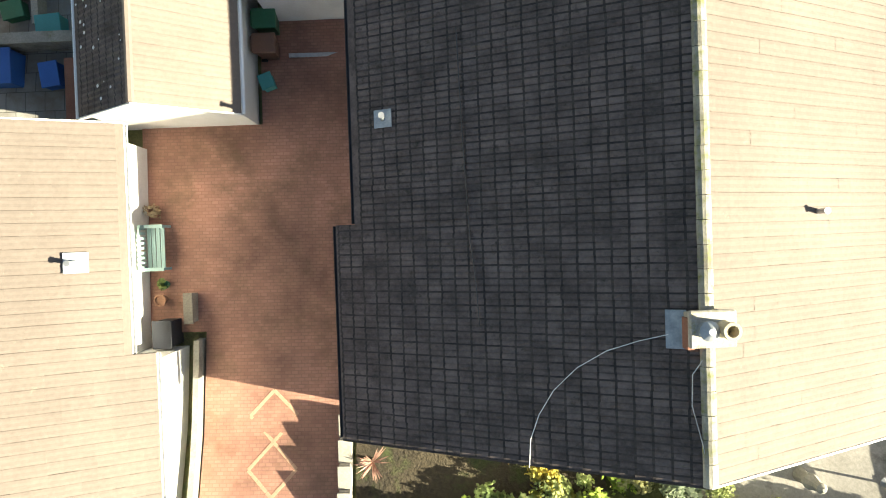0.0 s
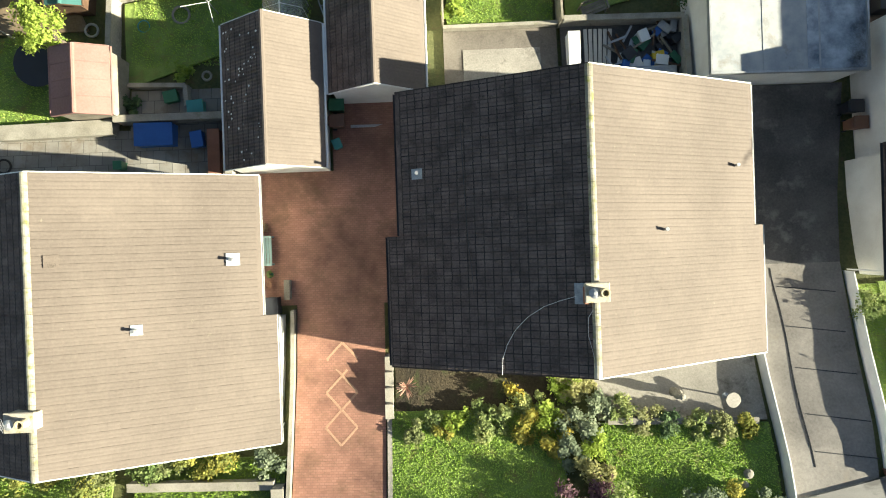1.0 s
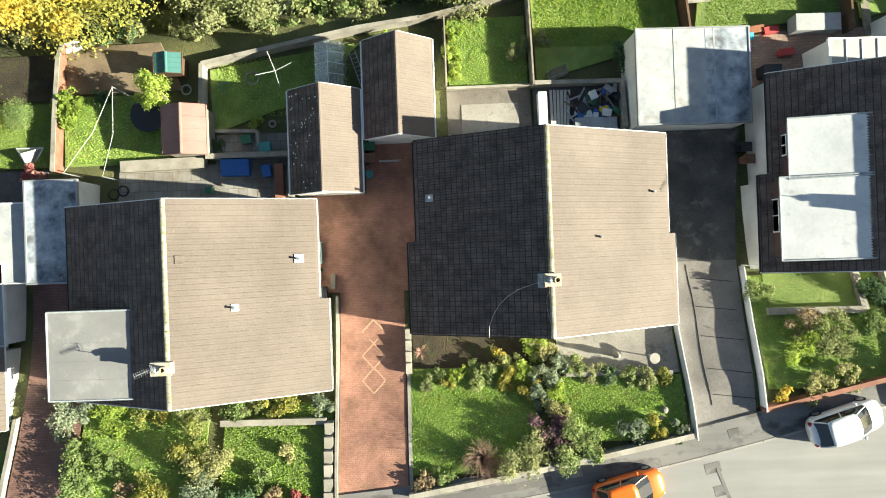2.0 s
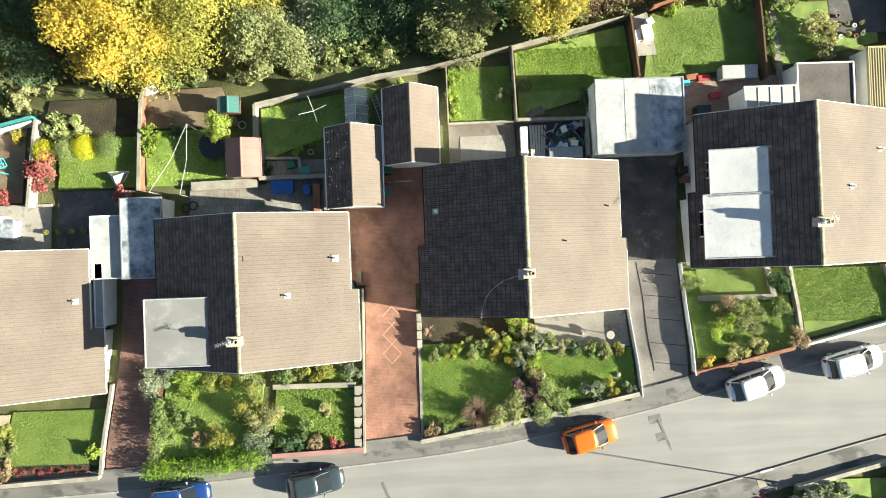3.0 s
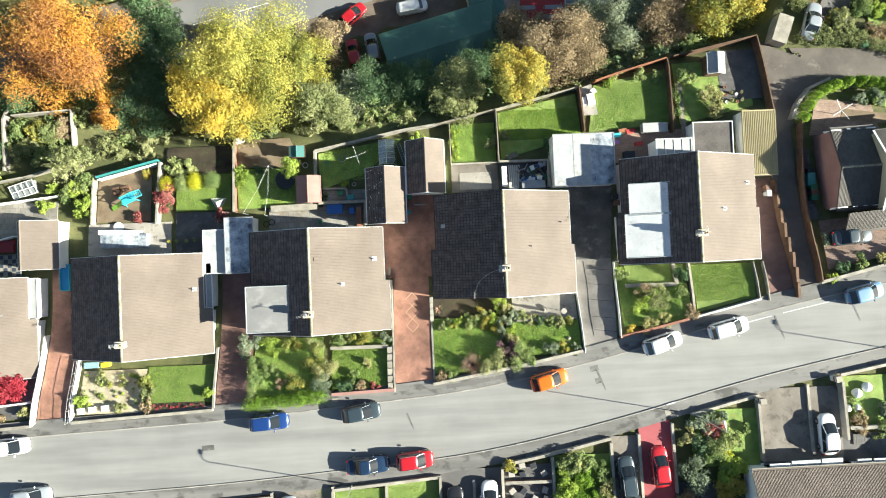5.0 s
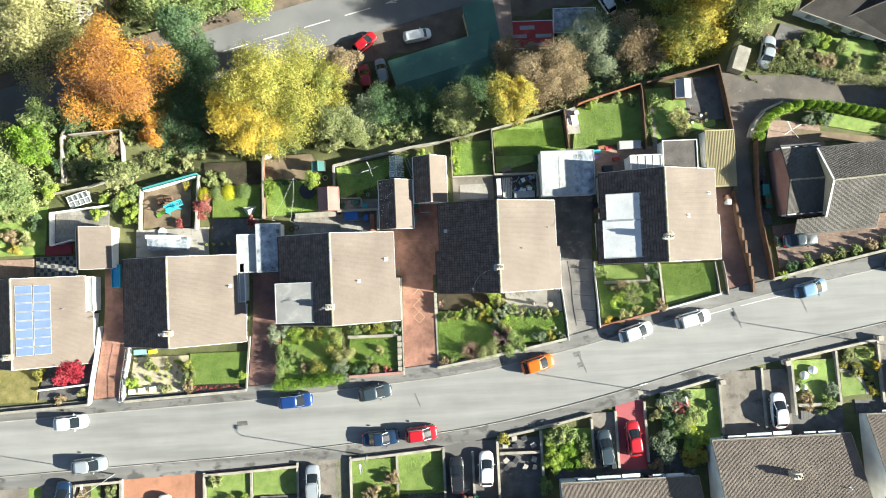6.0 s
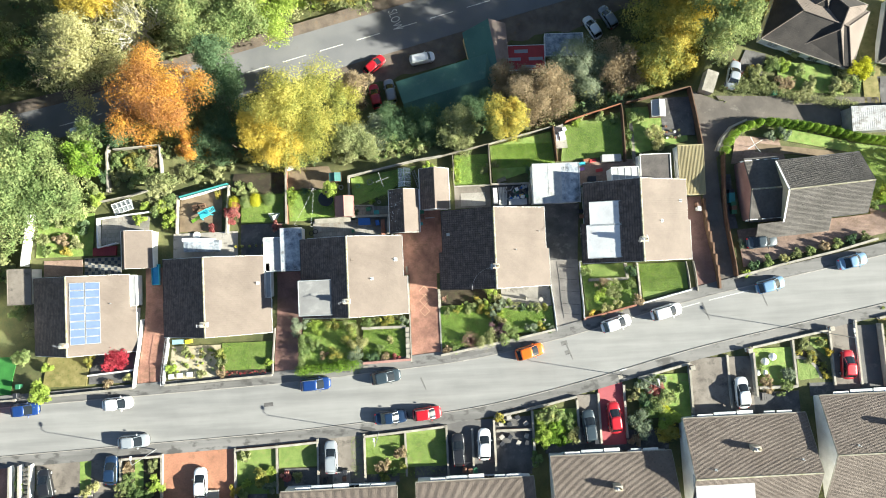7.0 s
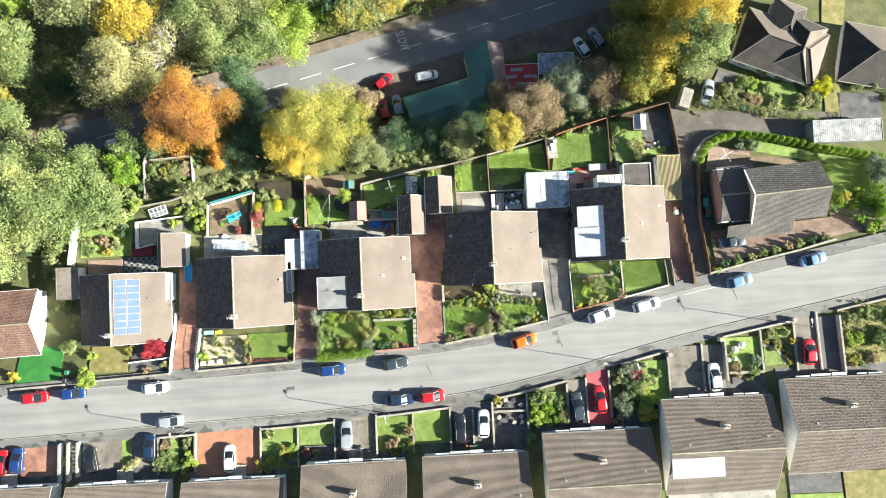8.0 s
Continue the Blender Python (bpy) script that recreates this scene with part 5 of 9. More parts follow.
# ---- bungalow at the lane's corner ----
def cross_house(x, y, turn, pad, w, half, eave, ridge, label, tiles, walls=RENDER_WHITE, trim=PAINT_WHITE, hip=0.0, weathered=None, dark_ends=(-1,)):
    """A house whose ridge runs along its own x, with gable walls at the ends. weathered: tiles with shade put into
    their colour, for hipped faces.
    """
    h = thing("house", label, "house", x, y, pad, turn)
    k = 0.3
    b = Build()
    ring_wall(b, [(-w + k, -half + k), (w - k, -half + k), (w - k, half - k), (-w + k, half - k)], 0.28, -2.5, eave - 0.1)
    sl = math.hypot(half, ridge - eave)
    if hip:
        for s in (1, -1):
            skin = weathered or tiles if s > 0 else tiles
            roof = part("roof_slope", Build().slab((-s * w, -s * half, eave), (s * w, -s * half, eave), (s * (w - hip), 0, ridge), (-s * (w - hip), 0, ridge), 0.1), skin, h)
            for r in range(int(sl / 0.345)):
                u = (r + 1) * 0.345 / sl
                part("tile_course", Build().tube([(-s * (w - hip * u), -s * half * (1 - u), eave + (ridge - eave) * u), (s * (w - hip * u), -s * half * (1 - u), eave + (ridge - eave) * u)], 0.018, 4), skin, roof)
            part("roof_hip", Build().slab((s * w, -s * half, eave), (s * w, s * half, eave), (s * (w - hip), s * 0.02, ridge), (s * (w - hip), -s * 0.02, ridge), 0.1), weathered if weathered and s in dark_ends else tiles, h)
            for q in (-1, 1):
                part("hip_cap", Build().tube([(s * w, q * half, eave + 0.02), (s * (w - hip), 0, ridge + 0.02)], 0.09, 8), tiles, h)
            part("gutter", Build().tube([(s * (w + 0.05), -half, eave - 0.05), (s * (w + 0.05), half, eave - 0.05)], 0.06, 8), trim, h)
    else:
        for x0, x1 in ((-w + k, -w + k + 0.28), (w - k - 0.28, w - k)):
            pts = [(-half + k, eave - 0.1), (half - k, eave - 0.1), (0, ridge - 0.14)]
            b.add([(x0, p, z) for p, z in pts] + [(x1, p, z) for p, z in pts], [(2, 1, 0), (3, 4, 5), (1, 4, 3, 0), (2, 5, 4, 1), (0, 3, 5, 2)])
        for s in (1, -1):
            roof = part("roof_slope", Build().slab((-s * w, -s * half, eave), (s * w, -s * half, eave), (s * w, 0, ridge), (-s * w, 0, ridge), 0.1), tiles, h)
            a, f, _ = tile_field((-s * w, -s * half, eave), (s, 0, 0), (0, s * half, ridge - eave), 2 * w, sl, shape=TILE_FAR)
            joined("tile_field", a, f, tiles, roof, shape=TILE_FAR)
        for xx in (-w, w):
            for s in (-1, 1):
                x0, x1 = (xx - 0.04, xx) if xx < 0 else (xx, xx + 0.04)
                bb = Build().add([(x0, s * half, eave - 0.13), (x0, 0, ridge - 0.13), (x0, 0, ridge + 0.05), (x0, s * half, eave + 0.05), (x1, s * half, eave - 0.13), (x1, 0, ridge - 0.13), (x1, 0, ridge + 0.05), (x1, s * half, eave + 0.05)],
                                 [(0, 1, 2, 3), (7, 6, 5, 4), (3, 2, 6, 7), (0, 4, 5, 1), (0, 3, 7, 4), (1, 5, 6, 2)])
                part("bargeboard", bb, trim, h)
    part("wall", b, walls, h)
    part("ridge_cap", Build().tube([(-w + hip, 0, ridge + 0.02), (w - hip, 0, ridge + 0.02)], 0.12, 8), tiles if hip else RIDGE, h)
    for s in (-1, 1):
        part("gutter", Build().tube([(-w, s * (half + 0.05), eave - 0.05), (w, s * (half + 0.05), eave - 0.05)], 0.06, 8), trim, h)
        for q in (-0.65, -0.2, 0.25, 0.7):
            window_unit(h, q * w, s * (half - k), 0.7, 1.7, 1.25, 90 * s)
    return h


H5 = cross_house(51.4, 6.6, 4.0, 2.8, 6.0, 4.3, 2.9, 5.2, "detached bungalow with a weathered grey tiled roof", TILE_SLATE, RENDER_CREAM, GUTTER)
for _s in (-1, 1):
    part("verge_trim", Build().slab(*[(-6.2, _s * 4.3, 2.97), (-5.99, _s * 4.3, 2.97), (-5.99, 0, 5.27), (-6.2, 0, 5.27)][::-_s], 0.05), PAINT_WHITE, H5, "broad white verge trim")
cross_house(43.7, 6.7, 2.0, 2.8, 2.4, 4.5, 1.7, 3.1, "lower side wing of a grey-roofed bungalow", TILE_SLATE, METAL_PINK, GUTTER)
_pr = part("porch_roof", Build().slab((-9.8, -6.3, 1.85), (0.8, -6.3, 1.85), (0.8, -4.25, 2.93), (-9.8, -4.25, 2.93), 0.08), TILE_SLATE, H5, "tiled lean-to porch roof")
_a, _f, _ = tile_field((-9.8, -6.3, 1.87), (1, 0, 0), (0, 2.05, 1.08), 10.6, math.hypot(2.05, 1.08), shape=TILE_FAR)
joined("tile_field", _a, _f, TILE_SLATE, _pr, shape=TILE_FAR)
for _x in (-9.4, -4.2, 0.5):
    part("porch_post", Build().box(_x - 0.06, _x + 0.06, -6.1, -5.98, -0.2, 1.9), PAINT_WHITE, H5)
cross_house(54.6, 31.0, -21.4, -0.8, 7.1, 4.6, 2.6, 5.0, "hip-roofed bungalow with brown tiles, shaded faces coloured darker", TILE, RENDER_WHITE, COPING, 3.6, weathered=TILE_SHADED_FACE)
cross_house(55.6, 35.0, 68.6, -0.8, 3.6, 2.7, 2.5, 4.6, "hip-roofed rear wing with brown tiles", TILE, RENDER_WHITE, COPING, 2.6, weathered=TILE_SHADED_FACE)
cross_house(57.15, 30.8, 245.0, -0.8, 5.0, 3.7, 2.62, 5.25, "hip-roofed front wing with dark speckled tiles", TILE, RENDER_WHITE, COPING, 3.3, weathered=TILE_SHADED_FACE, dark_ends=(-1, 1))
cross_house(71.0, 28.6, -12.0, -0.6, 6.6, 5.0, 2.6, 5.2, "hip-roofed bungalow with brown tiles, shaded faces coloured darker", TILE, RENDER_WHITE, COPING, 4.6, weathered=TILE_SHADED_FACE)
cross_house(-73.5, -8.6, 2.0, -2.6, 6.5, 5.2, 2.9, 5.6, "house with a red-brown tiled roof and a white gable", TILE_RED)

# ---- houses on the south side ----
for x0, x1, yn, z in ((48.1, 65.5, -22.0, 7.3), (29.3, 46.2, -24.2, 7.1), (11.1, 27.6, -28.4, 6.8), (-7.1, 8.8, -31.0, 6.5), (-25.2, -9.6, -31.4, 6.2), (-43.2, -28.0, -33.2, 5.7), (-60.6, -45.6, -33.1, 5.2), (-79.0, -63.0, -33.0, 4.7)):
    h = cross_house((x0 + x1) / 2, yn - 7.1, 0.0, z - 2.8, (x1 - x0) / 2, 7.1, 2.8, 6.0, "pair of bungalows with a weathered brown tiled roof", TILE_GREY, RENDER_WHITE, COPING)
    chimney(h, 0.0, 3.4, 3.8, 5.7, 0.95, 0.6)
    for q0, q1, d, mat in ((-0.75, -0.5, 0.35, PAINT_WHITE), (-0.48, -0.12, 0.55, LEAD), (-0.1, 0.16, 0.6, PAINT_WHITE), (0.34, 0.52, 0.4, LEAD), (0.55, 0.8, 0.35, PAINT_WHITE)):
        part("window_canopy", Build().box(q0 * (x1 - x0) / 2, q1 * (x1 - x0) / 2, 6.8, 7.1 + d, 2.4, 2.5, 0.02), mat, h)
    part("doorstep", Build().box(-1.2, 1.2, 6.8, 8.6, 0.0, 0.18, 0.02), CONCRETE, h)
    if 29 < x0 < 30:
        part("dormer", Build().box(-8.2, -0.8, -3.6, 0.2, 4.4, 5.5), FELT_STAINED, h, "flat-roofed rear dormer")
        part("dormer_roof", Build().box(-8.4, -0.6, -3.8, 0.1, 5.5, 5.62, 0.02), FELT_PALE, h, "white stained dormer roof")
    roof_vent(h, -5.6, 1.0, 5.55, 0.0, plate=0.3)
    roof_vent(h, 6.2, 1.6, 5.25, 0.0, plate=0.3)

# ---- green-roofed building by the main road ----
CLAY_SHEET = surface("faded_brown_sheet", (0.2, 0.15, 0.125), (0.3, 0.235, 0.2), 0.5, 8.0, 0.85, 0.2)
GB = thing("workshop", "workshop with a green ribbed metal roof", "workshop", 0.6, 26.6, -15.2, 15.5)
_e, _r = 4.3, 5.9
_w = Build()
ring_wall(_w, [(-7.6, -4.0), (7.6, -4.0), (7.6, 4.0), (-7.6, 4.0)], 0.25, -1.0, _e - 0.1)
part("wall", _w, RENDER_CREAM, GB)
_ros = {-1: part("roof_slope", Build().slab((-7.9, -4.3, _e), (8.0, -4.3, _e), (6.2, 0, _r), (-7.9, 0, _r), 0.1), METAL_GREEN, GB),
        1: part("roof_slope", Build().slab((8.0, 4.3, _e), (-7.9, 4.3, _e), (-7.9, 0, _r), (6.2, 0, _r), 0.1), METAL_GREEN, GB)}
part("roof_hip", Build().slab((8.0, -4.3, _e), (8.0, 4.3, _e), (6.2, 0.05, _r), (6.2, -0.05, _r), 0.1), METAL_GREEN, GB)
for i in range(52):
    x = -7.7 + i * 0.3
    t = max(0.0, (x - 6.2) / 1.8)
    for s in (-1, 1):
        y1 = s * 4.3 * t
        b = Build().slab(*[(x - 0.035, s * 4.28, _e + 0.05), (x + 0.035, s * 4.28, _e + 0.05), (x + 0.035, y1, _e + (_r - _e) * (1 - t) + 0.05), (x - 0.035, y1, _e + (_r - _e) * (1 - t) + 0.05)][::s * -1 or 1], 0.05)
        part("roof_rib", b, METAL_GREEN, _ros[s])
annexe = thing("annexe", "annexe with a green ribbed roof and a brown lean-to side", "annexe", 7.6, 34.5, -15.2)
_w = Build()
ring_wall(_w, [(-3.2, -1.6), (2.9, -1.2), (2.7, 3.6), (0.0, 3.7), (-4.0, 2.2)], 0.2, -0.6, 3.0)
part("wall", _w, RENDER_CREAM, annexe)
part("roof", Build().slab((-4.3, 2.4, 3.2), (-3.4, -2.4, 3.2), (1.3, -4.4, 4.7), (0.0, 4.1, 4.7), 0.1), METAL_GREEN, annexe)
part("lean_to_roof", Build().slab((3.4, -2.0, 3.0), (3.1, 3.9, 3.0), (0.0, 4.1, 4.7), (1.3, -4.4, 4.7), 0.1), CLAY_SHEET, annexe, "faded brown lean-to roof")
flat_building("canopy", "flat canopy roof painted red with white patches", 9.3, 17.3, 30.5, 34.8, -15.4, -12.9, BRICK_RED, RED_PAINT, "canopy")
flat_building("store", "low store with pale sheet roof", 17.5, 24.2, 33.0, 36.9, -15.2, -13.6, CONCRETE, FELT_STAINED, "store")
_o = bpy.data.objects["canopy"]
for i in range(5):
    part("white_patch", Build().box(-3.6 + i * 1.2, -1.4 + i * 1.25, -1.8 + (i % 3) * 1.3, -1.3 + (i % 3) * 1.35, 2.5, 2.512), FELT_PALE, _o, "worn white paint patch")


# ---- drives, lawns and paths ----
rect("driveway", -6.95, -2.95, -15.2, -3.2, BLOCK_RED, "red block paved driveway sloping down from the street", "driveway", h=0.05)
rect("driveway_yard", -8.75, -2.0, -3.2, 2.95, BLOCK_RED, "red block paved yard with moss stains", "driveway", h=0.05)
rect("driveway_end", -5.1, -2.0, 2.95, 6.1, BLOCK_RED, "red block paved end of a driveway", "driveway", h=0.05)
rect("driveway", -26.3, -22.6, -16.6, -2.0, BLOCK_DARK, "dark red paved driveway", "driveway", h=0.05)
rect("driveway", -45.6, -42.0, -17.3, -0.6, BLOCK_RED, "red paved driveway", "driveway", h=0.05)
patch("driveway", (13.5, -11.6), (17.0, -10.6), (17.6, -2.0), (13.2, -2.0), DRIVE_DARK, "cracked stained concrete driveway", "driveway", h=0.05)
patch("driveway_yard", (13.2, -2.0), (17.6, -2.0), (18.4, 6.2), (13.0, 6.2), CONCRETE_DARK, "dark concrete yard", "driveway", h=0.05)
patch("lane", (36.4, -6.6), (39.5, -6.0), (38.9, 12.0), (36.6, 12.0), LANE, "narrow dark asphalt lane", "lane", h=0.05)
patch("lane_turn", (36.6, 12.0), (38.9, 12.0), (46.0, 18.0), (36.4, 22.5), LANE, "widened asphalt turning place", "lane", h=0.06)
patch("lane_end", (42.0, 16.5), (64.0, 15.8), (63.5, 20.0), (40.0, 21.5), LANE, "worn lane between hedges", "lane", h=0.05)
patch("driveway", (40.2, -4.2), (59.5, -0.4), (59.5, 2.6), (40.6, 1.2), BLOCK_PINK, "pinkish paved drive in front of a bungalow", "driveway", h=0.05)
patch("driveway_end", (59.5, -0.4), (67.5, 1.0), (66.0, 3.5), (59.5, 4.0), BLOCK_PINK, "pinkish paved drive", "driveway", h=0.05)
rect("driveway", 33.6, 36.2, -7.0, 6.4, BLOCK_DARK, "dark red paved side drive", "driveway", h=0.05)
rect("front_lawn", -2.7, 4.6, -13.6, -7.9, LAWN, "lush green front lawn", "lawn", h=0.08)
rect("front_lawn", 6.3, 13.1, -12.0, -8.5, LAWN, "green front lawn with long grass", "lawn", h=0.08)
rect("flower_bed", -2.5, 4.4, -7.9, -5.4, SOIL, "dark soil bed below a bungalow wall", "flower bed", h=0.05)
patch("patio", (6.2, -8.4), (13.1, -8.4), (13.1, -5.4), (6.2, -5.4), CONCRETE, "stained concrete patio below a window", "patio", h=0.05)
rect("front_lawn", 17.9, 25.2, -9.4, -3.0, LAWN, "front lawn round shrubs", "lawn", h=0.08)
patch("front_lawn", (25.8, -8.2), (32.1, -6.7), (32.4, -3.1), (25.9, -3.1), LAWN_BRIGHT, "bright small mown front lawn behind a wall", "lawn", h=0.08)
rect("front_lawn", -22.4, -14.8, -15.2, -9.4, LAWN, "front garden lawn among shrubs", "lawn", h=0.06)
rect("front_lawn", -13.8, -7.3, -14.8, -9.6, LAWN_BRIGHT, "terraced front lawn", "lawn", h=0.06)
rect("front_garden", -41.2, -34.2, -16.4, -12.0, GRAVEL, "pale gravel front garden", "gravel garden", h=0.06)
rect("front_lawn", -34.0, -26.8, -15.6, -11.8, LAWN_BRIGHT, "small small mown front lawn behind a wall", "lawn", h=0.06)
rect("front_lawn", -59.0, -52.8, -16.8, -12.8, LAWN_DRY, "dry yellowed front lawn", "lawn", h=0.06)
rect("front_garden", -52.5, -46.2, -16.6, -12.6, CONCRETE_DARK, "paved front garden", "front garden", h=0.06)
rect("front_lawn", -70.5, -63.5, -18.0, -12.5, TURF, "flat bright green turf", "lawn", h=0.06)
rect("back_lawn", 0.4, 5.4, 9.6, 14.3, LAWN, "enclosed back lawn in shade", "lawn", h=0.06)
patch("back_lawn", (6.0, 9.8), (15.3, 12.3), (15.0, 17.3), (5.9, 15.4), LAWN, "sloping back lawn", "lawn", h=0.06)
patch("back_lawn", (16.2, 12.6), (25.4, 13.1), (25.9, 19.8), (17.2, 18.2), LAWN_BRIGHT, "mown back lawn", "lawn", h=0.06)
patch("back_garden", (26.6, 13.0), (35.0, 14.8), (35.2, 20.5), (26.4, 20.3), LAWN, "overgrown back garden", "lawn", h=0.05)
patch("back_lawn", (-14.8, 7.2), (-9.6, 9.0), (-5.2, 13.0), (-15.1, 11.5), LAWN, "shaded back lawn", "lawn", h=0.06)
patch("back_lawn", (-24.3, 5.4), (-17.4, 5.4), (-18.0, 10.0), (-24.6, 10.0), LAWN, "back lawn with a washing line", "lawn", h=0.06)
rect("back_lawn", -31.5, -25.2, 5.4, 9.6, LAWN_BRIGHT, "small back lawn with clipped shrubs", "lawn", h=0.06)
patch("back_yard", (-24.6, 10.2), (-16.8, 10.2), (-18.5, 13.6), (-25.2, 13.6), MUD, "bare brown back yard", "yard", h=0.05)
rect("back_yard", -40.6, -34.4, 4.5, 10.6, MUD, "play yard of bare earth", "yard", h=0.05)
rect("patio", 0.2, 5.5, 6.2, 9.4, DRIVE_WORN, "brown-stained concrete base", "patio", h=0.08)
rect("store_yard", 5.7, 11.2, 6.1, 9.4, CONCRETE_DARK, "cluttered store yard", "yard", h=0.05)
rect("patio", -20.8, -9.8, 2.7, 5.2, SLABS, "grey slab patio", "patio", h=0.06)
rect("patio", -14.6, -9.6, 5.2, 7.1, SLABS, "grey slab patio", "patio", h=0.05)
rect("patio", -31.5, -25.4, 0.7, 5.2, CONCRETE_DARK, "dark paved back patio", "patio", h=0.05)
rect("patio", -41.5, -32.0, 0.7, 4.3, CONCRETE, "concrete back patio", "patio", h=0.05)
rect("patio", 18.4, 27.0, 8.8, 12.4, BLOCK_PINK, "paved back patio", "patio", h=0.05)
patch("side_lawn", (57.6, 4.4), (66.0, 0.6), (69.0, 11.5), (58.2, 13.4), LAWN_BRIGHT, "bright side lawn", "lawn", h=0.05)
patch("back_garden", (41.0, 11.0), (49.0, 11.2), (48.2, 14.4), (42.0, 15.2), BLOCK_PINK, "paved terrace behind a bungalow", "patio", h=0.05)
patch("sand_path", (44.6, 12.6), (56.4, 11.3), (56.0, 12.2), (45.0, 13.9), MUD, "trodden sandy strip across a terrace", "path", h=0.075)
patch("back_lawn", (48.6, 14.2), (58.2, 12.0), (58.2, 13.6), (48.4, 16.2), LAWN, "shaded lawn below a conifer hedge", "lawn", h=0.06)
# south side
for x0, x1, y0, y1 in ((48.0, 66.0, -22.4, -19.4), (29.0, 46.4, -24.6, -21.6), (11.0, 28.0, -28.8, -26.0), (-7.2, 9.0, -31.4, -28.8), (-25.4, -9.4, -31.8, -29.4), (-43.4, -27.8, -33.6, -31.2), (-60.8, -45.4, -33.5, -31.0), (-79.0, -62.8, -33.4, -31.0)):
    rect("front_path", x0, x1, y0, y1, CONCRETE_DARK, "dark grey concrete path below windows", "path", h=0.03)
rect("front_lawn", -31.9, -26.5, -32.6, -26.6, LAWN_BRIGHT, "small mown front lawn behind a wall", "lawn", h=0.06)
rect("front_lawn", -26.1, -20.7, -29.2, -26.0, LAWN_BRIGHT, "small mown front lawn behind a wall", "lawn", h=0.06)
rect("front_lawn", -13.9, -8.5, -30.6, -25.5, LAWN_BRIGHT, "small mown front lawn behind a wall", "lawn", h=0.06)
rect("front_lawn", -8.2, -2.6, -29.8, -24.9, LAWN_BRIGHT, "small mown front lawn behind a wall", "lawn", h=0.06)
rect("front_lawn", -53.9, -52.3, -32.3, -26.9, LAWN, "narrow grass strip between two drives", "lawn", h=0.07)
rect("front_garden", -47.8, -42.4, -32.6, -27.0, SOIL, "planted front garden with dark soil", "front garden", h=0.05)
rect("front_lawn", -46.2, -45.0, -31.6, -26.9, LAWN, "narrow mown grass walk between beds", "lawn", h=0.07)
rect("front_garden", 9.4, 15.6, -27.4, -22.8, LAWN, "front garden full of shrubs", "lawn", h=0.06)
rect("front_garden", 24.4, 31.4, -24.5, -18.6, LAWN, "front garden with clipped shrubs", "lawn", h=0.06)
rect("front_lawn", 40.6, 46.0, -20.8, -15.6, LAWN, "front lawn", "lawn", h=0.06)
rect("front_garden", 46.3, 51.2, -20.6, -14.2, SCRUB, "front garden planted round a curved lawn", "front garden", h=0.04)


def arc_bed(name, cx, cy, r0, r1, a0, a1, material, label, category, h):
    """A ring-shaped piece of lawn or path lying on the slope."""
    rs, angles = steps(r0, r1, 0.5), steps(a0, a1, 6.0)
    me = grid_mesh(name, lambda r, a: (cx + r * math.cos(radians(a)), cy + r * math.sin(radians(a)), ground_z(cx + r * math.cos(radians(a)), cy + r * math.sin(radians(a))) + h), rs, angles, material, smooth=False)
    return tagged(new(name, me), label, category, kind="structure")


arc_bed("curved_lawn", 46.5, -20.2, 0.2, 2.9, 5, 88, LAWN_BRIGHT, "quarter-round front lawn", "lawn", 0.09)
arc_bed("curved_path", 46.5, -20.2, 2.95, 3.35, 3, 90, COPING, "curved pale path round a lawn", "path", 0.1)
arc_bed("curved_bed", 46.5, -20.2, 3.4, 4.3, 5, 88, SOIL, "curved planted bed", "flower bed", 0.08)
patch("corner_lawn", (48.6, -15.4), (51.1, -17.4), (51.1, -14.4), (48.8, -14.4), LAWN_BRIGHT, "small corner of front lawn", "lawn", h=0.09)
rect("front_garden", 58.4, 72.0, -20.3, -10.4, LAWN_DRY, "overgrown front garden", "lawn", h=0.06)
rect("driveway", 18.8, 22.2, -27.9, -19.4, PINK_COAT, "pink coated concrete driveway", "driveway", h=0.06)
rect("driveway", -42.2, -32.2, -33.2, -26.4, BLOCK_ORANGE, "orange block paved driveway", "driveway", h=0.06)
rect("driveway", -74.0, -63.6, -32.2, -27.6, BLOCK_RED, "red paved driveway", "driveway", h=0.06)
rect("driveway", -60.0, -48.0, -31.5, -26.8, DRIVE_WORN, "concrete front driveway", "driveway", h=0.06)
rect("driveway", -20.4, -14.2, -31.6, -24.6, DRIVE_WORN, "concrete driveway", "driveway", h=0.06)
rect("driveway", -2.6, 3.9, -31.6, -23.8, ASPHALT_DARK, "dark asphalt driveway", "driveway", h=0.06)
rect("front_garden", 4.1, 9.3, -30.6, -23.6, CONCRETE_DARK, "terraced paved front garden", "front garden", h=0.06)
rect("driveway", 15.8, 18.6, -27.6, -21.0, DRIVE_WORN, "concrete driveway", "driveway", h=0.06)
rect("driveway", 31.7, 40.2, -24.2, -16.6, DRIVE_WORN, "concrete driveway", "driveway", h=0.06)
rect("driveway", 51.4, 54.9, -21.6, -12.8, DRIVE_WORN, "concrete driveway", "driveway", h=0.06)
rect("driveway", 55.1, 58.0, -21.6, -13.0, ASPHALT_DARK, "concrete driveway", "driveway", h=0.06)

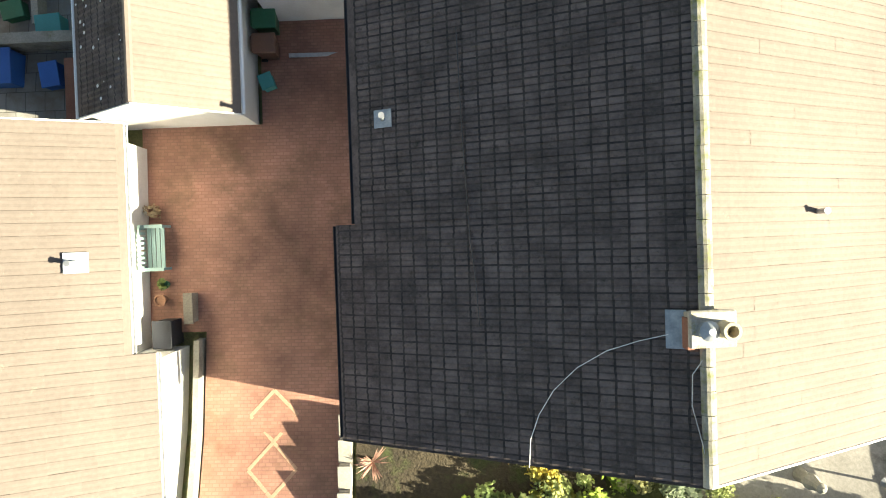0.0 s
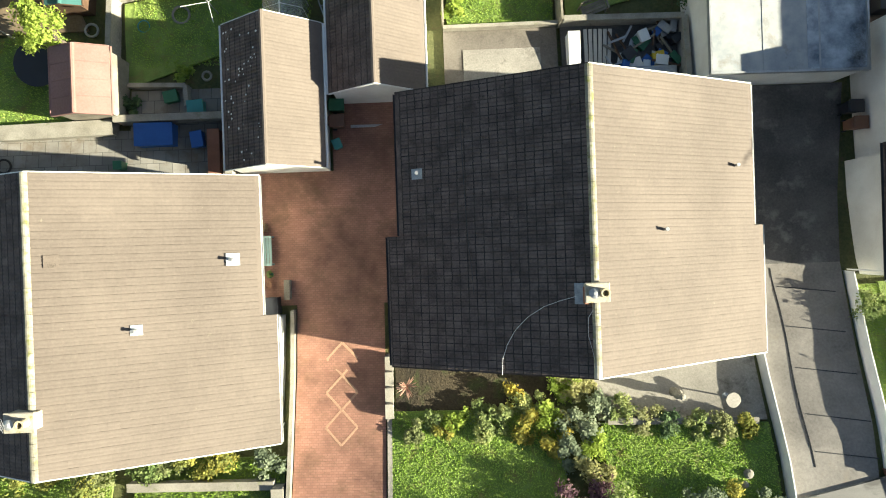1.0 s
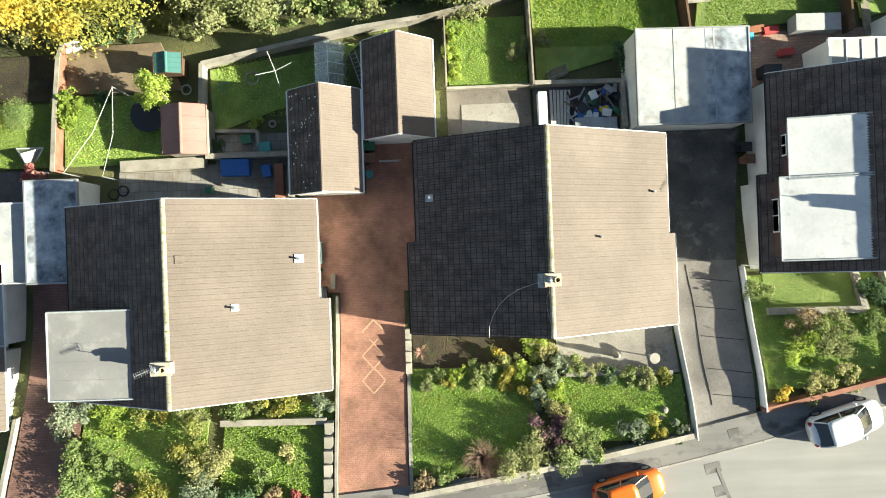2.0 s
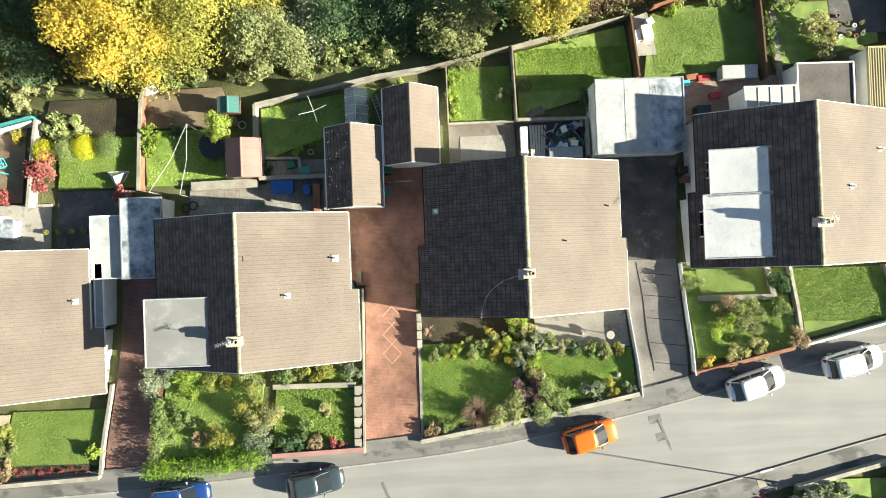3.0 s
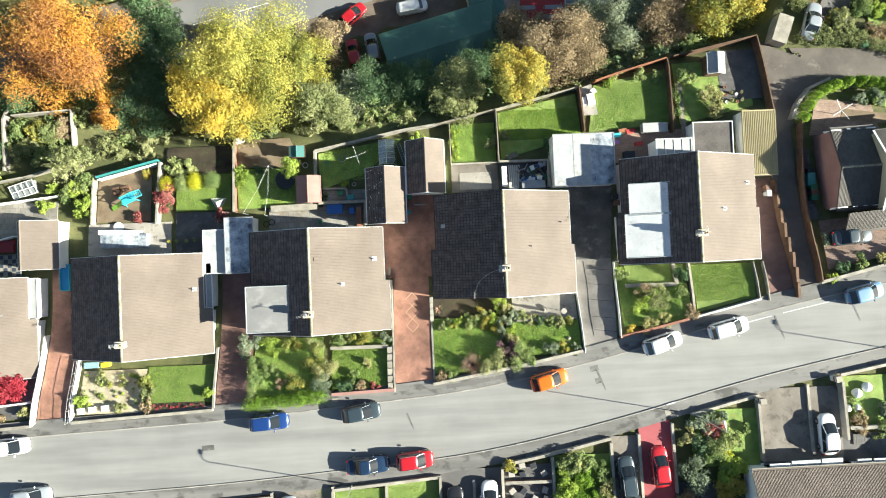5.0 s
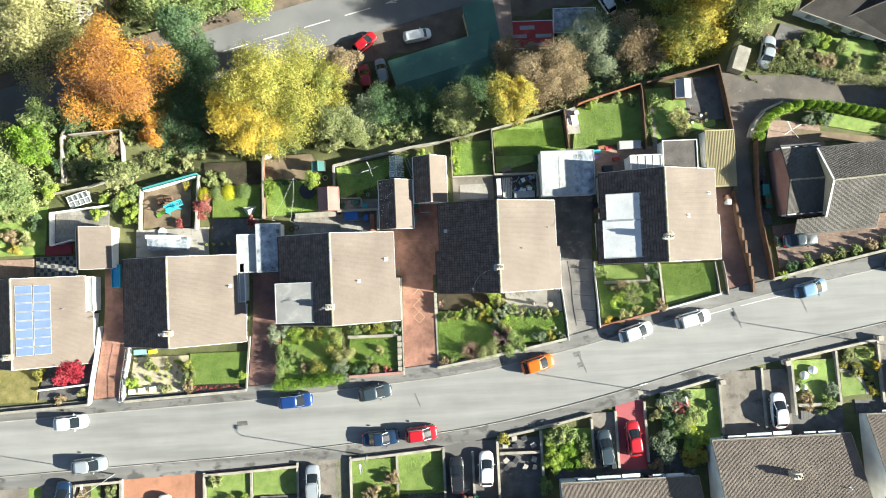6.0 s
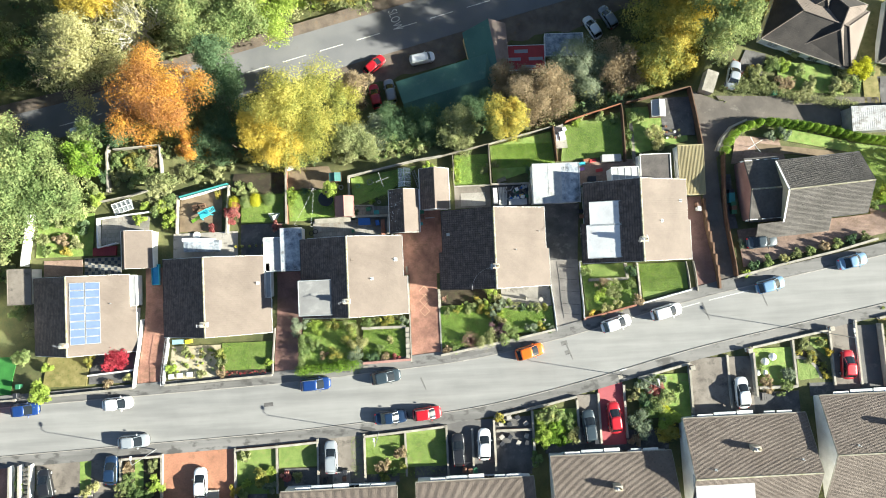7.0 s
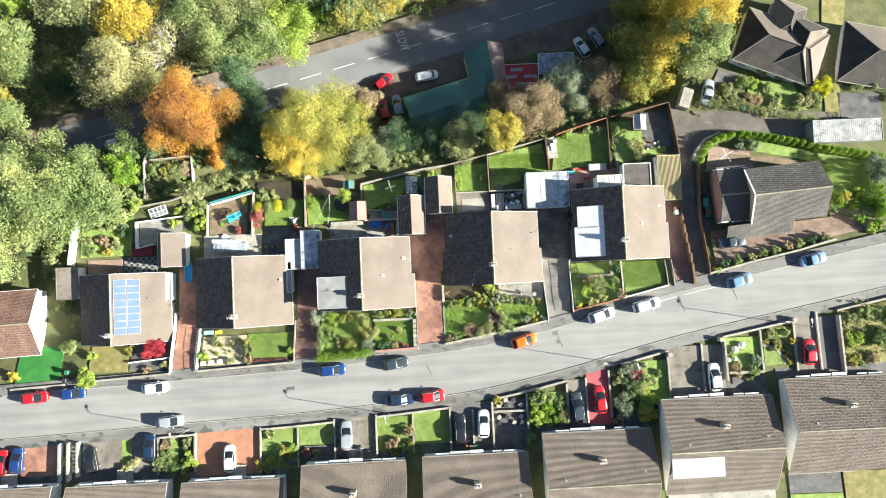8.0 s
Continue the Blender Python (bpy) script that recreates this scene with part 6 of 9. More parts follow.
# ---- cars ----
car(-67.0, -20.0, 3, RED, "red hatchback parked at the kerb")
car(-61.0, -19.6, 3, BLUE, "dark blue hatchback parked at the kerb", 3.9)
car(-48.1, -19.3, 3, WHITE, "white hatchback parked at the kerb")
car(-20.5, -17.8, 3, BLUE, "blue estate car parked at the kerb", 4.2, kind="estate")
car(-10.7, -17.2, 8, TEAL, "slate grey hatchback parked at the kerb", 4.2)
car(-10.2, -22.8, 3, NAVY, "dark navy saloon parked at the kerb", 4.6, kind="saloon")
car(-5.2, -22.5, 5, RED, "red estate car parked at the kerb", 4.0, kind="estate")
car(9.4, -14.6, 14, ORANGE, "orange hatchback parked at the kerb", 4.1)
car(21.6, -11.2, 16, WHITE, "white hatchback parked at the kerb", 4.3)
car(28.7, -9.9, 13, WHITE, "white estate car parked at the kerb", 4.4, kind="estate")
car(43.3, -6.8, 13, PALE_BLUE, "pale blue hatchback parked at the kerb", 4.2)
car(54.9, -4.0, 12, PALE_BLUE, "pale blue saloon parked at the kerb", 4.3, kind="saloon")
car(-46.0, -24.6, 3, SILVER, "silver hatchback parked at the kerb", 4.3)
car(43.2, -0.7, 4, TEAL, "slate blue saloon on a paved drive", 4.6, kind="saloon")
car(-49.2, -28.4, 88, NAVY, "dark blue hatchback on a drive", 4.0)
car(-36.8, -30.6, 90, WHITE, "white hatchback on an orange drive", 4.2)
car(-58.3, -29.9, 100, BLACK, "black and silver hatchback on a drive", 4.2)
car(-69.8, -29.6, 85, BLUE, "blue hatchback on a red drive", 4.0)
car(-72.2, -29.8, 85, RED, "red hatchback on a red drive", 4.0)
car(-18.7, -27.9, 90, SILVER, "silver estate car on a drive", 4.5, kind="estate")
car(-1.1, -27.6, 90, BLACK, "black estate car on a dark drive", 4.5, kind="estate")
car(2.5, -27.0, 88, WHITE, "white hatchback on a dark drive", 4.3)
car(17.1, -25.1, 95, TEAL, "dark grey estate car on a drive", 4.5, kind="estate")
car(20.6, -24.1, 94, RED, "red hatchback on a pink drive", 4.3)
car(38.3, -21.4, 92, WHITE, "white hatchback on a concrete drive", 4.3)
car(53.1, -18.2, 88, RED, "red hatchback on a concrete drive", 4.0)
for x, y, a, c, lb, k in ((-11.9, 33.0, 40, RED, "red hatchback beside the main road", "hatch"), (-3.6, 33.8, 10, WHITE, "white van beside a workshop", "van"), (-11.9, 27.5, 100, RED, "dusty red hatchback beside a workshop", "hatch"), (-9.3, 28.3, 100, SILVER, "silver estate car in a yard", "estate"), (26.0, 37.9, 120, WHITE, "white hatchback in a yard", "hatch"), (28.8, 39.6, 120, SILVER, "silver estate car in a yard", "estate"), (-62.5, 23.7, 15, WHITE, "white car on the shaded main road", "hatch")):
    car(x, y, a, c, lb, 4.4, kind=k, z=ground_z(x, low_y(x)) + 0.24)
car(42.6, 24.4, 75, SILVER, "silver saloon at the end of a lane", 4.5, kind="saloon")

# gardens behind the south houses
rect("patio", 30.0, 46.0, -42.0, -38.4, CONCRETE, "stained concrete rear patio", "patio", h=0.05)
rect("patio", 48.2, 56.0, -39.2, -36.2, CONCRETE_DARK, "dark rear patio", "patio", h=0.05)
rect("back_lawn", 48.2, 56.0, -44.0, -39.3, LAWN, "rear lawn behind a wall", "lawn", h=0.05)
rect("back_lawn", 56.4, 66.0, -44.0, -36.2, LAWN_DRY, "dry rear lawn", "lawn", h=0.05)
rect("back_lawn", 11.0, 28.0, -46.0, -42.8, LAWN, "rear lawn behind a bungalow", "lawn", h=0.05)

# ---- large trees ----
def grove(seed, *trees):
    """Trees that stand together: x, y, radius, height, leaf and label of each."""
    for i, (x, y, r, h, m, lb) in enumerate(trees):
        bare = "bare" in lb
        r *= 1.26
        near = y < 30 and -48 < x < 30
        tree(x, y, r, h, m, lb, seed=seed + i, bark=BARK_PALE if bare else BARK, leaves=int((700 if bare else 2400) + (110 if bare else 720 if near else 430) * r * r), size=0.19 if near else 0.27 if r > 4 else 0.23, twigs=70 if bare else 40 if "branches" in lb else 0)


grove(3,
      (-43.6, 24.8, 5.5, 18.5, F_ORANGE, "large tree with orange autumn leaves"),
      (-22.9, 21.2, 6.0, 19.5, F_YELLOW_GREEN, "large tree with yellow autumn leaves"),
      (-27.4, 18.7, 3.6, 16.5, F_YELLOW, "yellow autumn tree on the bank"),
      (-24.6, 16.4, 2.7, 11.0, F_YELLOW, "leaning tree with yellow autumn leaves"),
      (-38.9, 17.6, 1.9, 9.5, F_ORANGE, "small orange autumn tree on the bank"),
      (-17.4, 22.6, 3.5, 15.0, F_YELLOW_GREEN, "yellowing green tree on the bank"),
      (-14.2, 26.6, 2.5, 11.5, F_BROWN, "pinkish fading tree with showing branches"),
      (-35.2, 25.0, 4.2, 16.5, F_DARK, "dark green evergreen tree on the bank"),
      (-34.6, 18.6, 3.5, 12.5, F_DARK, "dark green evergreen tree on the bank"),
      (-36.4, 31.5, 3.6, 15.0, F_DARK, "dark green evergreen tree on the bank"),
      (-56.8, 33.0, 6.1, 15.5, F_PALE, "pale yellowing tree with showing branches"),
      (-50.2, 39.2, 4.4, 12.5, F_PALE, "bare pale-branched tree by the road"),
      (-69.5, 16.5, 6.6, 12.5, F_MIXED, "large green tree in the woods"),
      (-65.0, 10.5, 5.6, 11.0, F_MIXED, "large green tree in the woods"),
      (-80.0, 39.0, 6.0, 13.0, F_MIXED, "large green tree in the woods"),
      (-79.0, 22.5, 5.6, 11.0, F_MIXED, "green tree in the woods"),
      (-72.2, 21.6, 3.4, 9.0, F_BROWN, "fading tree beside the road"))
grove(15,
      (-75.0, 4.0, 5.6, 9.0, F_MIXED, "green tree in the woods"),
      (-71.5, 34.0, 2.6, 5.0, F_DARK, "low dark green tree by the road"),
      (-53.4, 15.4, 2.5, 6.0, F_HEDGE, "small yellow-green tree behind gardens"),
      (-59.2, 12.8, 4.2, 7.6, F_GREEN, "large green tree behind gardens"),
      (-56.4, 9.8, 3.0, 6.2, F_MIXED, "green tree above a back garden"),
      (-54.6, 19.2, 2.2, 4.2, F_GREEN, "low green tree above the lower road"),
      (-50.8, 19.8, 1.8, 3.4, F_DARK, "low dark tree above the lower road"),
      (-56.0, 43.5, 5.2, 13.0, F_YELLOW, "yellow autumn tree in woods"),
      (-40.0, 39.5, 4.8, 12.0, F_MIXED, "green tree beside the road"),
      (-33.5, 40.5, 4.8, 12.0, F_GREEN, "green tree beside the road"),
      (-28.0, 42.5, 4.2, 11.0, F_LIME, "yellowish green tree by the road"),
      (-36.0, 47.0, 5.4, 13.0, F_OLIVE, "olive green tree in the woods"),
      (-44.0, 46.5, 5.4, 13.0, F_MIXED, "green tree in the woods"),
      (-66.0, 49.0, 6.0, 13.0, F_OLIVE, "olive green tree in the woods"),
      (-22.5, 44.5, 3.4, 8.0, F_LIME, "lime green tree beside the road"),
      (-17.0, 47.0, 4.0, 10.0, F_OLIVE, "olive tree beside the road"))
grove(27,
      (-10.0, 49.5, 3.6, 9.0, F_GOLD, "gold-green tree beside the road"),
      (-3.0, 51.0, 3.6, 9.0, F_LIME, "lime green tree beside the road"),
      (4.0, 53.5, 4.2, 10.0, F_GREEN, "green tree beside the road"),
      (-25.0, 52.0, 5.2, 13.0, F_GREEN, "green tree in the woods"),
      (-52.0, 55.0, 6.0, 13.0, F_GREEN, "green tree in the woods"),
      (13.9, 22.8, 4.6, 9.0, F_BROWN, "brownish fading tree on the bank"),
      (21.0, 27.0, 4.4, 10.5, F_GREY, "grey-green tree on the bank"),
      (27.4, 26.6, 3.6, 9.0, F_BROWN, "pinkish brown fading tree on the bank"),
      (35.2, 33.0, 5.4, 13.0, F_GOLD, "gold-green tree above the yard"),
      (41.2, 38.0, 5.4, 14.0, F_YELLOW, "tall yellow autumn tree in woods"),
      (39.6, 30.6, 4.0, 11.0, F_MIXED, "green tree in the woods"),
      (35.5, 41.0, 4.4, 12.0, F_GOLD, "gold-green tree in the woods"))
grove(39,
      (33.4, 27.4, 3.8, 9.0, F_GOLD, "gold-green tree above the yard"),
      (47.5, 49.5, 5.0, 12.0, F_MIXED, "green tree in the woods"),
      (34.0, 48.0, 5.0, 12.0, F_YELLOW, "yellow autumn tree in woods"),
      (-15.0, 17.0, 3.1, 6.5, F_OLIVE, "olive tree on the bank"),
      (-11.4, 18.4, 2.7, 6.0, F_GREY, "olive shrub tree on the bank"),
      (-8.5, 19.2, 3.4, 7.5, F_DARK, "dark green shrub tree on the bank"),
      (-3.8, 19.4, 3.2, 7.5, F_DARK, "olive tree on the bank"),
      (1.2, 18.6, 3.0, 7.5, F_OLIVE, "dark green tree on the bank"),
      (8.2, 18.6, 3.0, 7.5, F_GOLD, "gold-green tree on the bank"),
      (4.2, 21.4, 3.0, 8.0, F_DARK, "dark green tree on the bank"),
      (10.6, 27.0, 3.2, 8.0, F_BROWN, "brownish tree on the bank"),
      (-41.0, 20.0, 3.2, 6.5, F_GREEN, "small green tree behind gardens"))
tree(-42.8, 11.3, 2.0, 4.8, F_OLIVE, "rounded olive shrub tree by fences", leaves=6500, size=0.19, seed=51, clumps=34)
tree(-17.9, 9.6, 1.25, 2.9, F_LIME, "round lime green garden tree", leaves=4200, size=0.13, seed=77, clumps=26)


# ---- more tree cover ----
def undergrowth(name, seed, spots, material, label, count, size=0.3):
    """Low growth that nobody could count, as one sheet of leaves over many clumps."""
    rng = np.random.default_rng(seed)
    cl = []
    for x, y, r in spots:
        g = ground_z(x, y)
        for _ in range(4):
            cl.append((x + rng.normal(0, r * 0.5), y + rng.normal(0, r * 0.5), g + rng.uniform(0.1, 0.9) * r, r * rng.uniform(0.4, 0.75)))
    ob = new(name, leaf_cloud(name, cl, count, size, material, seed))
    return tagged(ob, label, "undergrowth", kind="stuff")


def in_woods(x, y):
    d = y - road_y(x)
    near_road = abs(y - low_y(x)) < 5.4
    yard = -19.0 < x < 37.0 and low_y(x) - 20.0 < y < low_y(x) and d > 43.0
    bank = d > 34.2 + bank_shift(x) if x > -62.0 else d > 26.0
    return bank and not near_road and not yard and (x < 40 or y > 40)


_rng = np.random.default_rng(11)
_spots = []
while len(_spots) < 620:
    x, y = _rng.uniform(-88, 48), _rng.uniform(2, 70)
    if in_woods(x, y) and not (-80.0 < x < -50.0 and abs(y - low_y(x)) < 7.5):
        _spots.append((x, y, _rng.uniform(0.9, 2.2)))
undergrowth("undergrowth", 21, _spots[:240], F_GREEN, "tangled green undergrowth on the bank", 30000)
undergrowth("undergrowth", 22, _spots[240:450], F_OLIVE, "olive brown undergrowth on the bank", 26000)
undergrowth("undergrowth", 23, _spots[450:], F_DARK, "dark ivy and bramble undergrowth", 20000)
for i in range(46):
    for _ in range(60):
        x, y = _rng.uniform(-86, 46), _rng.uniform(4, 72)
        if in_woods(x, y) and (x < -46 or y > low_y(x) + 6) and not (-77.0 < x < -64.0 and 24.0 < y < 46.0) and not (-77.0 < x < -48.0 and abs(y - low_y(x)) < 9.5):
            break
    m, lb = ((F_GREEN, "green tree in the valley woods"), (F_OLIVE, "olive tree in the valley woods"), (F_GOLD, "gold-green tree in the valley woods"), (F_DARK, "dark tree in the valley woods"), (F_LIME, "lime green tree in the woods"))[i % 5]
    r = _rng.uniform(3.2, 5.2)
    tree(x, y, r, _rng.uniform(8, 12), m, lb, seed=100 + i, leaves=int(1500 + 230 * r * r), size=0.3, group="woodland trees")


# ---- grass blades on the nearer lawns ----
def grass(name, x0, x1, y0, y1, count, material, label, seed, height=0.13, h=0.08):
    rng = np.random.default_rng(seed)
    x, y = rng.uniform(x0, x1, count), rng.uniform(y0, y1, count)
    z = np.array([ground_z(a, b) for a, b in zip(x, y)]) + h
    a = rng.uniform(0, 2 * math.pi, count)
    hh = height * rng.uniform(0.25, 0.8, count)
    lean = rng.uniform(0.3, 1.1, count) * hh
    w = rng.uniform(0.02, 0.045, count)
    p = np.stack([x, y, z], 1)
    s = np.stack([-np.sin(a) * w, np.cos(a) * w, np.zeros(count)], 1)
    tip = p + np.stack([np.cos(a) * lean, np.sin(a) * lean, hh], 1)
    v = np.stack([p - s, p + s, tip], 1).reshape(-1, 3)
    ob = new(name, fast_mesh(name, v, np.arange(count * 3).reshape(-1, 3), 3, material))
    return tagged(ob, label, "grass", kind="stuff")


F_GRASS = foliage("grass_blades", (0.13, 0.2, 0.04), (0.21, 0.3, 0.065), (0.3, 0.37, 0.11))
F_GRASS_B = foliage("bright_grass_blades", (0.09, 0.155, 0.026), (0.155, 0.23, 0.042), (0.23, 0.29, 0.07))
grass("grass", -2.7, 4.6, -13.6, -7.9, 15000, F_GRASS, "long green lawn grass", 1, 0.1)
grass("grass", 6.3, 13.1, -12.0, -8.5, 9000, F_GRASS, "long green lawn grass", 2, 0.1)
grass("grass", 17.9, 25.2, -9.4, -3.0, 8000, F_GRASS_B, "green lawn grass", 3, 0.1)
grass("grass", 25.8, 32.1, -7.0, -3.1, 7000, F_GRASS_B, "mown lawn grass", 4, 0.08)
grass("grass", -22.4, -14.8, -15.2, -9.4, 7000, F_GRASS, "garden lawn grass", 5, 0.09)
grass("grass", -13.8, -7.3, -14.8, -9.6, 7000, F_GRASS_B, "garden lawn grass", 6, 0.12)
grass("grass", -34.0, -26.8, -15.6, -11.8, 4500, F_GRASS_B, "mown lawn grass", 10, 0.08)
grass("grass", -31.5, -25.2, 5.4, 9.6, 4500, F_GRASS_B, "back lawn grass", 11, 0.1)
grass("grass", -24.2, -17.6, 5.5, 9.9, 4500, F_GRASS, "back lawn grass", 12, 0.12)
grass("grass", -14.6, -6.0, 8.2, 12.2, 5000, F_GRASS, "shaded back lawn grass", 13, 0.12)
grass("grass", -16.0, -2.9, -31.0, -25.4, 6000, F_GRASS_B, "front lawn grass", 14, 0.1)
grass("grass", 58.6, 67.5, 4.4, 12.2, 9000, F_GRASS_B, "side lawn grass", 15, 0.14)
grass("grass", 0.4, 5.4, 9.6, 14.3, 5000, F_GRASS, "back lawn grass", 7, 0.1)
grass("grass", 6.2, 15.0, 12.0, 15.6, 8000, F_GRASS_B, "back lawn grass", 8, 0.14)
grass("grass", 17.0, 25.3, 13.0, 18.2, 8000, F_GRASS_B, "mown back lawn grass", 9, 0.08)

_words = {F_GREY: "grey-green garden shrub in leaf", F_LIME: "bright lime green garden shrub", F_GOLD: "golden green garden shrub", F_OLIVE: "olive brown garden shrub", F_GREEN: "leafy green garden shrub", F_PALE: "pale variegated garden shrub", F_BROWN: "brownish fading garden shrub", F_MIXED: "mixed green garden shrub", F_TOPIARY: "bright yellow-green garden conifer", F_ACER: "deep red autumn garden acer", F_RED: "red-leaved garden shrub in autumn", F_DARK: "dark evergreen garden shrub", F_ORANGE: "orange-leaved autumn garden shrub", F_PURPLE: "purple-leaved garden shrub in bloom", F_YELLOW: "small yellow conifer shrub in a garden", F_HEDGE: "clipped fresh green garden shrub"}


def bed(seed, *plants):
    """The shrubs of one garden: x, y, radius, height and leaf of each."""
    for i, (x, y, r, h, m) in enumerate(plants):
        near = -24 < x < 27 and -16 < y < 16
        shrub(x, y, r, h * (0.72 if near else 0.8), m, _words[m], seed=seed + i, size=0.12 if near else 0.19, n=int((700 + 1250 * r * r) if near else (500 + 1000 * r * r)), broad=near, group="garden shrubs")


# ---- walls and fences ----
def stepped_wall(name, x, y0, y1, n, h, thick, material, label):
    """A wall along y whose level lengths step with the slope, each with its own coping slab."""
    top = thing(name, label, "garden wall")
    for i in range(n):
        a, b = y0 + (y1 - y0) * i / n, y0 + (y1 - y0) * (i + 1) / n
        z = max(ground_z(x, a), ground_z(x, b)) + h
        g = min(ground_z(x, a), ground_z(x, b)) - 0.4
        lo, hi = min(a, b), max(a, b)
        part("wall_block", Build().box(x - thick / 2, x + thick / 2, lo, hi, g, z), material, top)
        part("coping_slab", Build().box(x - thick / 2 - 0.04, x + thick / 2 + 0.04, lo + 0.01, hi - 0.01, z, z + 0.06, 0.012), material if material is WOOD_BROWN else COPING, top)
    return top


stepped_wall("garden_wall", -2.75, -8.1, -5.5, 4, 0.42, 0.3, CONCRETE, "stepped concrete block wall with pale copings beside a drive")
wall_run("garden_wall", [(-2.78, -14.5), (-2.78, -8.15)], 0.12, 0.2, CONCRETE, "low concrete edging wall beside a red drive")
wall_run("garden_wall", [(-7.05, -15.3), (-7.1, -3.4)], 0.45, 0.16, COPING, "narrow pale rendered wall along a red drive")
stepped_wall("garden_wall", -7.5, -15.0, -10.6, 6, 0.3, 0.45, CONCRETE, "stepped planter wall with stone slabs")
wall_run("garden_wall", [(-2.9, -14.6), (2.3, -13.75), (7.9, -12.75), (13.2, -11.7)], 0.5, 0.24, CONCRETE, "low concrete front wall below shrubs", coping=COPING)
wall_run("garden_rail", [(13.4, -11.95), (13.3, -5.4)], 0.6, 0.05, PAINT_WHITE, "thin white painted boundary rail", "rail")
wall_run("garden_wall", [(6.5, -8.35), (12.6, -8.35)], 0.35, 0.2, CONCRETE, "low wall between patio and lawn", coping=COPING)
wall_run("garden_wall", [(-13.8, -15.25), (-7.1, -15.0)], 0.5, 0.26, BRICK_RED, "low front wall with pinkish coping", coping=METAL_PINK)
wall_run("garden_wall", [(-14.0, -10.55), (-7.7, -10.55)], 0.4, 0.3, CONCRETE, "retaining wall across a front garden", coping=COPING)
wall_run("garden_wall", [(-26.55, -16.35), (-41.6, -17.1)], 0.55, 0.24, CONCRETE, "low grey front wall of a garden", coping=COPING)
wall_run("garden_wall", [(-26.5, -16.2), (-26.5, -10.0)], 0.4, 0.14, CONCRETE, "pale side wall beside a drive", coping=COPING)
wall_run("garden_wall", [(-41.75, -17.1), (-41.75, -10.5)], 0.55, 0.18, RENDER_WHITE, "white side wall beside a red drive")
wall_run("garden_wall", [(-46.0, -17.3), (-59.4, -18.0)], 0.55, 0.24, CONCRETE, "low grey front wall of a garden", coping=COPING)
wall_run("garden_wall", [(-45.85, -17.2), (-45.85, -8.0)], 0.8, 0.2, RENDER_WHITE, "white side wall beside a red drive")
wall_run("garden_wall", [(-52.6, -15.4), (-46.3, -14.9)], 0.5, 0.2, RENDER_WHITE, "low white retaining wall")
wall_run("garden_wall", [(-71.0, -18.7), (-62.5, -18.3)], 0.4, 0.24, CONCRETE, "low grey front wall of a garden", coping=COPING)
wall_run("garden_wall", [(17.3, -10.45), (24.7, -8.8)], 0.5, 0.26, BRICK_RED, "low brown brick front wall")
wall_run("garden_wall", [(25.3, -8.65), (32.4, -7.0)], 0.55, 0.16, RENDER_WHITE, "white rendered front wall")
wall_run("garden_wall", [(32.4, -7.0), (32.5, -3.0)], 0.4, 0.1, COPING, "white side wall of a lawn")
wall_run("garden_wall", [(25.35, -8.4), (25.75, -2.9)], 0.35, 0.18, CONCRETE, "stone topped wall between lawns", coping=COPING)
wall_run("fence", [(17.35, -10.5), (17.75, -2.4)], 0.6, 0.05, PAINT_WHITE, "thin pale painted fence beside a drive", "fence")
wall_run("garden_wall", [(18.7, -5.1), (24.1, -5.1), (24.1, -2.9)], 0.35, 0.4, COPING, "pale stone planter wall round turf")
rect("turf", 18.9, 23.8, -4.9, -2.9, LAWN_BRIGHT, "small sunk turf terrace of a garden", "lawn", h=0.12)
wall_run("garden_wall", [(33.4, -7.2), (33.5, -3.0)], 0.4, 0.1, COPING, "thin white kerb wall beside a drive")
stepped_wall("garden_wall", 36.35, -7.0, 6.0, 8, 0.7, 0.22, WOOD_BROWN, "stepped brown timber fence along a lane")
wall_run("fence", [(39.7, 12.8), (39.2, 4.0), (38.7, -5.4)], 1.2, 0.12, WOOD_BROWN, "brown timber fence along a lane", "fence")
wall_run("garden_wall", [(38.9, -5.5), (45.5, -4.0), (53.0, -2.5), (59.0, -1.0)], 0.5, 0.26, CONCRETE, "low front wall of a bungalow", coping=COPING)
wall_run("garden_wall", [(38.8, 12.9), (39.6, 14.6), (41.2, 16.4), (43.6, 17.4)], 0.8, 0.3, COPING, "curved pale rendered wall below a hedge")
# back gardens
wall_run("fence", [(-1.4, 14.2), (5.6, 15.7)], 1.0, 0.14, WOOD_GREY, "weathered board fence at the bank", "fence")
wall_run("fence", [(5.6, 15.7), (5.6, 9.4)], 1.1, 0.1, WOOD_GREY, "weathered board fence between lawns", "fence")
wall_run("fence", [(5.6, 15.7), (9.0, 16.5), (15.2, 17.9)], 0.9, 0.12, COPING, "pale concrete panel fence", "fence")
wall_run("fence", [(15.3, 18.0), (15.5, 12.6)], 1.1, 0.14, WOOD_BROWN, "brown board fence between gardens", "fence")
wall_run("fence", [(17.2, 18.5), (20.0, 19.4), (25.6, 20.9)], 1.2, 0.14, WOOD_RED, "red-brown board fence at the bank", "fence")
wall_run("fence", [(25.7, 20.9), (25.4, 12.0)], 1.1, 0.14, WOOD_BROWN, "brown board fence between gardens", "fence")
wall_run("fence", [(26.4, 21.0), (35.9, 22.9), (36.6, 14.0)], 1.3, 0.14, WOOD_BROWN, "dark board fence round a garden", "fence")
wall_run("fence", [(0.2, 14.3), (0.2, 9.6)], 0.8, 0.08, WOOD_GREY, "grey board fence of a garden", "fence")
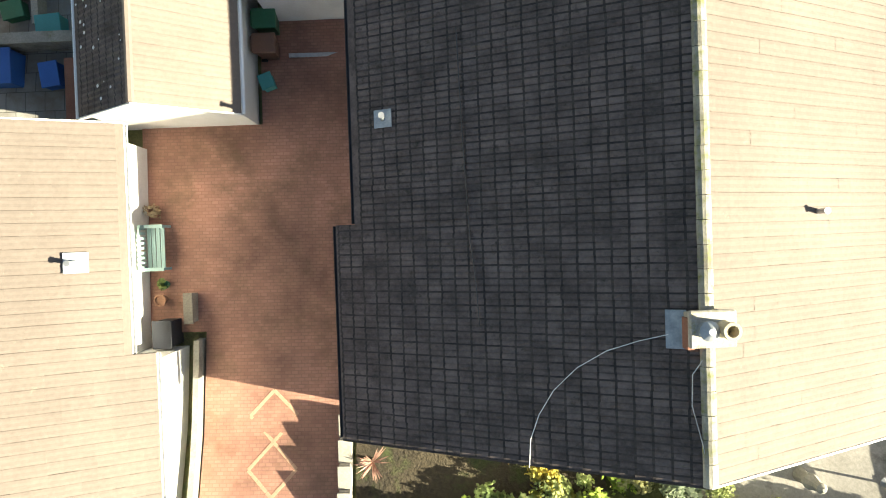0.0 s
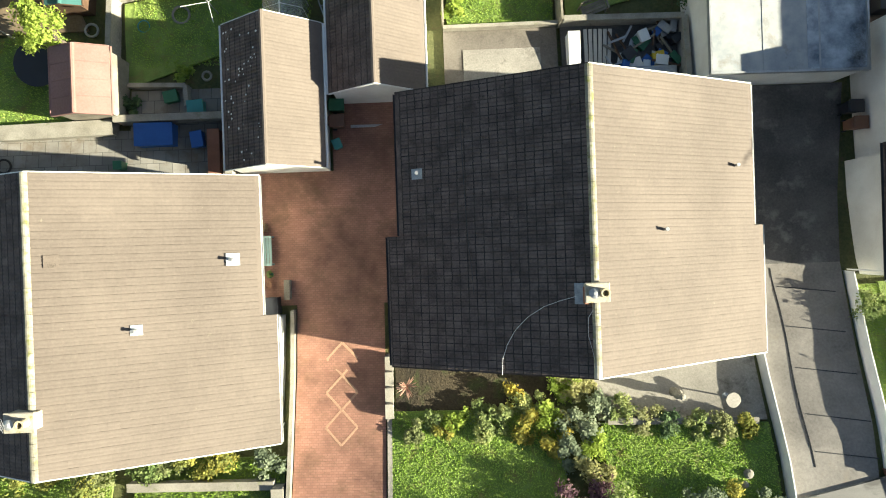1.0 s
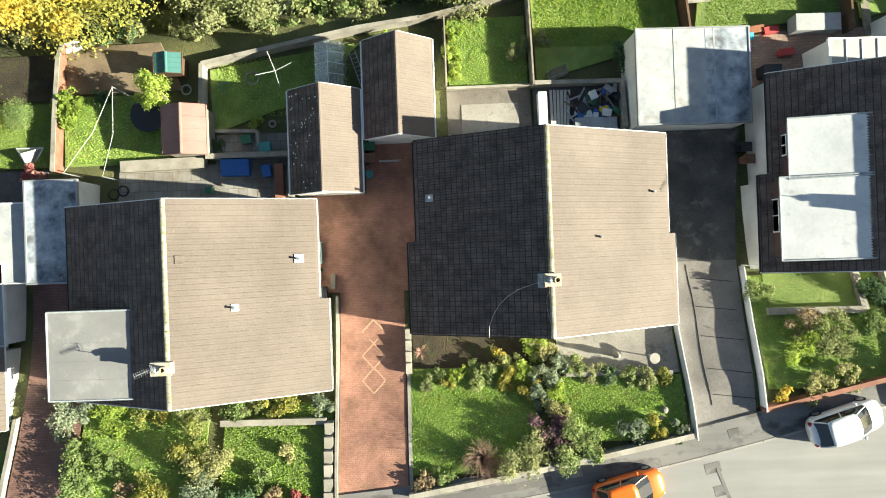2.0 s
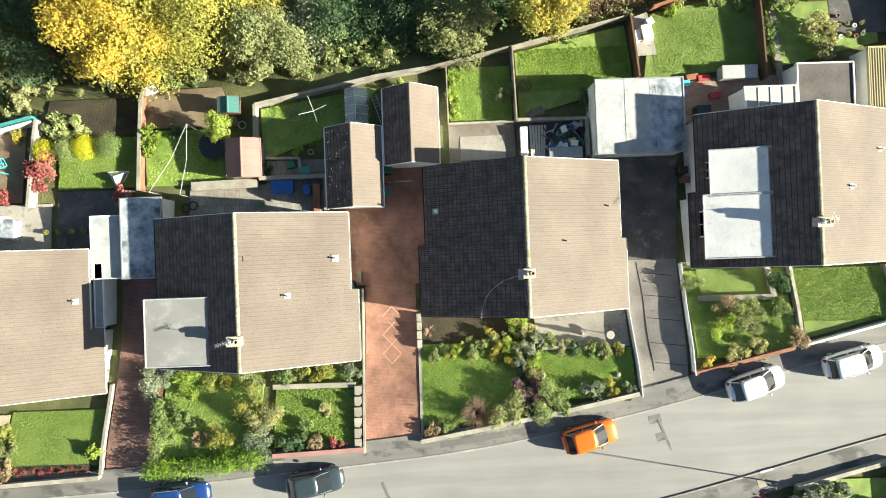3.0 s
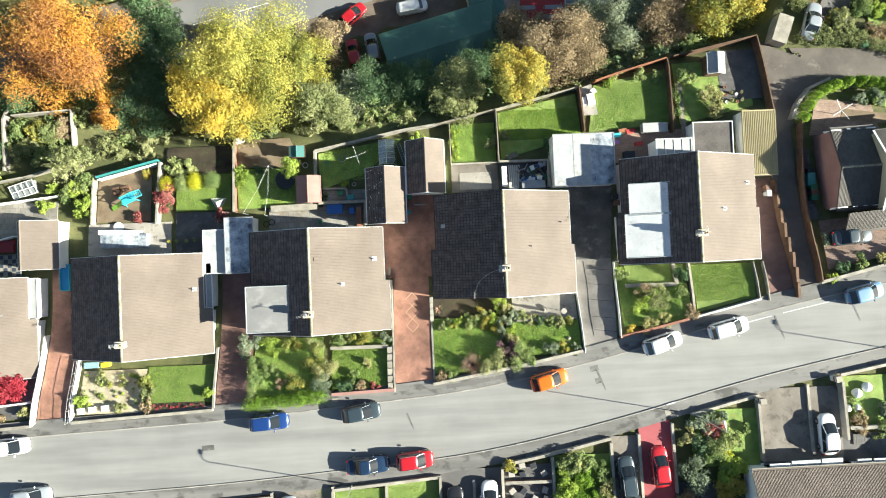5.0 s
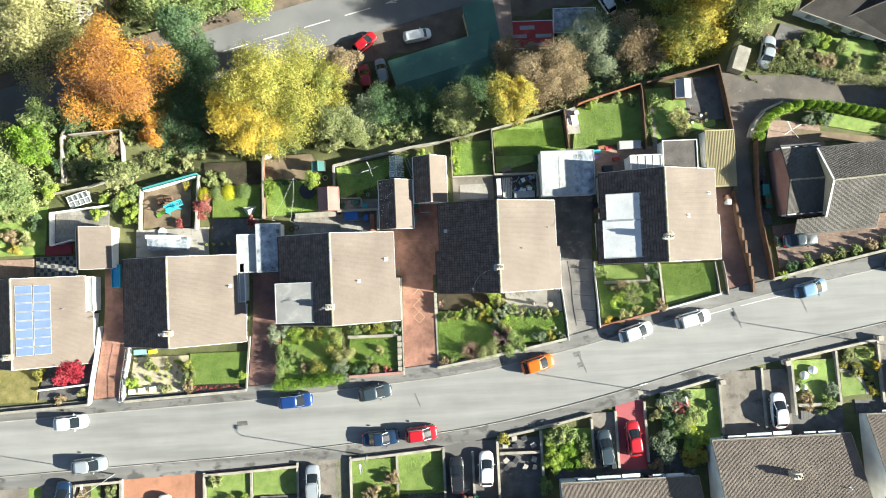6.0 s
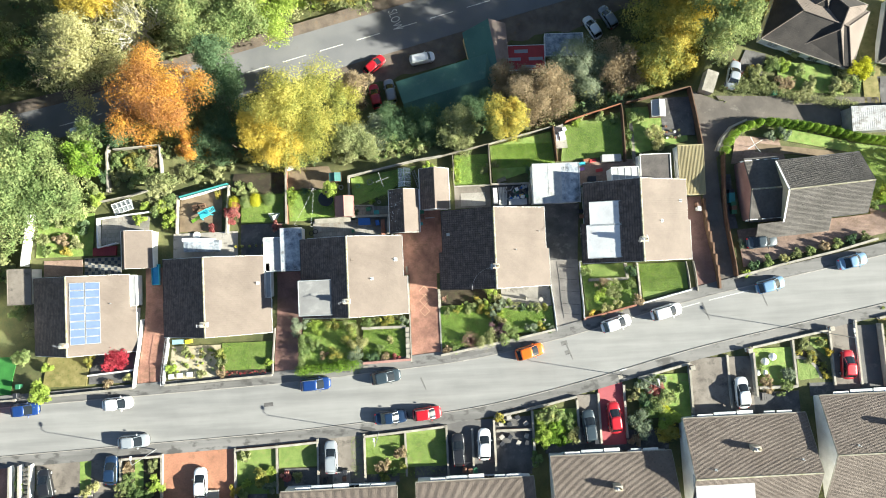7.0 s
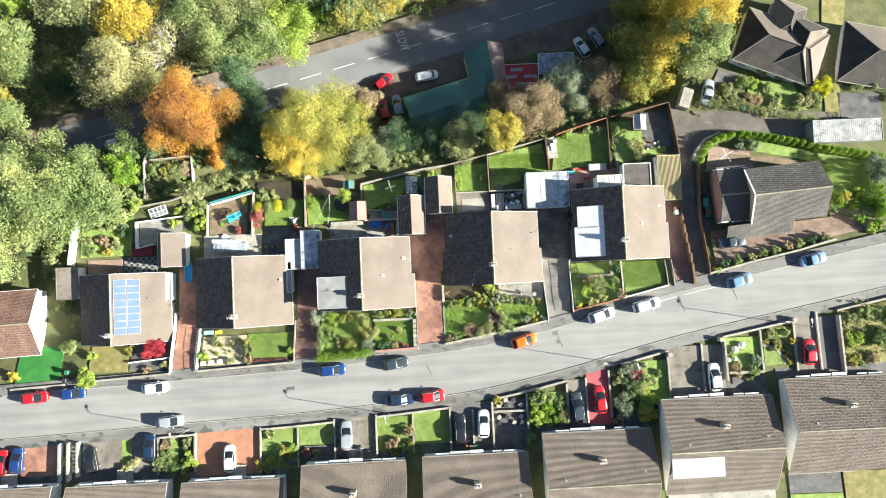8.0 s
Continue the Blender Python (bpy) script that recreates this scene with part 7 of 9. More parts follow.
wall_run("garden_wall", [(0.2, 9.5), (5.5, 9.5)], 0.5, 0.16, COPING, "low wall with pale coping between levels")
wall_run("garden_wall", [(5.7, 9.5), (11.1, 9.4), (11.1, 6.4)], 0.9, 0.18, CONCRETE, "block wall round a store yard", coping=COPING)
wall_run("garden_wall", [(-15.3, 6.8), (-15.4, 11.7), (-5.4, 13.7), (-1.4, 14.2)], 0.9, 0.18, CONCRETE, "rendered garden wall with pale faces", coping=COPING)
wall_run("garden_wall", [(-24.7, 13.6), (-24.6, 5.0)], 0.9, 0.2, BRICK_RED, "brown brick wall between gardens", coping=COPING)
wall_run("garden_wall", [(-15.0, 5.6), (-9.7, 5.6), (-9.7, 2.9)], 0.9, 0.25, CONCRETE, "pale block wall round a patio", coping=COPING)
wall_run("garden_wall", [(-20.5, 5.2), (-15.2, 5.3)], 0.6, 0.7, COPING, "broad pale retaining wall")
wall_run("garden_wall", [(-14.6, 7.3), (-11.9, 7.2), (-11.8, 6.2)], 0.5, 0.2, COPING, "low pale wall round a bed")
wall_run("fence", [(-40.4, 9.7), (-33.4, 11.4)], 1.2, 0.2, TEAL_PLASTIC, "teal topped fence with pale boards", "fence")
wall_run("fence", [(-40.3, 9.4), (-33.5, 11.05)], 1.0, 0.14, PAINT_WHITE, "white board fence of a garden", "fence")
wall_run("fence", [(-33.2, 11.2), (-33.4, 4.0)], 1.0, 0.22, COPING, "pale wall between gardens", "fence")
wall_run("fence", [(-40.8, 10.0), (-40.8, 4.2)], 1.0, 0.14, WOOD_GREY, "grey board fence of a garden", "fence")
wall_run("garden_wall", [(-51.3, 11.0), (-51.4, 19.0)], 0.9, 0.22, COPING, "pale wall beside a garden walk")
wall_run("garden_wall", [(-50.4, 17.4), (-43.5, 17.8), (-43.3, 13.5)], 0.9, 0.14, COPING, "pale wall round a rear plot")
wall_run("fence", [(-52.4, 9.6), (-48.5, 10.2), (-45.4, 11.0)], 0.9, 0.14, COPING, "pale timber fence of a garden", "fence")
wall_run("fence", [(-49.6, 3.3), (-52.3, 2.7), (-52.6, 7.0), (-45.0, 7.7)], 0.9, 0.16, PAINT_WHITE, "white topped fence of a garden", "fence")
wall_run("garden_wall", [(-62.4, 8.2), (-63.0, 0.4)], 1.5, 0.35, RENDER_WHITE, "tall white rendered garden wall")
rect("patio", -60.6, -54.9, -1.2, 1.1, BLOCK_PINK, "terracotta paved rear terrace", "patio", h=0.05)
rect("patio", -52.2, -45.2, 3.2, 7.2, SLABS, "grey slabbed rear yard", "patio", h=0.05)
rect("patio", -54.6, -49.2, -1.2, 1.3, SLABS, "dark and pale chequered rear terrace", "patio", h=0.04)
_slab = Build().box(-0.22, 0.22, -0.22, 0.22, -0.04, 0.0, 0.01).mesh("dark_slab")
_slab.materials.append(plain("dark_slab", (0.035, 0.045, 0.06), 0.6))
_che = thing("chequer_paving", "dark square slabs laid in a chequer", "paving", kind="structure")
for i in range(11):
    for j in range(5):
        if (i + j) % 2 == 0:
            _o = new("dark_slab", _slab)
            x, y = -54.3 + i * 0.48, -0.95 + j * 0.48
            _o.parent, _o.matrix_basis = _che, pose(x, y, ground_z(x, y) + 0.06)
rect("back_garden", -61.8, -53.4, 1.6, 8.0, LAWN, "overgrown sloping back garden", "garden", h=0.04)
patch("cover", (-53.2, 1.5), (-49.8, 1.5), (-49.8, 2.9), (-53.2, 2.7), plain("dark_red_sheet", (0.2, 0.02, 0.03), 0.7), "dark red sheet over garden goods", "cover", h=0.45, drop=0.45, kind="")
bed(520, (-60.6, 6.8, 1.1, 1.2, F_GREEN), (-58.6, 7.2, 1.3, 1.4, F_OLIVE), (-56.4, 6.6, 1.2, 1.3, F_GREEN), (-54.6, 5.8, 1.1, 1.2, F_DARK), (-60.4, 4.4, 1.0, 0.9, F_OLIVE), (-58.0, 4.2, 1.2, 1.0, F_BROWN), (-55.8, 3.6, 1.1, 0.9, F_OLIVE), (-60.0, 2.5, 0.8, 0.7, F_GREEN), (-57.2, 2.3, 0.8, 0.7, F_GOLD), (-46.4, 6.6, 0.9, 1.1, F_LIME), (-45.6, 8.8, 0.8, 1.1, F_LIME), (-43.9, 8.0, 1.0, 1.6, F_GREEN))
bed(540, (-61.3, 9.6, 1.6, 2.0, F_ORANGE), (-52.0, 13.6, 1.2, 1.6, F_DARK), (-53.6, 11.2, 1.5, 2.0, F_GREEN), (-56.2, 10.6, 1.8, 2.4, F_GREEN), (-59.0, 10.8, 1.6, 2.0, F_OLIVE), (-49.6, 13.2, 1.4, 1.6, F_OLIVE), (-47.6, 15.4, 1.4, 1.4, F_GOLD), (-50.2, 16.0, 1.2, 1.2, F_GREEN), (-45.4, 15.6, 1.3, 1.4, F_OLIVE), (-60.8, -3.2, 0.9, 1.4, F_GREEN), (-62.6, -2.6, 1.3, 1.8, F_GREEN), (-66.0, 0.5, 1.6, 2.2, F_OLIVE))
rect("back_yard", -32.8, -25.2, 9.8, 13.0, SOIL, "dark shaded end of a garden", "yard", h=0.05)
wall_run("low_roof", [(-39.6, 2.3), (-34.4, 2.2)], 1.0, 1.6, FELT_STAINED, "low lean-to roof with bluish felt", "lean-to")
wall_run("low_roof", [(-39.8, 3.3), (-35.3, 3.1)], 1.2, 0.5, PAINT_WHITE, "white topped lean-to edge", "lean-to")
# south side walls
for x0, x1, d, mat in ((-47.9, -42.3, 5.1, BRICK_RED), (-32.1, -20.6, 5.2, BRICK_RED), (-14.1, -2.5, 5.2, CONCRETE), (4.1, 15.7, 5.1, CONCRETE), (24.4, 31.6, 5.1, CONCRETE), (40.4, 51.3, 5.1, CONCRETE), (58.2, 70.0, 5.1, CONCRETE)):
    pts = [(x, road_y(x) - d) for x in steps(x0, x1, 3.5)]
    wall_run("garden_wall", pts, 0.55, 0.24, mat, "low front wall along the pavement", coping=COPING)
for x, y0, y1, h in ((-42.3, -32.5, -26.6, 0.5), (-32.05, -33.0, -26.2, 0.5), (-26.3, -32.6, -26.0, 0.3), (-20.55, -31.5, -25.4, 0.5), (-14.05, -31.2, -25.0, 0.5), (-8.35, -31.0, -24.9, 0.3), (-2.6, -31.0, -24.4, 0.6), (0.95, -31.0, -25.0, 0.5), (4.0, -30.6, -23.8, 0.7), (9.4, -30.0, -22.8, 0.6), (15.7, -27.4, -21.6, 0.5), (18.7, -27.6, -20.8, 0.4), (22.3, -27.0, -19.8, 0.4), (31.5, -24.0, -17.8, 0.6), (36.95, -23.6, -16.3, 0.25), (40.3, -22.0, -16.0, 0.9), (46.1, -21.0, -14.6, 0.4), (51.3, -21.0, -13.4, 0.4), (55.0, -21.0, -12.2, 0.35), (58.2, -21.4, -12.8, 0.9), (-48.0, -32.6, -27.0, 0.5), (-63.2, -33.0, -27.3, 1.0), (-61.85, -33.0, -27.2, 1.0), (-60.4, -32.4, -27.2, 1.0)):
    wall_run("garden_wall", [(x, y0), (x, y1)], h, 0.22, RENDER_WHITE if x < -60 or x in (0.95, 55.0) else CONCRETE, "side wall between front gardens", coping=COPING)

# ---- shrubs ----
bed(300,
    (-22.8, -10.0, 1.5, 1.8, F_GREY), (-20.6, -9.9, 1.3, 1.6, F_LIME), (-18.3, -9.7, 1.2, 1.3, F_GOLD), (-15.9, -10.3, 1.2, 1.3, F_OLIVE), (-13.3, -9.8, 1.1, 1.1, F_GREEN), (-10.6, -9.6, 1.2, 1.0, F_GOLD), (-12.0, -9.5, 0.8, 0.9, F_OLIVE), (-7.9, -9.6, 0.8, 1.3, F_GREY), (-15.7, -11.9, 1.5, 1.8, F_GOLD), (-14.8, -12.8, 1.4, 1.6, F_PALE), (-14.6, -14.3, 1.4, 1.4, F_GREY), (-17.9, -14.0, 1.1, 1.3, F_GOLD), (-11.5, -13.4, 0.75, 1.2, F_GREEN), (-10.5, -14.6, 0.75, 0.9, F_BROWN), (-9.2, -14.6, 0.55, 0.6, F_RED), (-12.3, -14.5, 0.9, 0.8, F_DARK))
bed(316,
    (-22.2, -11.8, 1.1, 1.3, F_GREEN), (-22.0, -13.4, 1.1, 1.3, F_GREEN), (-20.4, -12.6, 1.0, 1.0, F_GREEN), (-19.4, -13.9, 0.7, 0.7, F_BROWN), (-9.9, -12.2, 0.6, 0.5, F_PALE), (4.6, -6.4, 1.15, 1.7, F_LIME), (3.2, -8.4, 1.0, 0.9, F_GOLD), (1.4, -8.5, 0.8, 0.6, F_MIXED), (-0.4, -8.5, 0.6, 0.5, F_GOLD), (5.2, -7.1, 0.9, 1.2, F_PALE), (5.5, -8.3, 1.1, 1.4, F_GREY), (4.9, -9.5, 0.9, 1.1, F_GREY), (5.6, -10.2, 0.9, 1.0, F_PALE), (6.0, -9.2, 0.7, 0.9, F_LIME), (5.0, -11.2, 1.2, 1.7, F_PURPLE))
bed(560, (-1.6, -8.6, 0.6, 0.6, F_OLIVE), (-0.9, -8.2, 0.5, 0.5, F_MIXED), (0.3, -8.1, 0.7, 0.7, F_LIME), (1.1, -7.8, 0.6, 0.6, F_GREEN), (1.9, -8.1, 0.8, 0.8, F_MIXED), (2.7, -7.5, 0.7, 0.8, F_GOLD), (3.3, -7.6, 0.8, 1.0, F_MIXED), (4.0, -8.2, 0.9, 1.1, F_LIME), (4.2, -9.2, 0.8, 1.0, F_GOLD), (6.4, -7.9, 0.8, 0.9, F_GREY), (8.0, -8.3, 0.7, 0.7, F_OLIVE), (12.2, -8.6, 0.6, 0.7, F_GOLD))
bed(332,
    (5.6, -12.0, 0.9, 1.4, F_PURPLE), (3.7, -12.5, 1.6, 1.8, F_OLIVE), (6.7, -12.2, 1.7, 1.9, F_GREEN), (7.4, -11.9, 0.9, 1.3, F_PALE), (-2.2, -13.8, 0.8, 0.9, F_BROWN), (-0.8, -13.6, 0.7, 0.7, F_GREEN), (7.2, -8.2, 0.8, 0.8, F_GREEN), (8.9, -8.5, 0.7, 0.6, F_DARK), (10.0, -8.6, 0.7, 0.6, F_GREEN), (11.1, -8.6, 0.8, 0.6, F_OLIVE), (9.8, -11.4, 1.0, 1.1, F_GREY), (11.4, -11.4, 0.75, 0.8, F_GOLD), (12.5, -11.3, 0.7, 0.8, F_GREY), (18.3, -3.9, 0.9, 1.2, F_GREEN), (20.4, -5.8, 1.2, 1.5, F_BROWN), (20.0, -7.2, 1.15, 1.4, F_LIME))
bed(348,
    (21.8, -6.4, 1.4, 1.6, F_OLIVE), (18.5, -9.7, 0.55, 0.9, F_YELLOW), (20.3, -9.2, 1.0, 0.9, F_PALE), (22.3, -8.7, 1.0, 0.8, F_PALE), (24.9, -8.2, 0.95, 1.3, F_BROWN), (24.8, -4.0, 1.0, 1.2, F_DARK), (24.4, -6.0, 0.9, 0.5, F_GREEN), (-32.7, 6.8, 1.7, 1.5, F_RED), (-24.1, 9.6, 0.9, 1.6, F_LIME), (-24.0, 8.6, 0.9, 1.5, F_LIME), (-31.7, 10.4, 1.2, 1.2, F_GREEN), (-30.2, 10.6, 1.2, 1.3, F_GREEN), (-35.7, 4.9, 0.7, 0.9, F_RED), (-26.2, 4.9, 0.8, 0.8, F_RED), (-22.0, 9.9, 0.7, 0.7, F_DARK))
bed(364,
    (-35.0, 10.0, 0.6, 0.8, F_GOLD), (-41.6, 6.5, 1.4, 2.0, F_LIME), (-42.0, 9.0, 1.3, 2.0, F_GREEN), (5.0, 11.9, 0.9, 1.1, F_OLIVE), (0.8, 11.8, 0.7, 0.9, F_LIME), (0.8, 13.2, 0.7, 0.9, F_LIME), (0.8, 10.5, 0.6, 0.8, F_LIME), (11.6, 11.0, 1.2, 1.2, F_DARK), (6.4, 12.5, 0.7, 0.7, F_OLIVE), (30.2, 15.4, 1.8, 2.2, F_PALE), (26.2, 14.4, 0.8, 1.0, F_GREEN), (26.2, 16.4, 0.8, 1.0, F_GREEN), (28.0, 18.6, 1.2, 1.3, F_GREEN), (33.5, 12.0, 0.8, 0.9, F_DARK), (-14.4, 6.4, 0.6, 0.6, F_DARK), (-3.6, 12.7, 0.9, 0.9, F_LIME))
bed(380,
    (-12.0, 7.9, 0.5, 0.6, F_LIME), (22.5, 19.2, 0.9, 0.8, F_GREEN), (24.4, 18.8, 0.8, 0.7, F_GREEN), (19.0, 18.4, 0.7, 0.6, F_LIME), (48.9, 15.0, 1.1, 1.4, F_GREY), (42.8, 9.4, 1.1, 1.0, F_LIME), (40.6, -1.0, 0.9, 1.1, F_GREY), (41.5, -4.0, 0.8, 0.9, F_DARK), (43.5, -3.6, 0.9, 0.9, F_GREEN), (45.8, -3.2, 0.8, 0.8, F_PALE), (47.6, -2.7, 0.8, 0.8, F_OLIVE), (49.6, -2.3, 0.8, 0.8, F_GREEN), (51.6, -1.8, 0.8, 0.8, F_BROWN), (53.5, -1.4, 0.8, 0.8, F_GREEN), (55.5, -0.9, 0.8, 0.8, F_DARK), (57.4, -0.5, 0.8, 0.8, F_OLIVE))
bed(396,
    (40.3, -5.0, 0.6, 0.7, F_LIME), (62.0, 5.6, 1.3, 1.2, F_LIME), (64.5, 6.2, 1.1, 1.1, F_LIME), (66.0, 4.4, 1.2, 1.2, F_HEDGE), (68.0, 3.4, 1.2, 1.2, F_HEDGE), (48.5, 26.0, 1.5, 1.4, F_GREEN), (52.0, 28.0, 1.2, 1.2, F_OLIVE), (46.0, 24.6, 1.5, 1.5, F_OLIVE), (50.0, 22.6, 1.4, 1.2, F_BROWN), (53.5, 22.3, 1.4, 1.2, F_OLIVE), (57.0, 21.8, 1.4, 1.2, F_OLIVE), (60.0, 22.4, 1.4, 1.3, F_GREEN), (47.0, 22.8, 1.4, 1.2, F_OLIVE), (44.0, 24.6, 0.6, 0.6, F_RED), (-58.6, -17.3, 1.9, 1.6, F_LIME))
bed(412,
    (-52.6, -13.6, 0.9, 1.1, F_GOLD), (-48.8, -13.6, 2.0, 2.2, F_ACER), (-48.6, -13.4, 1.4, 2.4, F_ACER), (-46.8, -16.0, 0.7, 0.9, F_PALE), (-49.6, -16.6, 0.8, 0.5, F_BROWN), (-34.0, -13.0, 1.0, 1.3, F_GOLD), (-33.8, -14.4, 0.9, 1.1, F_OLIVE), (-33.6, -15.8, 0.8, 0.9, F_BROWN), (-27.2, -14.6, 0.6, 0.9, F_LIME), (-40.8, -15.0, 0.8, 0.9, F_LIME), (-39.0, -12.6, 0.8, 0.6, F_OLIVE), (-36.5, -15.8, 0.6, 0.6, F_OLIVE), (-58.8, -14.0, 0.8, 0.9, F_LIME), (-32.2, -31.9, 1.0, 1.1, F_GOLD), (-31.0, -32.6, 0.9, 1.0, F_GREEN), (-30.6, -30.9, 0.7, 0.9, F_LIME))
bed(428,
    (-11.6, -29.4, 1.1, 1.4, F_BROWN), (-11.4, -31.0, 0.8, 0.8, F_GOLD), (4.8, -23.6, 0.9, 1.0, F_GOLD), (10.6, -25.6, 1.3, 1.8, F_LIME), (11.2, -23.6, 1.4, 1.7, F_GREEN), (12.6, -24.8, 1.4, 1.6, F_HEDGE), (13.4, -27.0, 1.0, 1.3, F_HEDGE), (14.8, -26.6, 1.0, 1.4, F_PALE), (9.6, -29.4, 1.1, 1.2, F_GREEN), (25.2, -19.8, 1.3, 1.3, F_GREY), (27.0, -19.6, 1.1, 1.2, F_GREY), (24.8, -22.0, 1.3, 1.8, F_DARK), (26.6, -22.6, 1.5, 2.2, F_GREEN), (28.3, -24.0, 1.4, 1.9, F_LIME), (28.4, -26.4, 1.3, 1.5, F_GOLD))
bed(444,
    (27.2, -22.6, 1.3, 1.7, F_TOPIARY), (30.0, -20.6, 0.6, 0.6, F_GREEN), (42.0, -20.0, 1.0, 1.2, F_BROWN), (45.0, -19.4, 1.0, 1.1, F_GREY), (41.2, -18.4, 0.7, 0.8, F_GREEN), (47.6, -14.9, 0.7, 0.6, F_OLIVE), (51.0, -16.6, 0.6, 0.7, F_YELLOW), (48.2, -17.4, 0.6, 0.3, F_OLIVE), (59.8, -13.6, 1.2, 1.4, F_OLIVE), (62.4, -12.6, 1.3, 1.4, F_MIXED), (60.2, -16.6, 1.5, 1.6, F_LIME), (64.4, -16.4, 1.7, 2.0, F_MIXED), (67.6, -13.4, 1.6, 1.8, F_GREEN), (59.6, -19.4, 1.2, 1.4, F_GOLD), (62.5, -19.4, 1.0, 1.2, F_BROWN), (-46.8, -29.6, 1.0, 1.2, F_GREEN))
bed(460,
    (-45.9, -32.0, 1.2, 1.3, F_GREEN), (-48.0, -31.6, 1.1, 1.3, F_OLIVE), (-51.8, -30.6, 0.9, 0.9, F_PALE), (-70.6, -16.6, 1.0, 1.0, F_YELLOW), (-59.4, -5.6, 1.0, 2.0, F_OLIVE), (-61.4, -9.0, 1.5, 2.2, F_PALE), (-62.4, -12.6, 1.4, 1.8, F_GREEN), (-64.0, -6.0, 1.4, 1.8, F_GREEN))


bed(700, (-48.2, 14.2, 1.5, 1.2, F_OLIVE), (-46.2, 14.9, 1.7, 1.3, F_MIXED), (-44.6, 15.3, 1.5, 1.2, F_BROWN), (-47.3, 12.7, 1.3, 0.8, F_GREEN), (-52.8, 9.9, 1.3, 1.9, F_LIME), (-42.6, 8.4, 1.2, 1.4, F_LIME))
bed(620, (-47.0, -30.8, 1.1, 1.3, F_MIXED), (-47.2, -28.4, 0.9, 0.8, F_BROWN), (-43.6, -28.0, 0.9, 0.7, F_OLIVE), (-43.2, -30.6, 1.2, 1.3, F_LIME), (-44.2, -32.0, 0.8, 1.0, F_GREEN), (-53.0, -31.4, 0.8, 1.2, F_PALE), (-28.4, -30.2, 1.2, 1.3, F_GOLD), (-27.0, -31.6, 1.0, 1.1, F_GREY), (-27.2, -29.6, 0.8, 0.9, F_LIME), (-30.8, -27.4, 0.9, 0.8, F_OLIVE), (-25.0, -30.4, 0.9, 0.8, F_RED), (-23.4, -30.4, 0.8, 0.7, F_OLIVE), (-9.0, -27.4, 1.1, 1.6, F_BROWN), (-8.8, -29.6, 0.6, 0.8, F_GOLD), (-10.2, -30.2, 0.7, 0.7, F_GREEN))
bed(640, (10.8, -24.6, 1.2, 1.6, F_LIME), (10.6, -26.6, 1.3, 1.8, F_LIME), (12.2, -23.4, 1.4, 3.2, F_MIXED), (14.4, -24.4, 1.2, 1.3, F_GREEN), (12.4, -26.8, 1.0, 1.2, F_HEDGE), (15.0, -26.0, 1.0, 1.3, F_PALE), (24.0, -21.2, 1.2, 1.5, F_PALE), (26.4, -20.4, 1.2, 1.3, F_RED), (28.2, -21.8, 1.4, 1.6, F_MIXED), (24.2, -24.9, 1.9, 2.2, F_GREY), (27.6, -25.2, 1.3, 1.5, F_LIME), (27.2, -27.0, 1.2, 1.3, F_GOLD), (23.6, -27.2, 1.0, 1.2, F_BROWN), (47.4, -15.2, 0.8, 0.5, F_OLIVE), (50.2, -15.2, 0.6, 0.5, F_MIXED), (44.6, -20.6, 1.0, 1.1, F_MIXED), (45.4, -19.0, 0.7, 0.8, F_GREY), (42.0, -21.0, 0.8, 0.8, F_BROWN))


def hedge(name, pts, w, h, material, label, seed, count, size=0.13):
    """A clipped hedge: leaves over a rounded box along pts."""
    rng = np.random.default_rng(seed)
    cl = []
    for (xa, ya), (xb, yb) in zip(pts, pts[1:]):
        n = max(2, int(math.hypot(xb - xa, yb - ya) / (w * 0.45)))
        for i in range(n):
            x, y = xa + (xb - xa) * i / n, ya + (yb - ya) * i / n
            for k in (0.35, 0.75):
                cl.append((x + rng.normal(0, 0.06), y + rng.normal(0, 0.06), ground_z(x, y) + h * k, w * rng.uniform(0.48, 0.6)))
    ob = new(name, leaf_cloud(name, cl, count, size, material, seed, spread=(0.75, 1.08), spray=8))
    return tagged(ob, label, "hedge")


hedge("hedge", [(-22.6, -15.9), (-18.0, -15.6), (-14.2, -15.3)], 1.3, 1.2, F_HEDGE, "clipped green hedge along the pavement", 71, 6500)
hedge("hedge", [(-22.4, -15.6), (-22.4, -11.0)], 0.9, 1.2, F_GREEN, "leafy hedge beside a drive", 72, 2500)
CONE = [(39.9, 12.9), (40.6, 14.2), (41.5, 15.3), (42.6, 16.0), (43.8, 16.5), (45.2, 16.8), (46.8, 16.9), (49.9, 16.4), (53.1, 15.7), (56.3, 14.9), (60.0, 13.8), (64.0, 13.1), (68.5, 12.1), (67.6, 8.0), (67.0, 4.6), (66.2, 1.6)]
_i = 0
for (xa, ya), (xb, yb) in zip(CONE, CONE[1:]):
    n = max(1, round(math.hypot(xb - xa, yb - ya) / 1.15))
    for k in range(n):
        x, y = xa + (xb - xa) * k / n, ya + (yb - ya) * k / n
        cl = [(0, 0, 0.4, 0.64), (0, 0, 0.95, 0.6), (0, 0, 1.5, 0.46), (0.03, 0, 1.95, 0.25)]
        ob = new("conifer", leaf_cloud("conifer", cl, 1700, 0.12, F_HEDGE, 500 + _i, flat=1.0, spread=(0.85, 1.02), spray=6))
        ob.matrix_basis = pose(x, y, ground_z(x, y), 0, 0, _i * 40)
        tagged(ob, "clipped conifer in a curved hedge row", "conifer", "conifer hedge")
        _i += 1
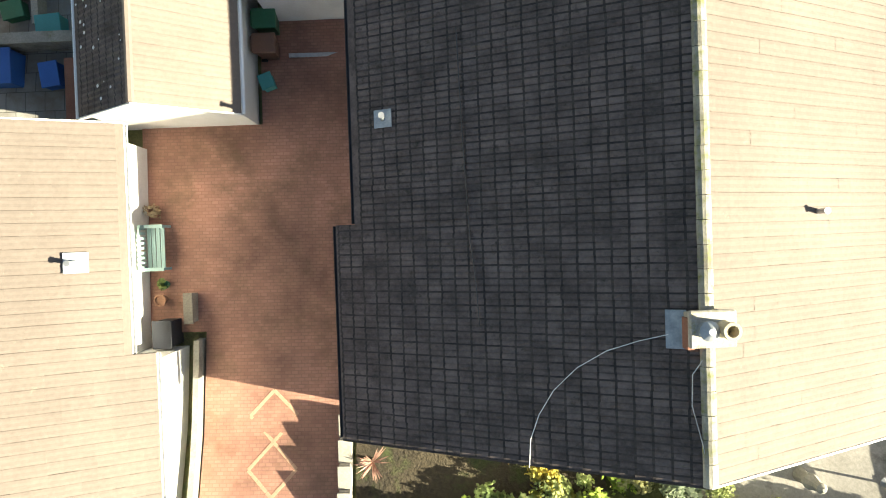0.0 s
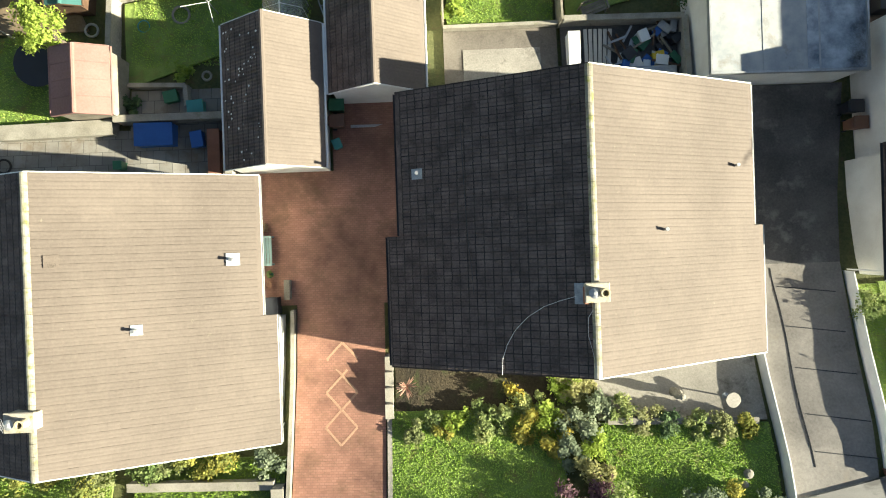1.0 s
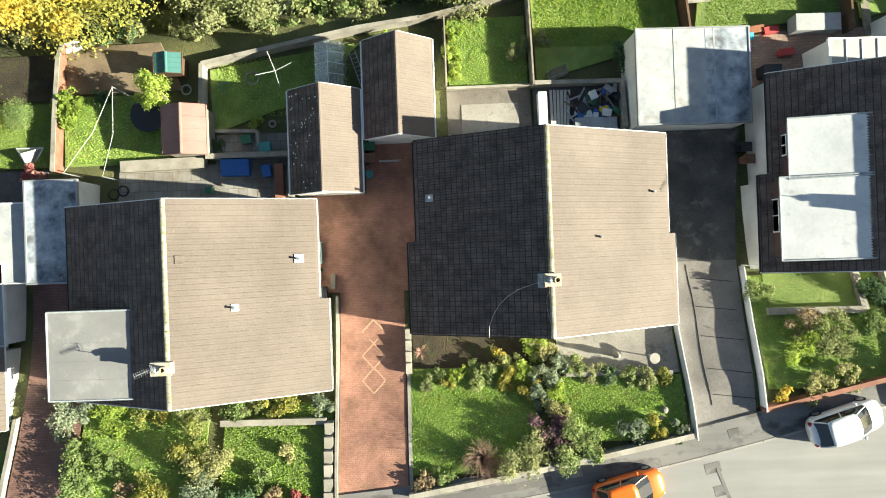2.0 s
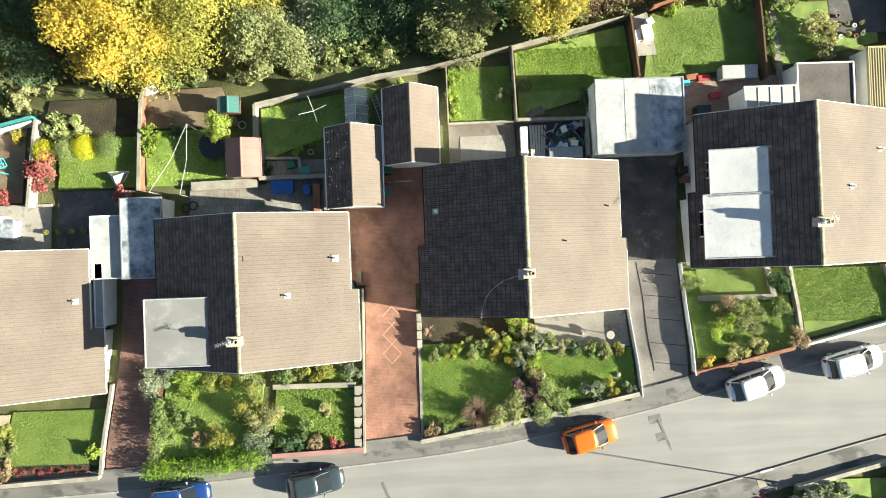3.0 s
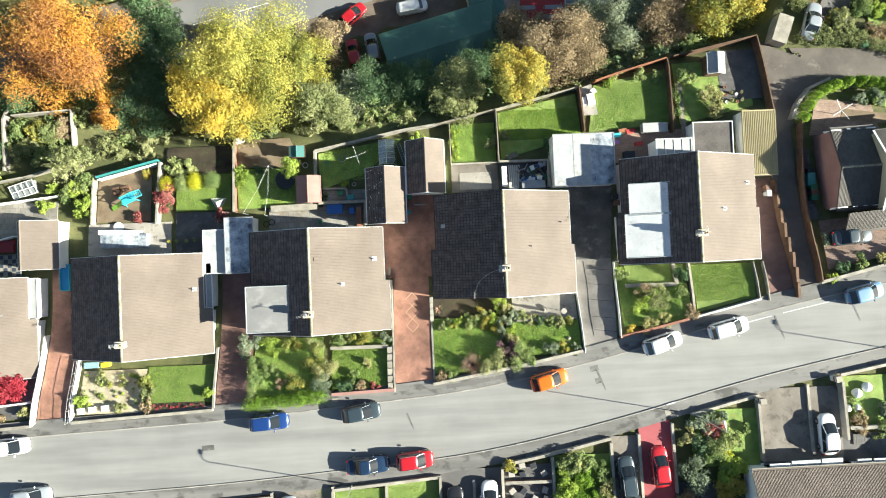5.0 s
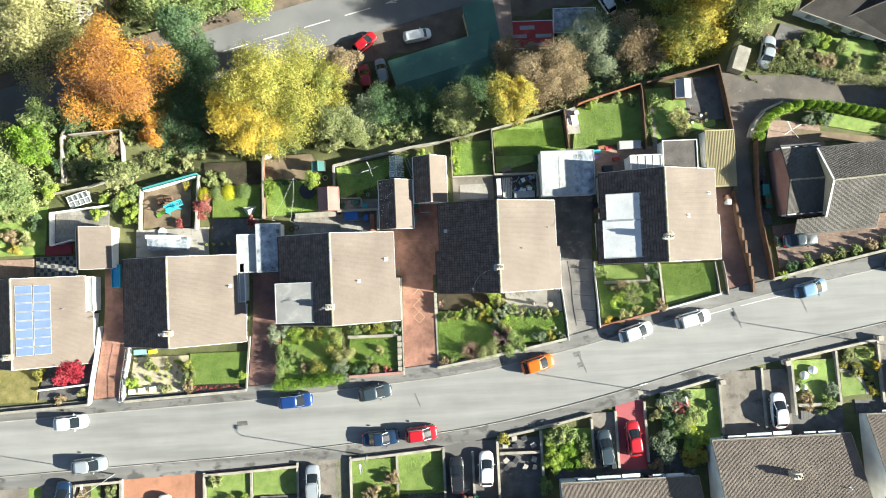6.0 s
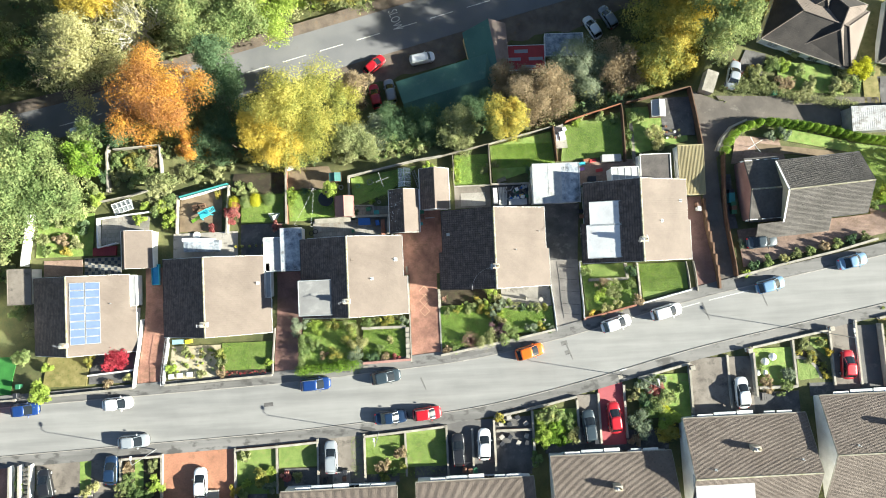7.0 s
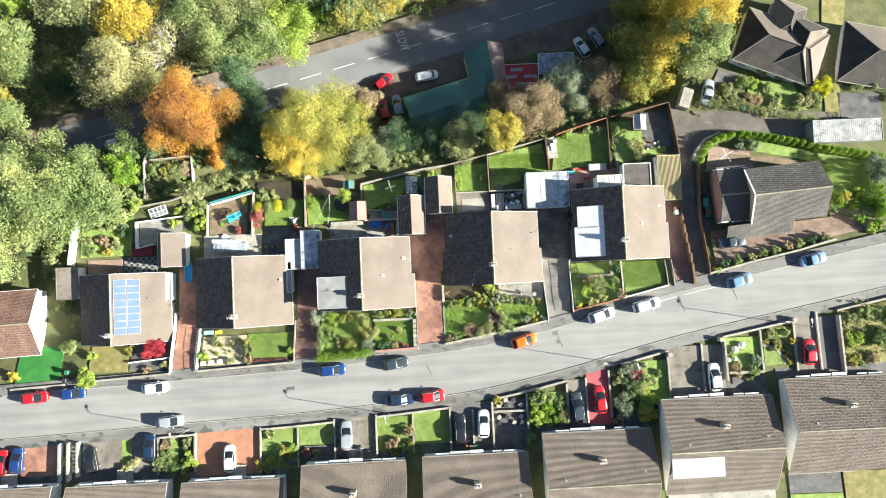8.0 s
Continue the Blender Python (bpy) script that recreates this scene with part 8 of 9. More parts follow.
for x, y, m in ((-32.4, 8.5, F_TOPIARY), (-30.7, 8.6, F_GREEN), (-29.2, 8.75, F_TOPIARY), (-27.2, 8.8, F_GREEN)):
    ob = new("topiary", leaf_cloud("topiary", [(0, 0, 0.55, 0.85), (0.1, 0.25, 0.85, 0.72), (0, -0.3, 0.8, 0.72), (0, 0, 1.05, 0.66)], 5200, 0.075, m, 640 + int(-x), spread=(0.96, 1.01), spray=5))
    ob.matrix_basis = pose(x, y, ground_z(x, y))
    tagged(ob, "clipped rounded topiary bush on a lawn", "topiary", "clipped topiary")
# a bare twiggy shrub beside the front wall
_b = Build()
_r = np.random.default_rng(5)
for i in range(170):
    a, q = _r.uniform(0, 6.28), _r.uniform(0.4, 1.6)
    p1 = Vector((math.cos(a) * q * 0.45, math.sin(a) * q * 0.45, _r.uniform(0.5, 0.9)))
    p2 = Vector((math.cos(a + 0.3) * q, math.sin(a + 0.3) * q, _r.uniform(0.9, 1.7)))
    _b.tube([(0, 0, 0), p1, p2], [0.016, 0.011, 0.004], 4)
    _b.tube([p1, p1 + (p2 - p1) * 0.7 + Vector(_r.normal(0, 0.14, 3))], [0.008, 0.003], 4)
_o = part("bare_shrub", _b, surface("reddish_twigs", (0.17, 0.1, 0.075), (0.3, 0.2, 0.15), 2.0, 12.0, 0.9, 0.2), None)
_o.matrix_basis = pose(1.3, -12.7, ground_z(1.3, -12.7))
tagged(_o, "bare pale twiggy shrub beside a wall", "shrub")


# a spiky pink-leaved plant in the bed beside the drive
_b = Build()
for i in range(46):
    a, e = _r.uniform(0, 6.28), _r.uniform(0.15, 1.35)
    d = Vector((math.cos(a) * math.cos(e), math.sin(a) * math.cos(e), math.sin(e)))
    sd = Vector((-math.sin(a), math.cos(a), 0)) * 0.022
    p0, p1, p2 = d * 0.03 + Vector((0, 0, 0.25)), d * 0.3 + Vector((0, 0, 0.25)), d * _r.uniform(0.5, 0.65) + Vector((0, 0, 0.18))
    _b.add([p0 - sd * 0.6, p0 + sd * 0.6, p1 + sd, p2, p1 - sd], [(0, 1, 2, 4), (4, 2, 3)])
_b.tube([(0, 0, -0.1), (0, 0, 0.28)], 0.04, 6)
_o = part("cordyline", _b, surface("pinkish_strap_leaf", (0.22, 0.11, 0.08), (0.42, 0.26, 0.19), 3.0, 12.0, 0.6, 0.1), None)
_o.matrix_basis = pose(-2.0, -6.85, ground_z(-2.0, -6.85))
tagged(_o, "spiky pinkish cordyline in a soil bed", "plant")


# ---- rough growth between gardens ----
def growth(seed, count, x0, x1, y0, y1, material, label, leaves, keep=lambda x, y: True, r=1.0):
    rng = np.random.default_rng(seed)
    spots = []
    for _ in range(count):
        x, y = rng.uniform(x0, x1), rng.uniform(y0, y1)
        if keep(x, y):
            spots.append((x, y, rng.uniform(0.25, 0.7) * r))
    undergrowth("undergrowth", seed, spots, material, label, leaves, 0.17)


_off = lambda x, y: not (45.0 < x < 76.0 and 24.5 < y < 40.0) and not (48.6 < x < 58.0 and 21.2 < y < 27.0) and not (60.5 < x < 71.0 and 16.0 < y < 23.4)
growth(81, 200, 40.5, 78.0, 20.5, 44.0, F_OLIVE, "rough garden growth above a lane", 16000, _off, 1.4)
bed(600, (60.0, 4.1, 1.0, 1.0, F_GREEN), (61.4, 4.6, 0.8, 1.0, F_HEDGE), (62.4, 5.5, 0.9, 1.4, F_YELLOW), (63.4, 4.2, 0.8, 1.1, F_HEDGE), (63.4, 1.9, 0.9, 1.2, F_HEDGE), (64.8, 0.6, 0.9, 1.1, F_LIME), (65.9, 1.2, 0.9, 1.2, F_HEDGE), (46.6, 14.9, 0.9, 1.3, F_GREY), (48.0, 15.1, 1.0, 1.2, F_GREEN), (60.8, 24.3, 1.9, 3.0, F_TOPIARY), (58.6, 21.6, 1.1, 1.4, F_PALE), (50.2, 25.6, 1.2, 1.2, F_LIME), (52.6, 24.8, 1.0, 1.2, F_GREEN), (43.4, 26.2, 0.7, 0.9, F_RED), (45.4, 25.0, 1.0, 1.0, F_GOLD), (44.6, 22.6, 1.0, 1.1, F_OLIVE))
tree(66.6, 9.6, 2.3, 4.4, F_GREY, "grey-green small tree on a lawn", leaves=5000, size=0.2, seed=77)
growth(82, 160, 60.0, 78.0, 22.0, 44.0, F_GREEN, "rough grass and weeds round bungalows", 11000, _off, 1.3)
growth(83, 150, -62.0, -41.8, 8.2, 18.0, F_GREEN, "rough growth behind back gardens", 11000, lambda x, y: not (-52.6 < x < -42.0 and y < 12.4), 1.0)
growth(84, 110, -72.0, -60.0, -6.0, 8.0, F_GREEN, "weeds and brambles beside a garage", 6000, lambda x, y: y > -2.0 and x < -64.5 or y < -5.4 and x > -65.5)
growth(85, 130, -42.0, -15.0, 11.5, 17.0, F_OLIVE, "brambles at the foot of the bank", 15000, lambda x, y: y > 13.8 or x < -34, 1.1)
growth(86, 130, -66.0, 66.0, -31.5, -20.0, F_GREEN, "weeds along front garden edges", 6000, lambda x, y: abs(((x + 80) % 17.5) - 1) < 1.2 and y < road_y(x) - 5.6)
growth(87, 260, -15.0, 36.0, 14.5, 26.0, F_GREEN, "dense green growth on the bank", 26000, lambda x, y: 15.6 + 0.23 * x < y < 20.0 + 0.2 * x, 1.7)
growth(88, 160, -15.0, 36.0, 14.5, 28.0, F_OLIVE, "olive brambles on the bank", 18000, lambda x, y: 15.8 + 0.23 * x < y < 21.0 + 0.2 * x, 1.7)

growth(90, 220, 58.8, 72.0, -20.0, -10.8, F_MIXED, "rough overgrown front garden grass", 12000, r=0.9)
growth(91, 120, 46.6, 51.0, -20.0, -14.6, F_GOLD, "low planting round a curved lawn", 3500, lambda x, y: 3.4 < math.hypot(x - 46.5, y + 20.2) < 4.4 or math.hypot(x - 46.5, y + 20.2) > 5.6, r=0.45)
growth(89, 150, 8.0, 72.0, -52.0, -38.8, F_OLIVE, "rough growth behind the south gardens", 9000, lambda x, y: not (47.5 < x < 66.5 and y > -44.2) and not (29.5 < x < 46.5 and y > -42.2) and y < -43.2 + 0.17 * max(0.0, x - 28.0), 1.3)

# ---- gardens above the lane ----
patch("back_lawn", (49.4, 22.0), (58.6, 20.6), (57.0, 25.4), (49.6, 26.4), LAWN, "lawn below a hip-roofed bungalow", "lawn", h=0.06)
patch("side_lawn", (61.4, 19.0), (63.6, 19.0), (67.0, 40.0), (63.0, 40.0), LAWN_DRY, "grass strip between two bungalows", "lawn", h=0.05)
patch("patio", (63.8, 18.8), (70.5, 18.4), (70.5, 23.0), (63.8, 23.2), CONCRETE_DARK, "concrete yard with garden goods", "patio", h=0.05)
patch("path", (43.0, 24.4), (47.0, 23.6), (48.0, 27.6), (45.0, 28.4), CONCRETE_DARK, "dark garden path beside steps", "path", h=0.05)
hedge("hedge", [(42.6, 22.6), (48.0, 21.6), (54.0, 20.0), (60.0, 18.8)], 1.3, 1.0, F_OLIVE, "loose olive hedge beside a lane", 73, 5200, 0.16)


# ---- small things ----
def gz(x, y, h=0.05):
    return ground_z(x, y) + h


def wheelie_bin(x, y, material, label, turn=0.0, s=1.0):
    top = thing("wheelie_bin", label, "bin", x, y, gz(x, y), turn, "wheelie bins")
    rows = [[(-a, -b, z), (a, -b, z), (a, b, z), (-a, b, z)] for a, b, z in ((0.2 * s, 0.22 * s, 0.06), (0.26 * s, 0.3 * s, 0.9 * s), (0.27 * s, 0.31 * s, 0.94 * s))]
    part("body", Build().rings(rows), material, top)
    part("lid", Build().box(-0.29 * s, 0.29 * s, -0.33 * s, 0.35 * s, 0.94 * s, 1.02 * s, 0.03), material, top)
    part("handle", Build().tube([(-0.22 * s, 0.38 * s, 0.95 * s), (0.22 * s, 0.38 * s, 0.95 * s)], 0.02, 6), material, top)
    for q in (-1, 1):
        part("wheel", Build().tube([(q * 0.22 * s, 0.22 * s, 0.1), (q * 0.27 * s, 0.22 * s, 0.1)], 0.1, 10), RUBBER, top)
    return top


def pot(x, y, r, h, material, label, plant=None, seed=1):
    top = thing("plant_pot", label, "plant pot", x, y, gz(x, y))
    part("pot", Build().lathe(0, 0, [(r * 0.7, 0), (r, h), (r * 1.08, h), (r * 1.08, h + 0.03), (r * 0.85, h + 0.03), (r * 0.8, h - 0.05)], 14), material, top)
    if plant is not None:
        part("plant", leaf_cloud("plant", [(0, 0, h + r * 0.6, r * 1.1)], 120, 0.1, plant, seed), None, top)
    return top


def bench(x, y, turn, length, material, label, z=None):
    top = thing("bench", label, "bench", x, y, gz(x, y) if z is None else z, turn)
    for i in range(4):
        part("seat_slat", Build().box(-length / 2, length / 2, -0.26 + i * 0.13, -0.15 + i * 0.13, 0.42, 0.45), material, top)
    for i in range(9):
        u = -length / 2 + 0.06 + i * (length - 0.12) / 8
        part("back_slat", Build().box(u - 0.035, u + 0.035, 0.27, 0.3, 0.48, 0.84), material, top)
    part("back_rail", Build().box(-length / 2, length / 2, 0.26, 0.31, 0.84, 0.9), material, top)
    for sx in (-1, 1):
        for yy, hh in ((-0.24, 0.62), (0.26, 0.9)):
            part("leg", Build().box(sx * length / 2 - 0.035, sx * length / 2 + 0.035, yy - 0.03, yy + 0.03, 0, hh), material, top)
        part("armrest", Build().box(sx * length / 2 - 0.05, sx * length / 2 + 0.05, -0.3, 0.28, 0.62, 0.66), material, top)
    return top


def crate(x, y, w, l, h, material, label, turn=0.0, name="crate", cat="crate", z=None):
    """A box with a lid a little wider than its body."""
    top = thing(name, label, cat, x, y, gz(x, y) if z is None else z, turn)
    part("body", Build().box(-w / 2, w / 2, -l / 2, l / 2, -0.1, h - 0.05, 0.015), material, top)
    part("lid", Build().box(-w / 2 - 0.03, w / 2 + 0.03, -l / 2 - 0.03, l / 2 + 0.03, h - 0.05, h, 0.015), material, top)
    return top


def ring(x, y, r, t, material, label, cat="ring", name="ring"):
    n, m = 20, 8
    rows = [[(math.cos(2 * math.pi * i / n) * (r + t * math.cos(2 * math.pi * j / m)), math.sin(2 * math.pi * i / n) * (r + t * math.cos(2 * math.pi * j / m)), t + t * math.sin(2 * math.pi * j / m)) for j in range(m)] for i in range(n)]
    b = Build().rings(rows + [rows[0]], cap=False)
    o = part(name, b, material, None, smooth=True)
    o.matrix_basis = pose(x, y, gz(x, y, 0.06))
    return tagged(o, label, cat)


# beside the red drive
bench(-8.22, -0.65, 90, 1.25, plain("pale_teal_paint", (0.3, 0.42, 0.4), 0.7), "pale teal slatted garden bench against a wall")
wheelie_bin(-4.75, 5.85, GREEN_PLASTIC, "green wheelie bin beside a garage", 90)
wheelie_bin(-4.75, 5.1, BROWN_PLASTIC, "brown wheelie bin beside a garage", 90)
crate(-4.85, 4.15, 0.35, 0.4, 0.45, TEAL_PLASTIC, "small teal food caddy on paving", 20, "caddy", "caddy")
part("drain_channel", Build().box(-1.05, 1.05, -0.06, 0.06, -0.05, 0.012), METAL_GREY, None).matrix_basis = pose(-3.2, 5.0, gz(-3.2, 5.0))
tagged(bpy.data.objects["drain_channel"], "pale metal drain channel across the paving", "drain", kind="structure")
crate(-7.3, -2.45, 0.22, 0.85, 0.5, WOOD_GREY, "narrow pale wooden planter box", 0, "planter", "planter")
pot(-8.2, -2.2, 0.17, 0.3, TERRACOTTA, "terracotta pot against a wall")
pot(-8.1, -1.75, 0.13, 0.22, GREEN_PLASTIC, "small green pot with a plant", F_GREEN, 3)
pot(-8.35, 0.45, 0.18, 0.25, TERRACOTTA, "pot of brown withered plants", F_BROWN, 4)
crate(-7.95, -3.15, 0.5, 0.75, 0.8, BLACK_PLASTIC, "dark storage box beside a wall", 0, "storage_box", "box")
_dia = Build().box(-0.1, 0.1, -0.05, 0.05, -0.05, 0.012, 0.004).mesh("buff_block")
_dia.materials.append(BLOCK_YELLOW)
inlay = thing("paving_inlay", "three buff diamond outlines laid in red paving", "paving inlay", kind="structure")
for c in (-5.65, -7.08, -8.5):
    for i in range(4):
        a0, a1 = math.pi / 2 * i, math.pi / 2 * (i + 1)
        p, q = Vector((0.7 * math.cos(a0), 0.71 * math.sin(a0), 0)), Vector((0.7 * math.cos(a1), 0.71 * math.sin(a1), 0))
        for k in range(5):
            s = p + (q - p) * ((k + 0.5) / 5)
            x, y = -4.9 + s.x, c + s.y
            o = new("buff_block", _dia)
            sl = math.degrees(math.atan((ground_z(x, y + 0.2) - ground_z(x, y - 0.2)) / 0.4))
            o.parent, o.matrix_basis = inlay, pose(x, y, gz(x, y, 0.045), sl, 0, 0) @ pose(0, 0, 0, 0, 0, math.degrees(math.atan2(q.y - p.y, q.x - p.x)))
# cables on the nearest roof
_z = lambda x: 6.7 - 0.4933 * abs(5.0 - x) + 0.12
part("aerial_cable", Build().tube([(x, y, _z(x)) for x, y in ((4.35, -2.65), (3.85, -2.8), (3.3, -3.02), (2.75, -3.4), (2.3, -3.9), (2.0, -4.45), (1.82, -5.0), (1.78, -5.6))], 0.009, 5), PAINT_WHITE, None)
tagged(bpy.data.objects["aerial_cable"], "thin white aerial cable across the tiles", "cable")
part("aerial_cable", Build().tube([(x, y, _z(x)) for x, y in ((4.95, -3.0), (4.72, -3.4), (4.7, -4.0), (4.85, -4.7), (4.95, -5.3))], 0.011, 5), METAL_GREY, None)
tagged(bpy.data.objects["aerial_cable.001"], "thin grey cable along the ridge", "cable")
part("roof_cable", Build().tube([(x, y, _z(x) - 0.02) for x, y in ((0.55, 4.0), (0.6, 2.0), (0.65, 0.6), (0.7, -0.6), (0.8, -1.6), (0.85, -2.6))], 0.014, 5), GUTTER, None)
tagged(bpy.data.objects["roof_cable"], "thin black cable lying down the tiles", "cable")

# patio and front of the nearest house
for i in range(5):
    o = part("garden_step", Build().box(12.2, 13.05, -7.5 + i * 0.42, -7.06 + i * 0.42, 0.0, 2.2 - i * 0.3), CONCRETE, None)
    tagged(o, "concrete garden step beside a patio", "step", "garden steps")
tbl = thing("garden_table", "small round weathered stone garden table", "table", 11.6, -7.5, gz(11.6, -7.5))
part("tabletop", Build().lathe(0, 0, [(0.3, 0.66), (0.32, 0.68), (0.3, 0.7)], 18), CONCRETE, tbl)
part("stem", Build().lathe(0, 0, [(0.16, 0), (0.03, 0.05), (0.03, 0.66)], 10), METAL_GREY, tbl)
pot(12.15, -8.4, 0.26, 0.3, CONCRETE, "white rimmed planter with soil")
_o = part("garden_ornament", Build().lathe(0, 0, [(0.2, 0), (0.16, 0.3), (0.22, 0.5), (0.12, 0.8), (0.14, 0.95), (0.05, 1.05)], 10), COPING, None)
_o.matrix_basis = pose(9.5, -7.3, gz(9.5, -7.3))
tagged(_o, "weathered stone garden ornament on a patio", "ornament")
for x, y, r in ((11.9, -10.4, 0.2), (11.7, -10.8, 0.14)):
    _o = part("stone", Build().lathe(0, 0, [(r, 0), (r * 1.05, 0.1), (r * 0.6, 0.2), (0.02, 0.22)], 9), COPING, None)
    _o.matrix_basis = pose(x, y, gz(x, y))
    tagged(_o, "pale stone lying on the lawn", "stone")
# tar joints of the concrete drive
jt = thing("tar_joints", "dark tar joints between concrete slabs", "joints", kind="structure")
for ya in (-3.0, -4.7, -6.4, -8.2, -9.6):
    part("joint", Build().tube([(x, ya + 0.12 * (14.6 - x), gz(x, ya + 0.12 * (14.6 - x), 0.045)) for x in steps(14.7, 17.1, 0.5)], 0.03, 5), GUTTER, jt)
part("joint", Build().tube([(14.55 + 0.06 * math.sin(y), y, gz(14.55, y, 0.04)) for y in steps(-10.2, -2.2, 0.5)], 0.045, 5), GUTTER, jt)
wheelie_bin(18.35, 4.9, BLACK_PLASTIC, "dark blue wheelie bin against a white wall", 90)
wheelie_bin(18.5, 4.15, BROWN_PLASTIC, "brown wheelie bin against a white wall", 90)
wheelie_bin(35.4, 5.15, BROWN_PLASTIC, "brown wheelie bin on a side drive", 0)
wheelie_bin(35.4, 4.5, plain("grey_plastic", (0.35, 0.36, 0.36), 0.5), "pale grey wheelie bin on a side drive", 0)
flat_building("side_porch", "white rendered side porch with a flat roof", -27.5, -26.75, -5.6, -0.6, -1.3, 1.05, RENDER_WHITE, FELT_PALE, "porch")
flat_building("side_porch", "white rendered side porch with a flat roof", -46.9, -46.1, -6.0, -1.5, -1.9, 0.35, RENDER_WHITE, FELT_PALE, "porch")
pool = thing("paddling_pool", "blue rectangular paddling pool on a drive", "pool", -44.0, -1.6, gz(-44.0, -1.6))
_p = Build()
ring_wall(_p, [(-0.55, -1.5), (0.55, -1.5), (0.55, 1.5), (-0.55, 1.5)], 0.1, -0.1, 0.45)
part("rim", _p, SKY_PLASTIC, pool)
part("water", Build().box(-0.44, 0.44, -1.39, 1.39, -0.05, 0.3), plain("pool_blue", (0.04, 0.25, 0.5), 0.15), pool)

# store yard
for i in range(6):
    _o = part("board", Build().box(-0.08, 0.08, -1.35, 1.35, 0, 0.04), plain("pale_board", (0.5, 0.48, 0.43), 0.8) if i == 0 else bpy.data.materials["pale_board"], None)
    _o.matrix_basis = pose(6.75 + i * 0.21, 7.7, gz(6.75, 7.7, 0.3), 3, 0, 2 - i)
    tagged(_o, "long pale board leaning in a stack", "board", "stacked boards")
_rr = np.random.default_rng(44)
_kinds = (("crate", "pale plastic crate among clutter", PAINT_WHITE), ("tub", "black plastic tub among clutter", BLACK_PLASTIC), ("box", "grey storage box among clutter", METAL_GREY), ("crate", "blue plastic crate among clutter", BLUE_PLASTIC), ("bag", "green garden waste bag", GREEN_PLASTIC))
for i in range(22):
    nm, lb, mt = _kinds[i % 5]
    crate(_rr.uniform(8.2, 10.9), _rr.uniform(7.1, 9.2), _rr.uniform(0.25, 0.6), _rr.uniform(0.25, 0.6), _rr.uniform(0.2, 0.6), mt, lb, _rr.uniform(0, 90), nm, nm)
for i in range(16):
    x, y, ln = _rr.uniform(7.9, 10.8), _rr.uniform(6.9, 9.1), _rr.uniform(0.7, 1.7)
    o = part("timber", Build().box(-ln / 2, ln / 2, -0.05, 0.05, 0.0, 0.05, 0.008), (WOOD_GREY, WOOD_BROWN, METAL_GREY)[i % 3], None)
    o.matrix_basis = pose(x, y, gz(x, y, 0.3 + 0.05 * (i % 5)), _rr.uniform(-4, 4), _rr.uniform(-8, 8), _rr.uniform(0, 180))
    tagged(o, ("weathered length of timber in a heap", "brown length of timber in a heap", "grey metal bar in a heap")[i % 3], "timber", "heaped timber")
crate(10.0, 7.7, 0.5, 0.35, 0.4, YELLOW_PLASTIC, "yellow plastic toy box", 10, "toy_box", "box")
crate(9.4, 6.75, 2.6, 0.8, 0.5, METAL_GREY, "long grey sheet-topped store box", 0, "store_box", "box")
crate(6.15, 7.8, 0.5, 2.2, 0.6, PAINT_WHITE, "white framed cold box", 0, "cold_frame", "box")
bench(7.2, 10.1, 20, 1.2, WOOD_GREY, "weathered wooden bench on a lawn")


def pole(name, pts, r, material, label, cat):
    o = part(name, Build().tube(pts, r, 8), material, None)
    return tagged(o, label, cat)


_g = gz(-20.4, 10.0)
pole("line_post", [(-20.4, 10.0, _g - 0.3), (-20.4, 10.0, _g + 2.1)], 0.04, METAL_GREY, "grey washing line post on a lawn", "post")
for x, y in ((-23.2, 4.7), (-20.8, 4.4)):
    pole("washing_line", [(-20.4, 10.0, _g + 2.05), ((x - 20.4) / 2, (y + 10.0) / 2, _g + 1.75), (x, y, gz(x, y) + 2.0)], 0.011, PAINT_WHITE, "white washing line across a lawn", "washing line")
    pole("line_post", [(x, y, gz(x, y) - 0.3), (x, y, gz(x, y) + 2.05)], 0.035, METAL_GREY, "grey washing line post", "post")
dry = thing("rotary_dryer", "rotary clothes dryer with four bare arms", "clothes dryer", -10.5, 10.8, gz(-10.5, 10.8), 12)
part("post", Build().tube([(0, 0, -0.2), (0, 0, 1.7)], 0.03, 8), METAL_GREY, dry)
for i in range(4):
    a = math.pi / 2 * i + 0.1
    part("arm", Build().tube([(0, 0, 1.45), (1.15 * math.cos(a), 1.15 * math.sin(a), 1.85)], 0.014, 6), PAINT_WHITE, dry)
ring(-12.3, 10.8, 0.4, 0.06, COPING, "pale painted tyre ring on a lawn")
ring(-14.1, 10.3, 0.28, 0.03, TEAL_PLASTIC, "blue hoop on a lawn")
ring(-11.0, 7.7, 0.2, 0.06, COPING, "small pale ring planter")

# greenhouse
gh = thing("greenhouse", "small aluminium greenhouse with glass roof", "greenhouse", -7.1, 11.05, gz(-7.1, 11.05))
for sx in (-1, 1):
    part("roof_pane", Build().slab(*([(sx * 0.9, -1.35, 1.5), (sx * 0.9, 1.35, 1.5), (0, 1.35, 2.1), (0, -1.35, 2.1)] if sx > 0 else [(sx * 0.9, 1.35, 1.5), (sx * 0.9, -1.35, 1.5), (0, -1.35, 2.1), (0, 1.35, 2.1)]), 0.012), GLASS, gh)
    part("side_pane", Build().box(sx * 0.9 - 0.006, sx * 0.9 + 0.006, -1.35, 1.35, 0.0, 1.5), GLASS, gh)
    for i in range(5):
        y = -1.35 + i * 0.675
        part("glazing_bar", Build().tube([(sx * 0.9, y, 0), (sx * 0.9, y, 1.5), (0, y, 2.1)], 0.018, 5), PAINT_WHITE, gh)
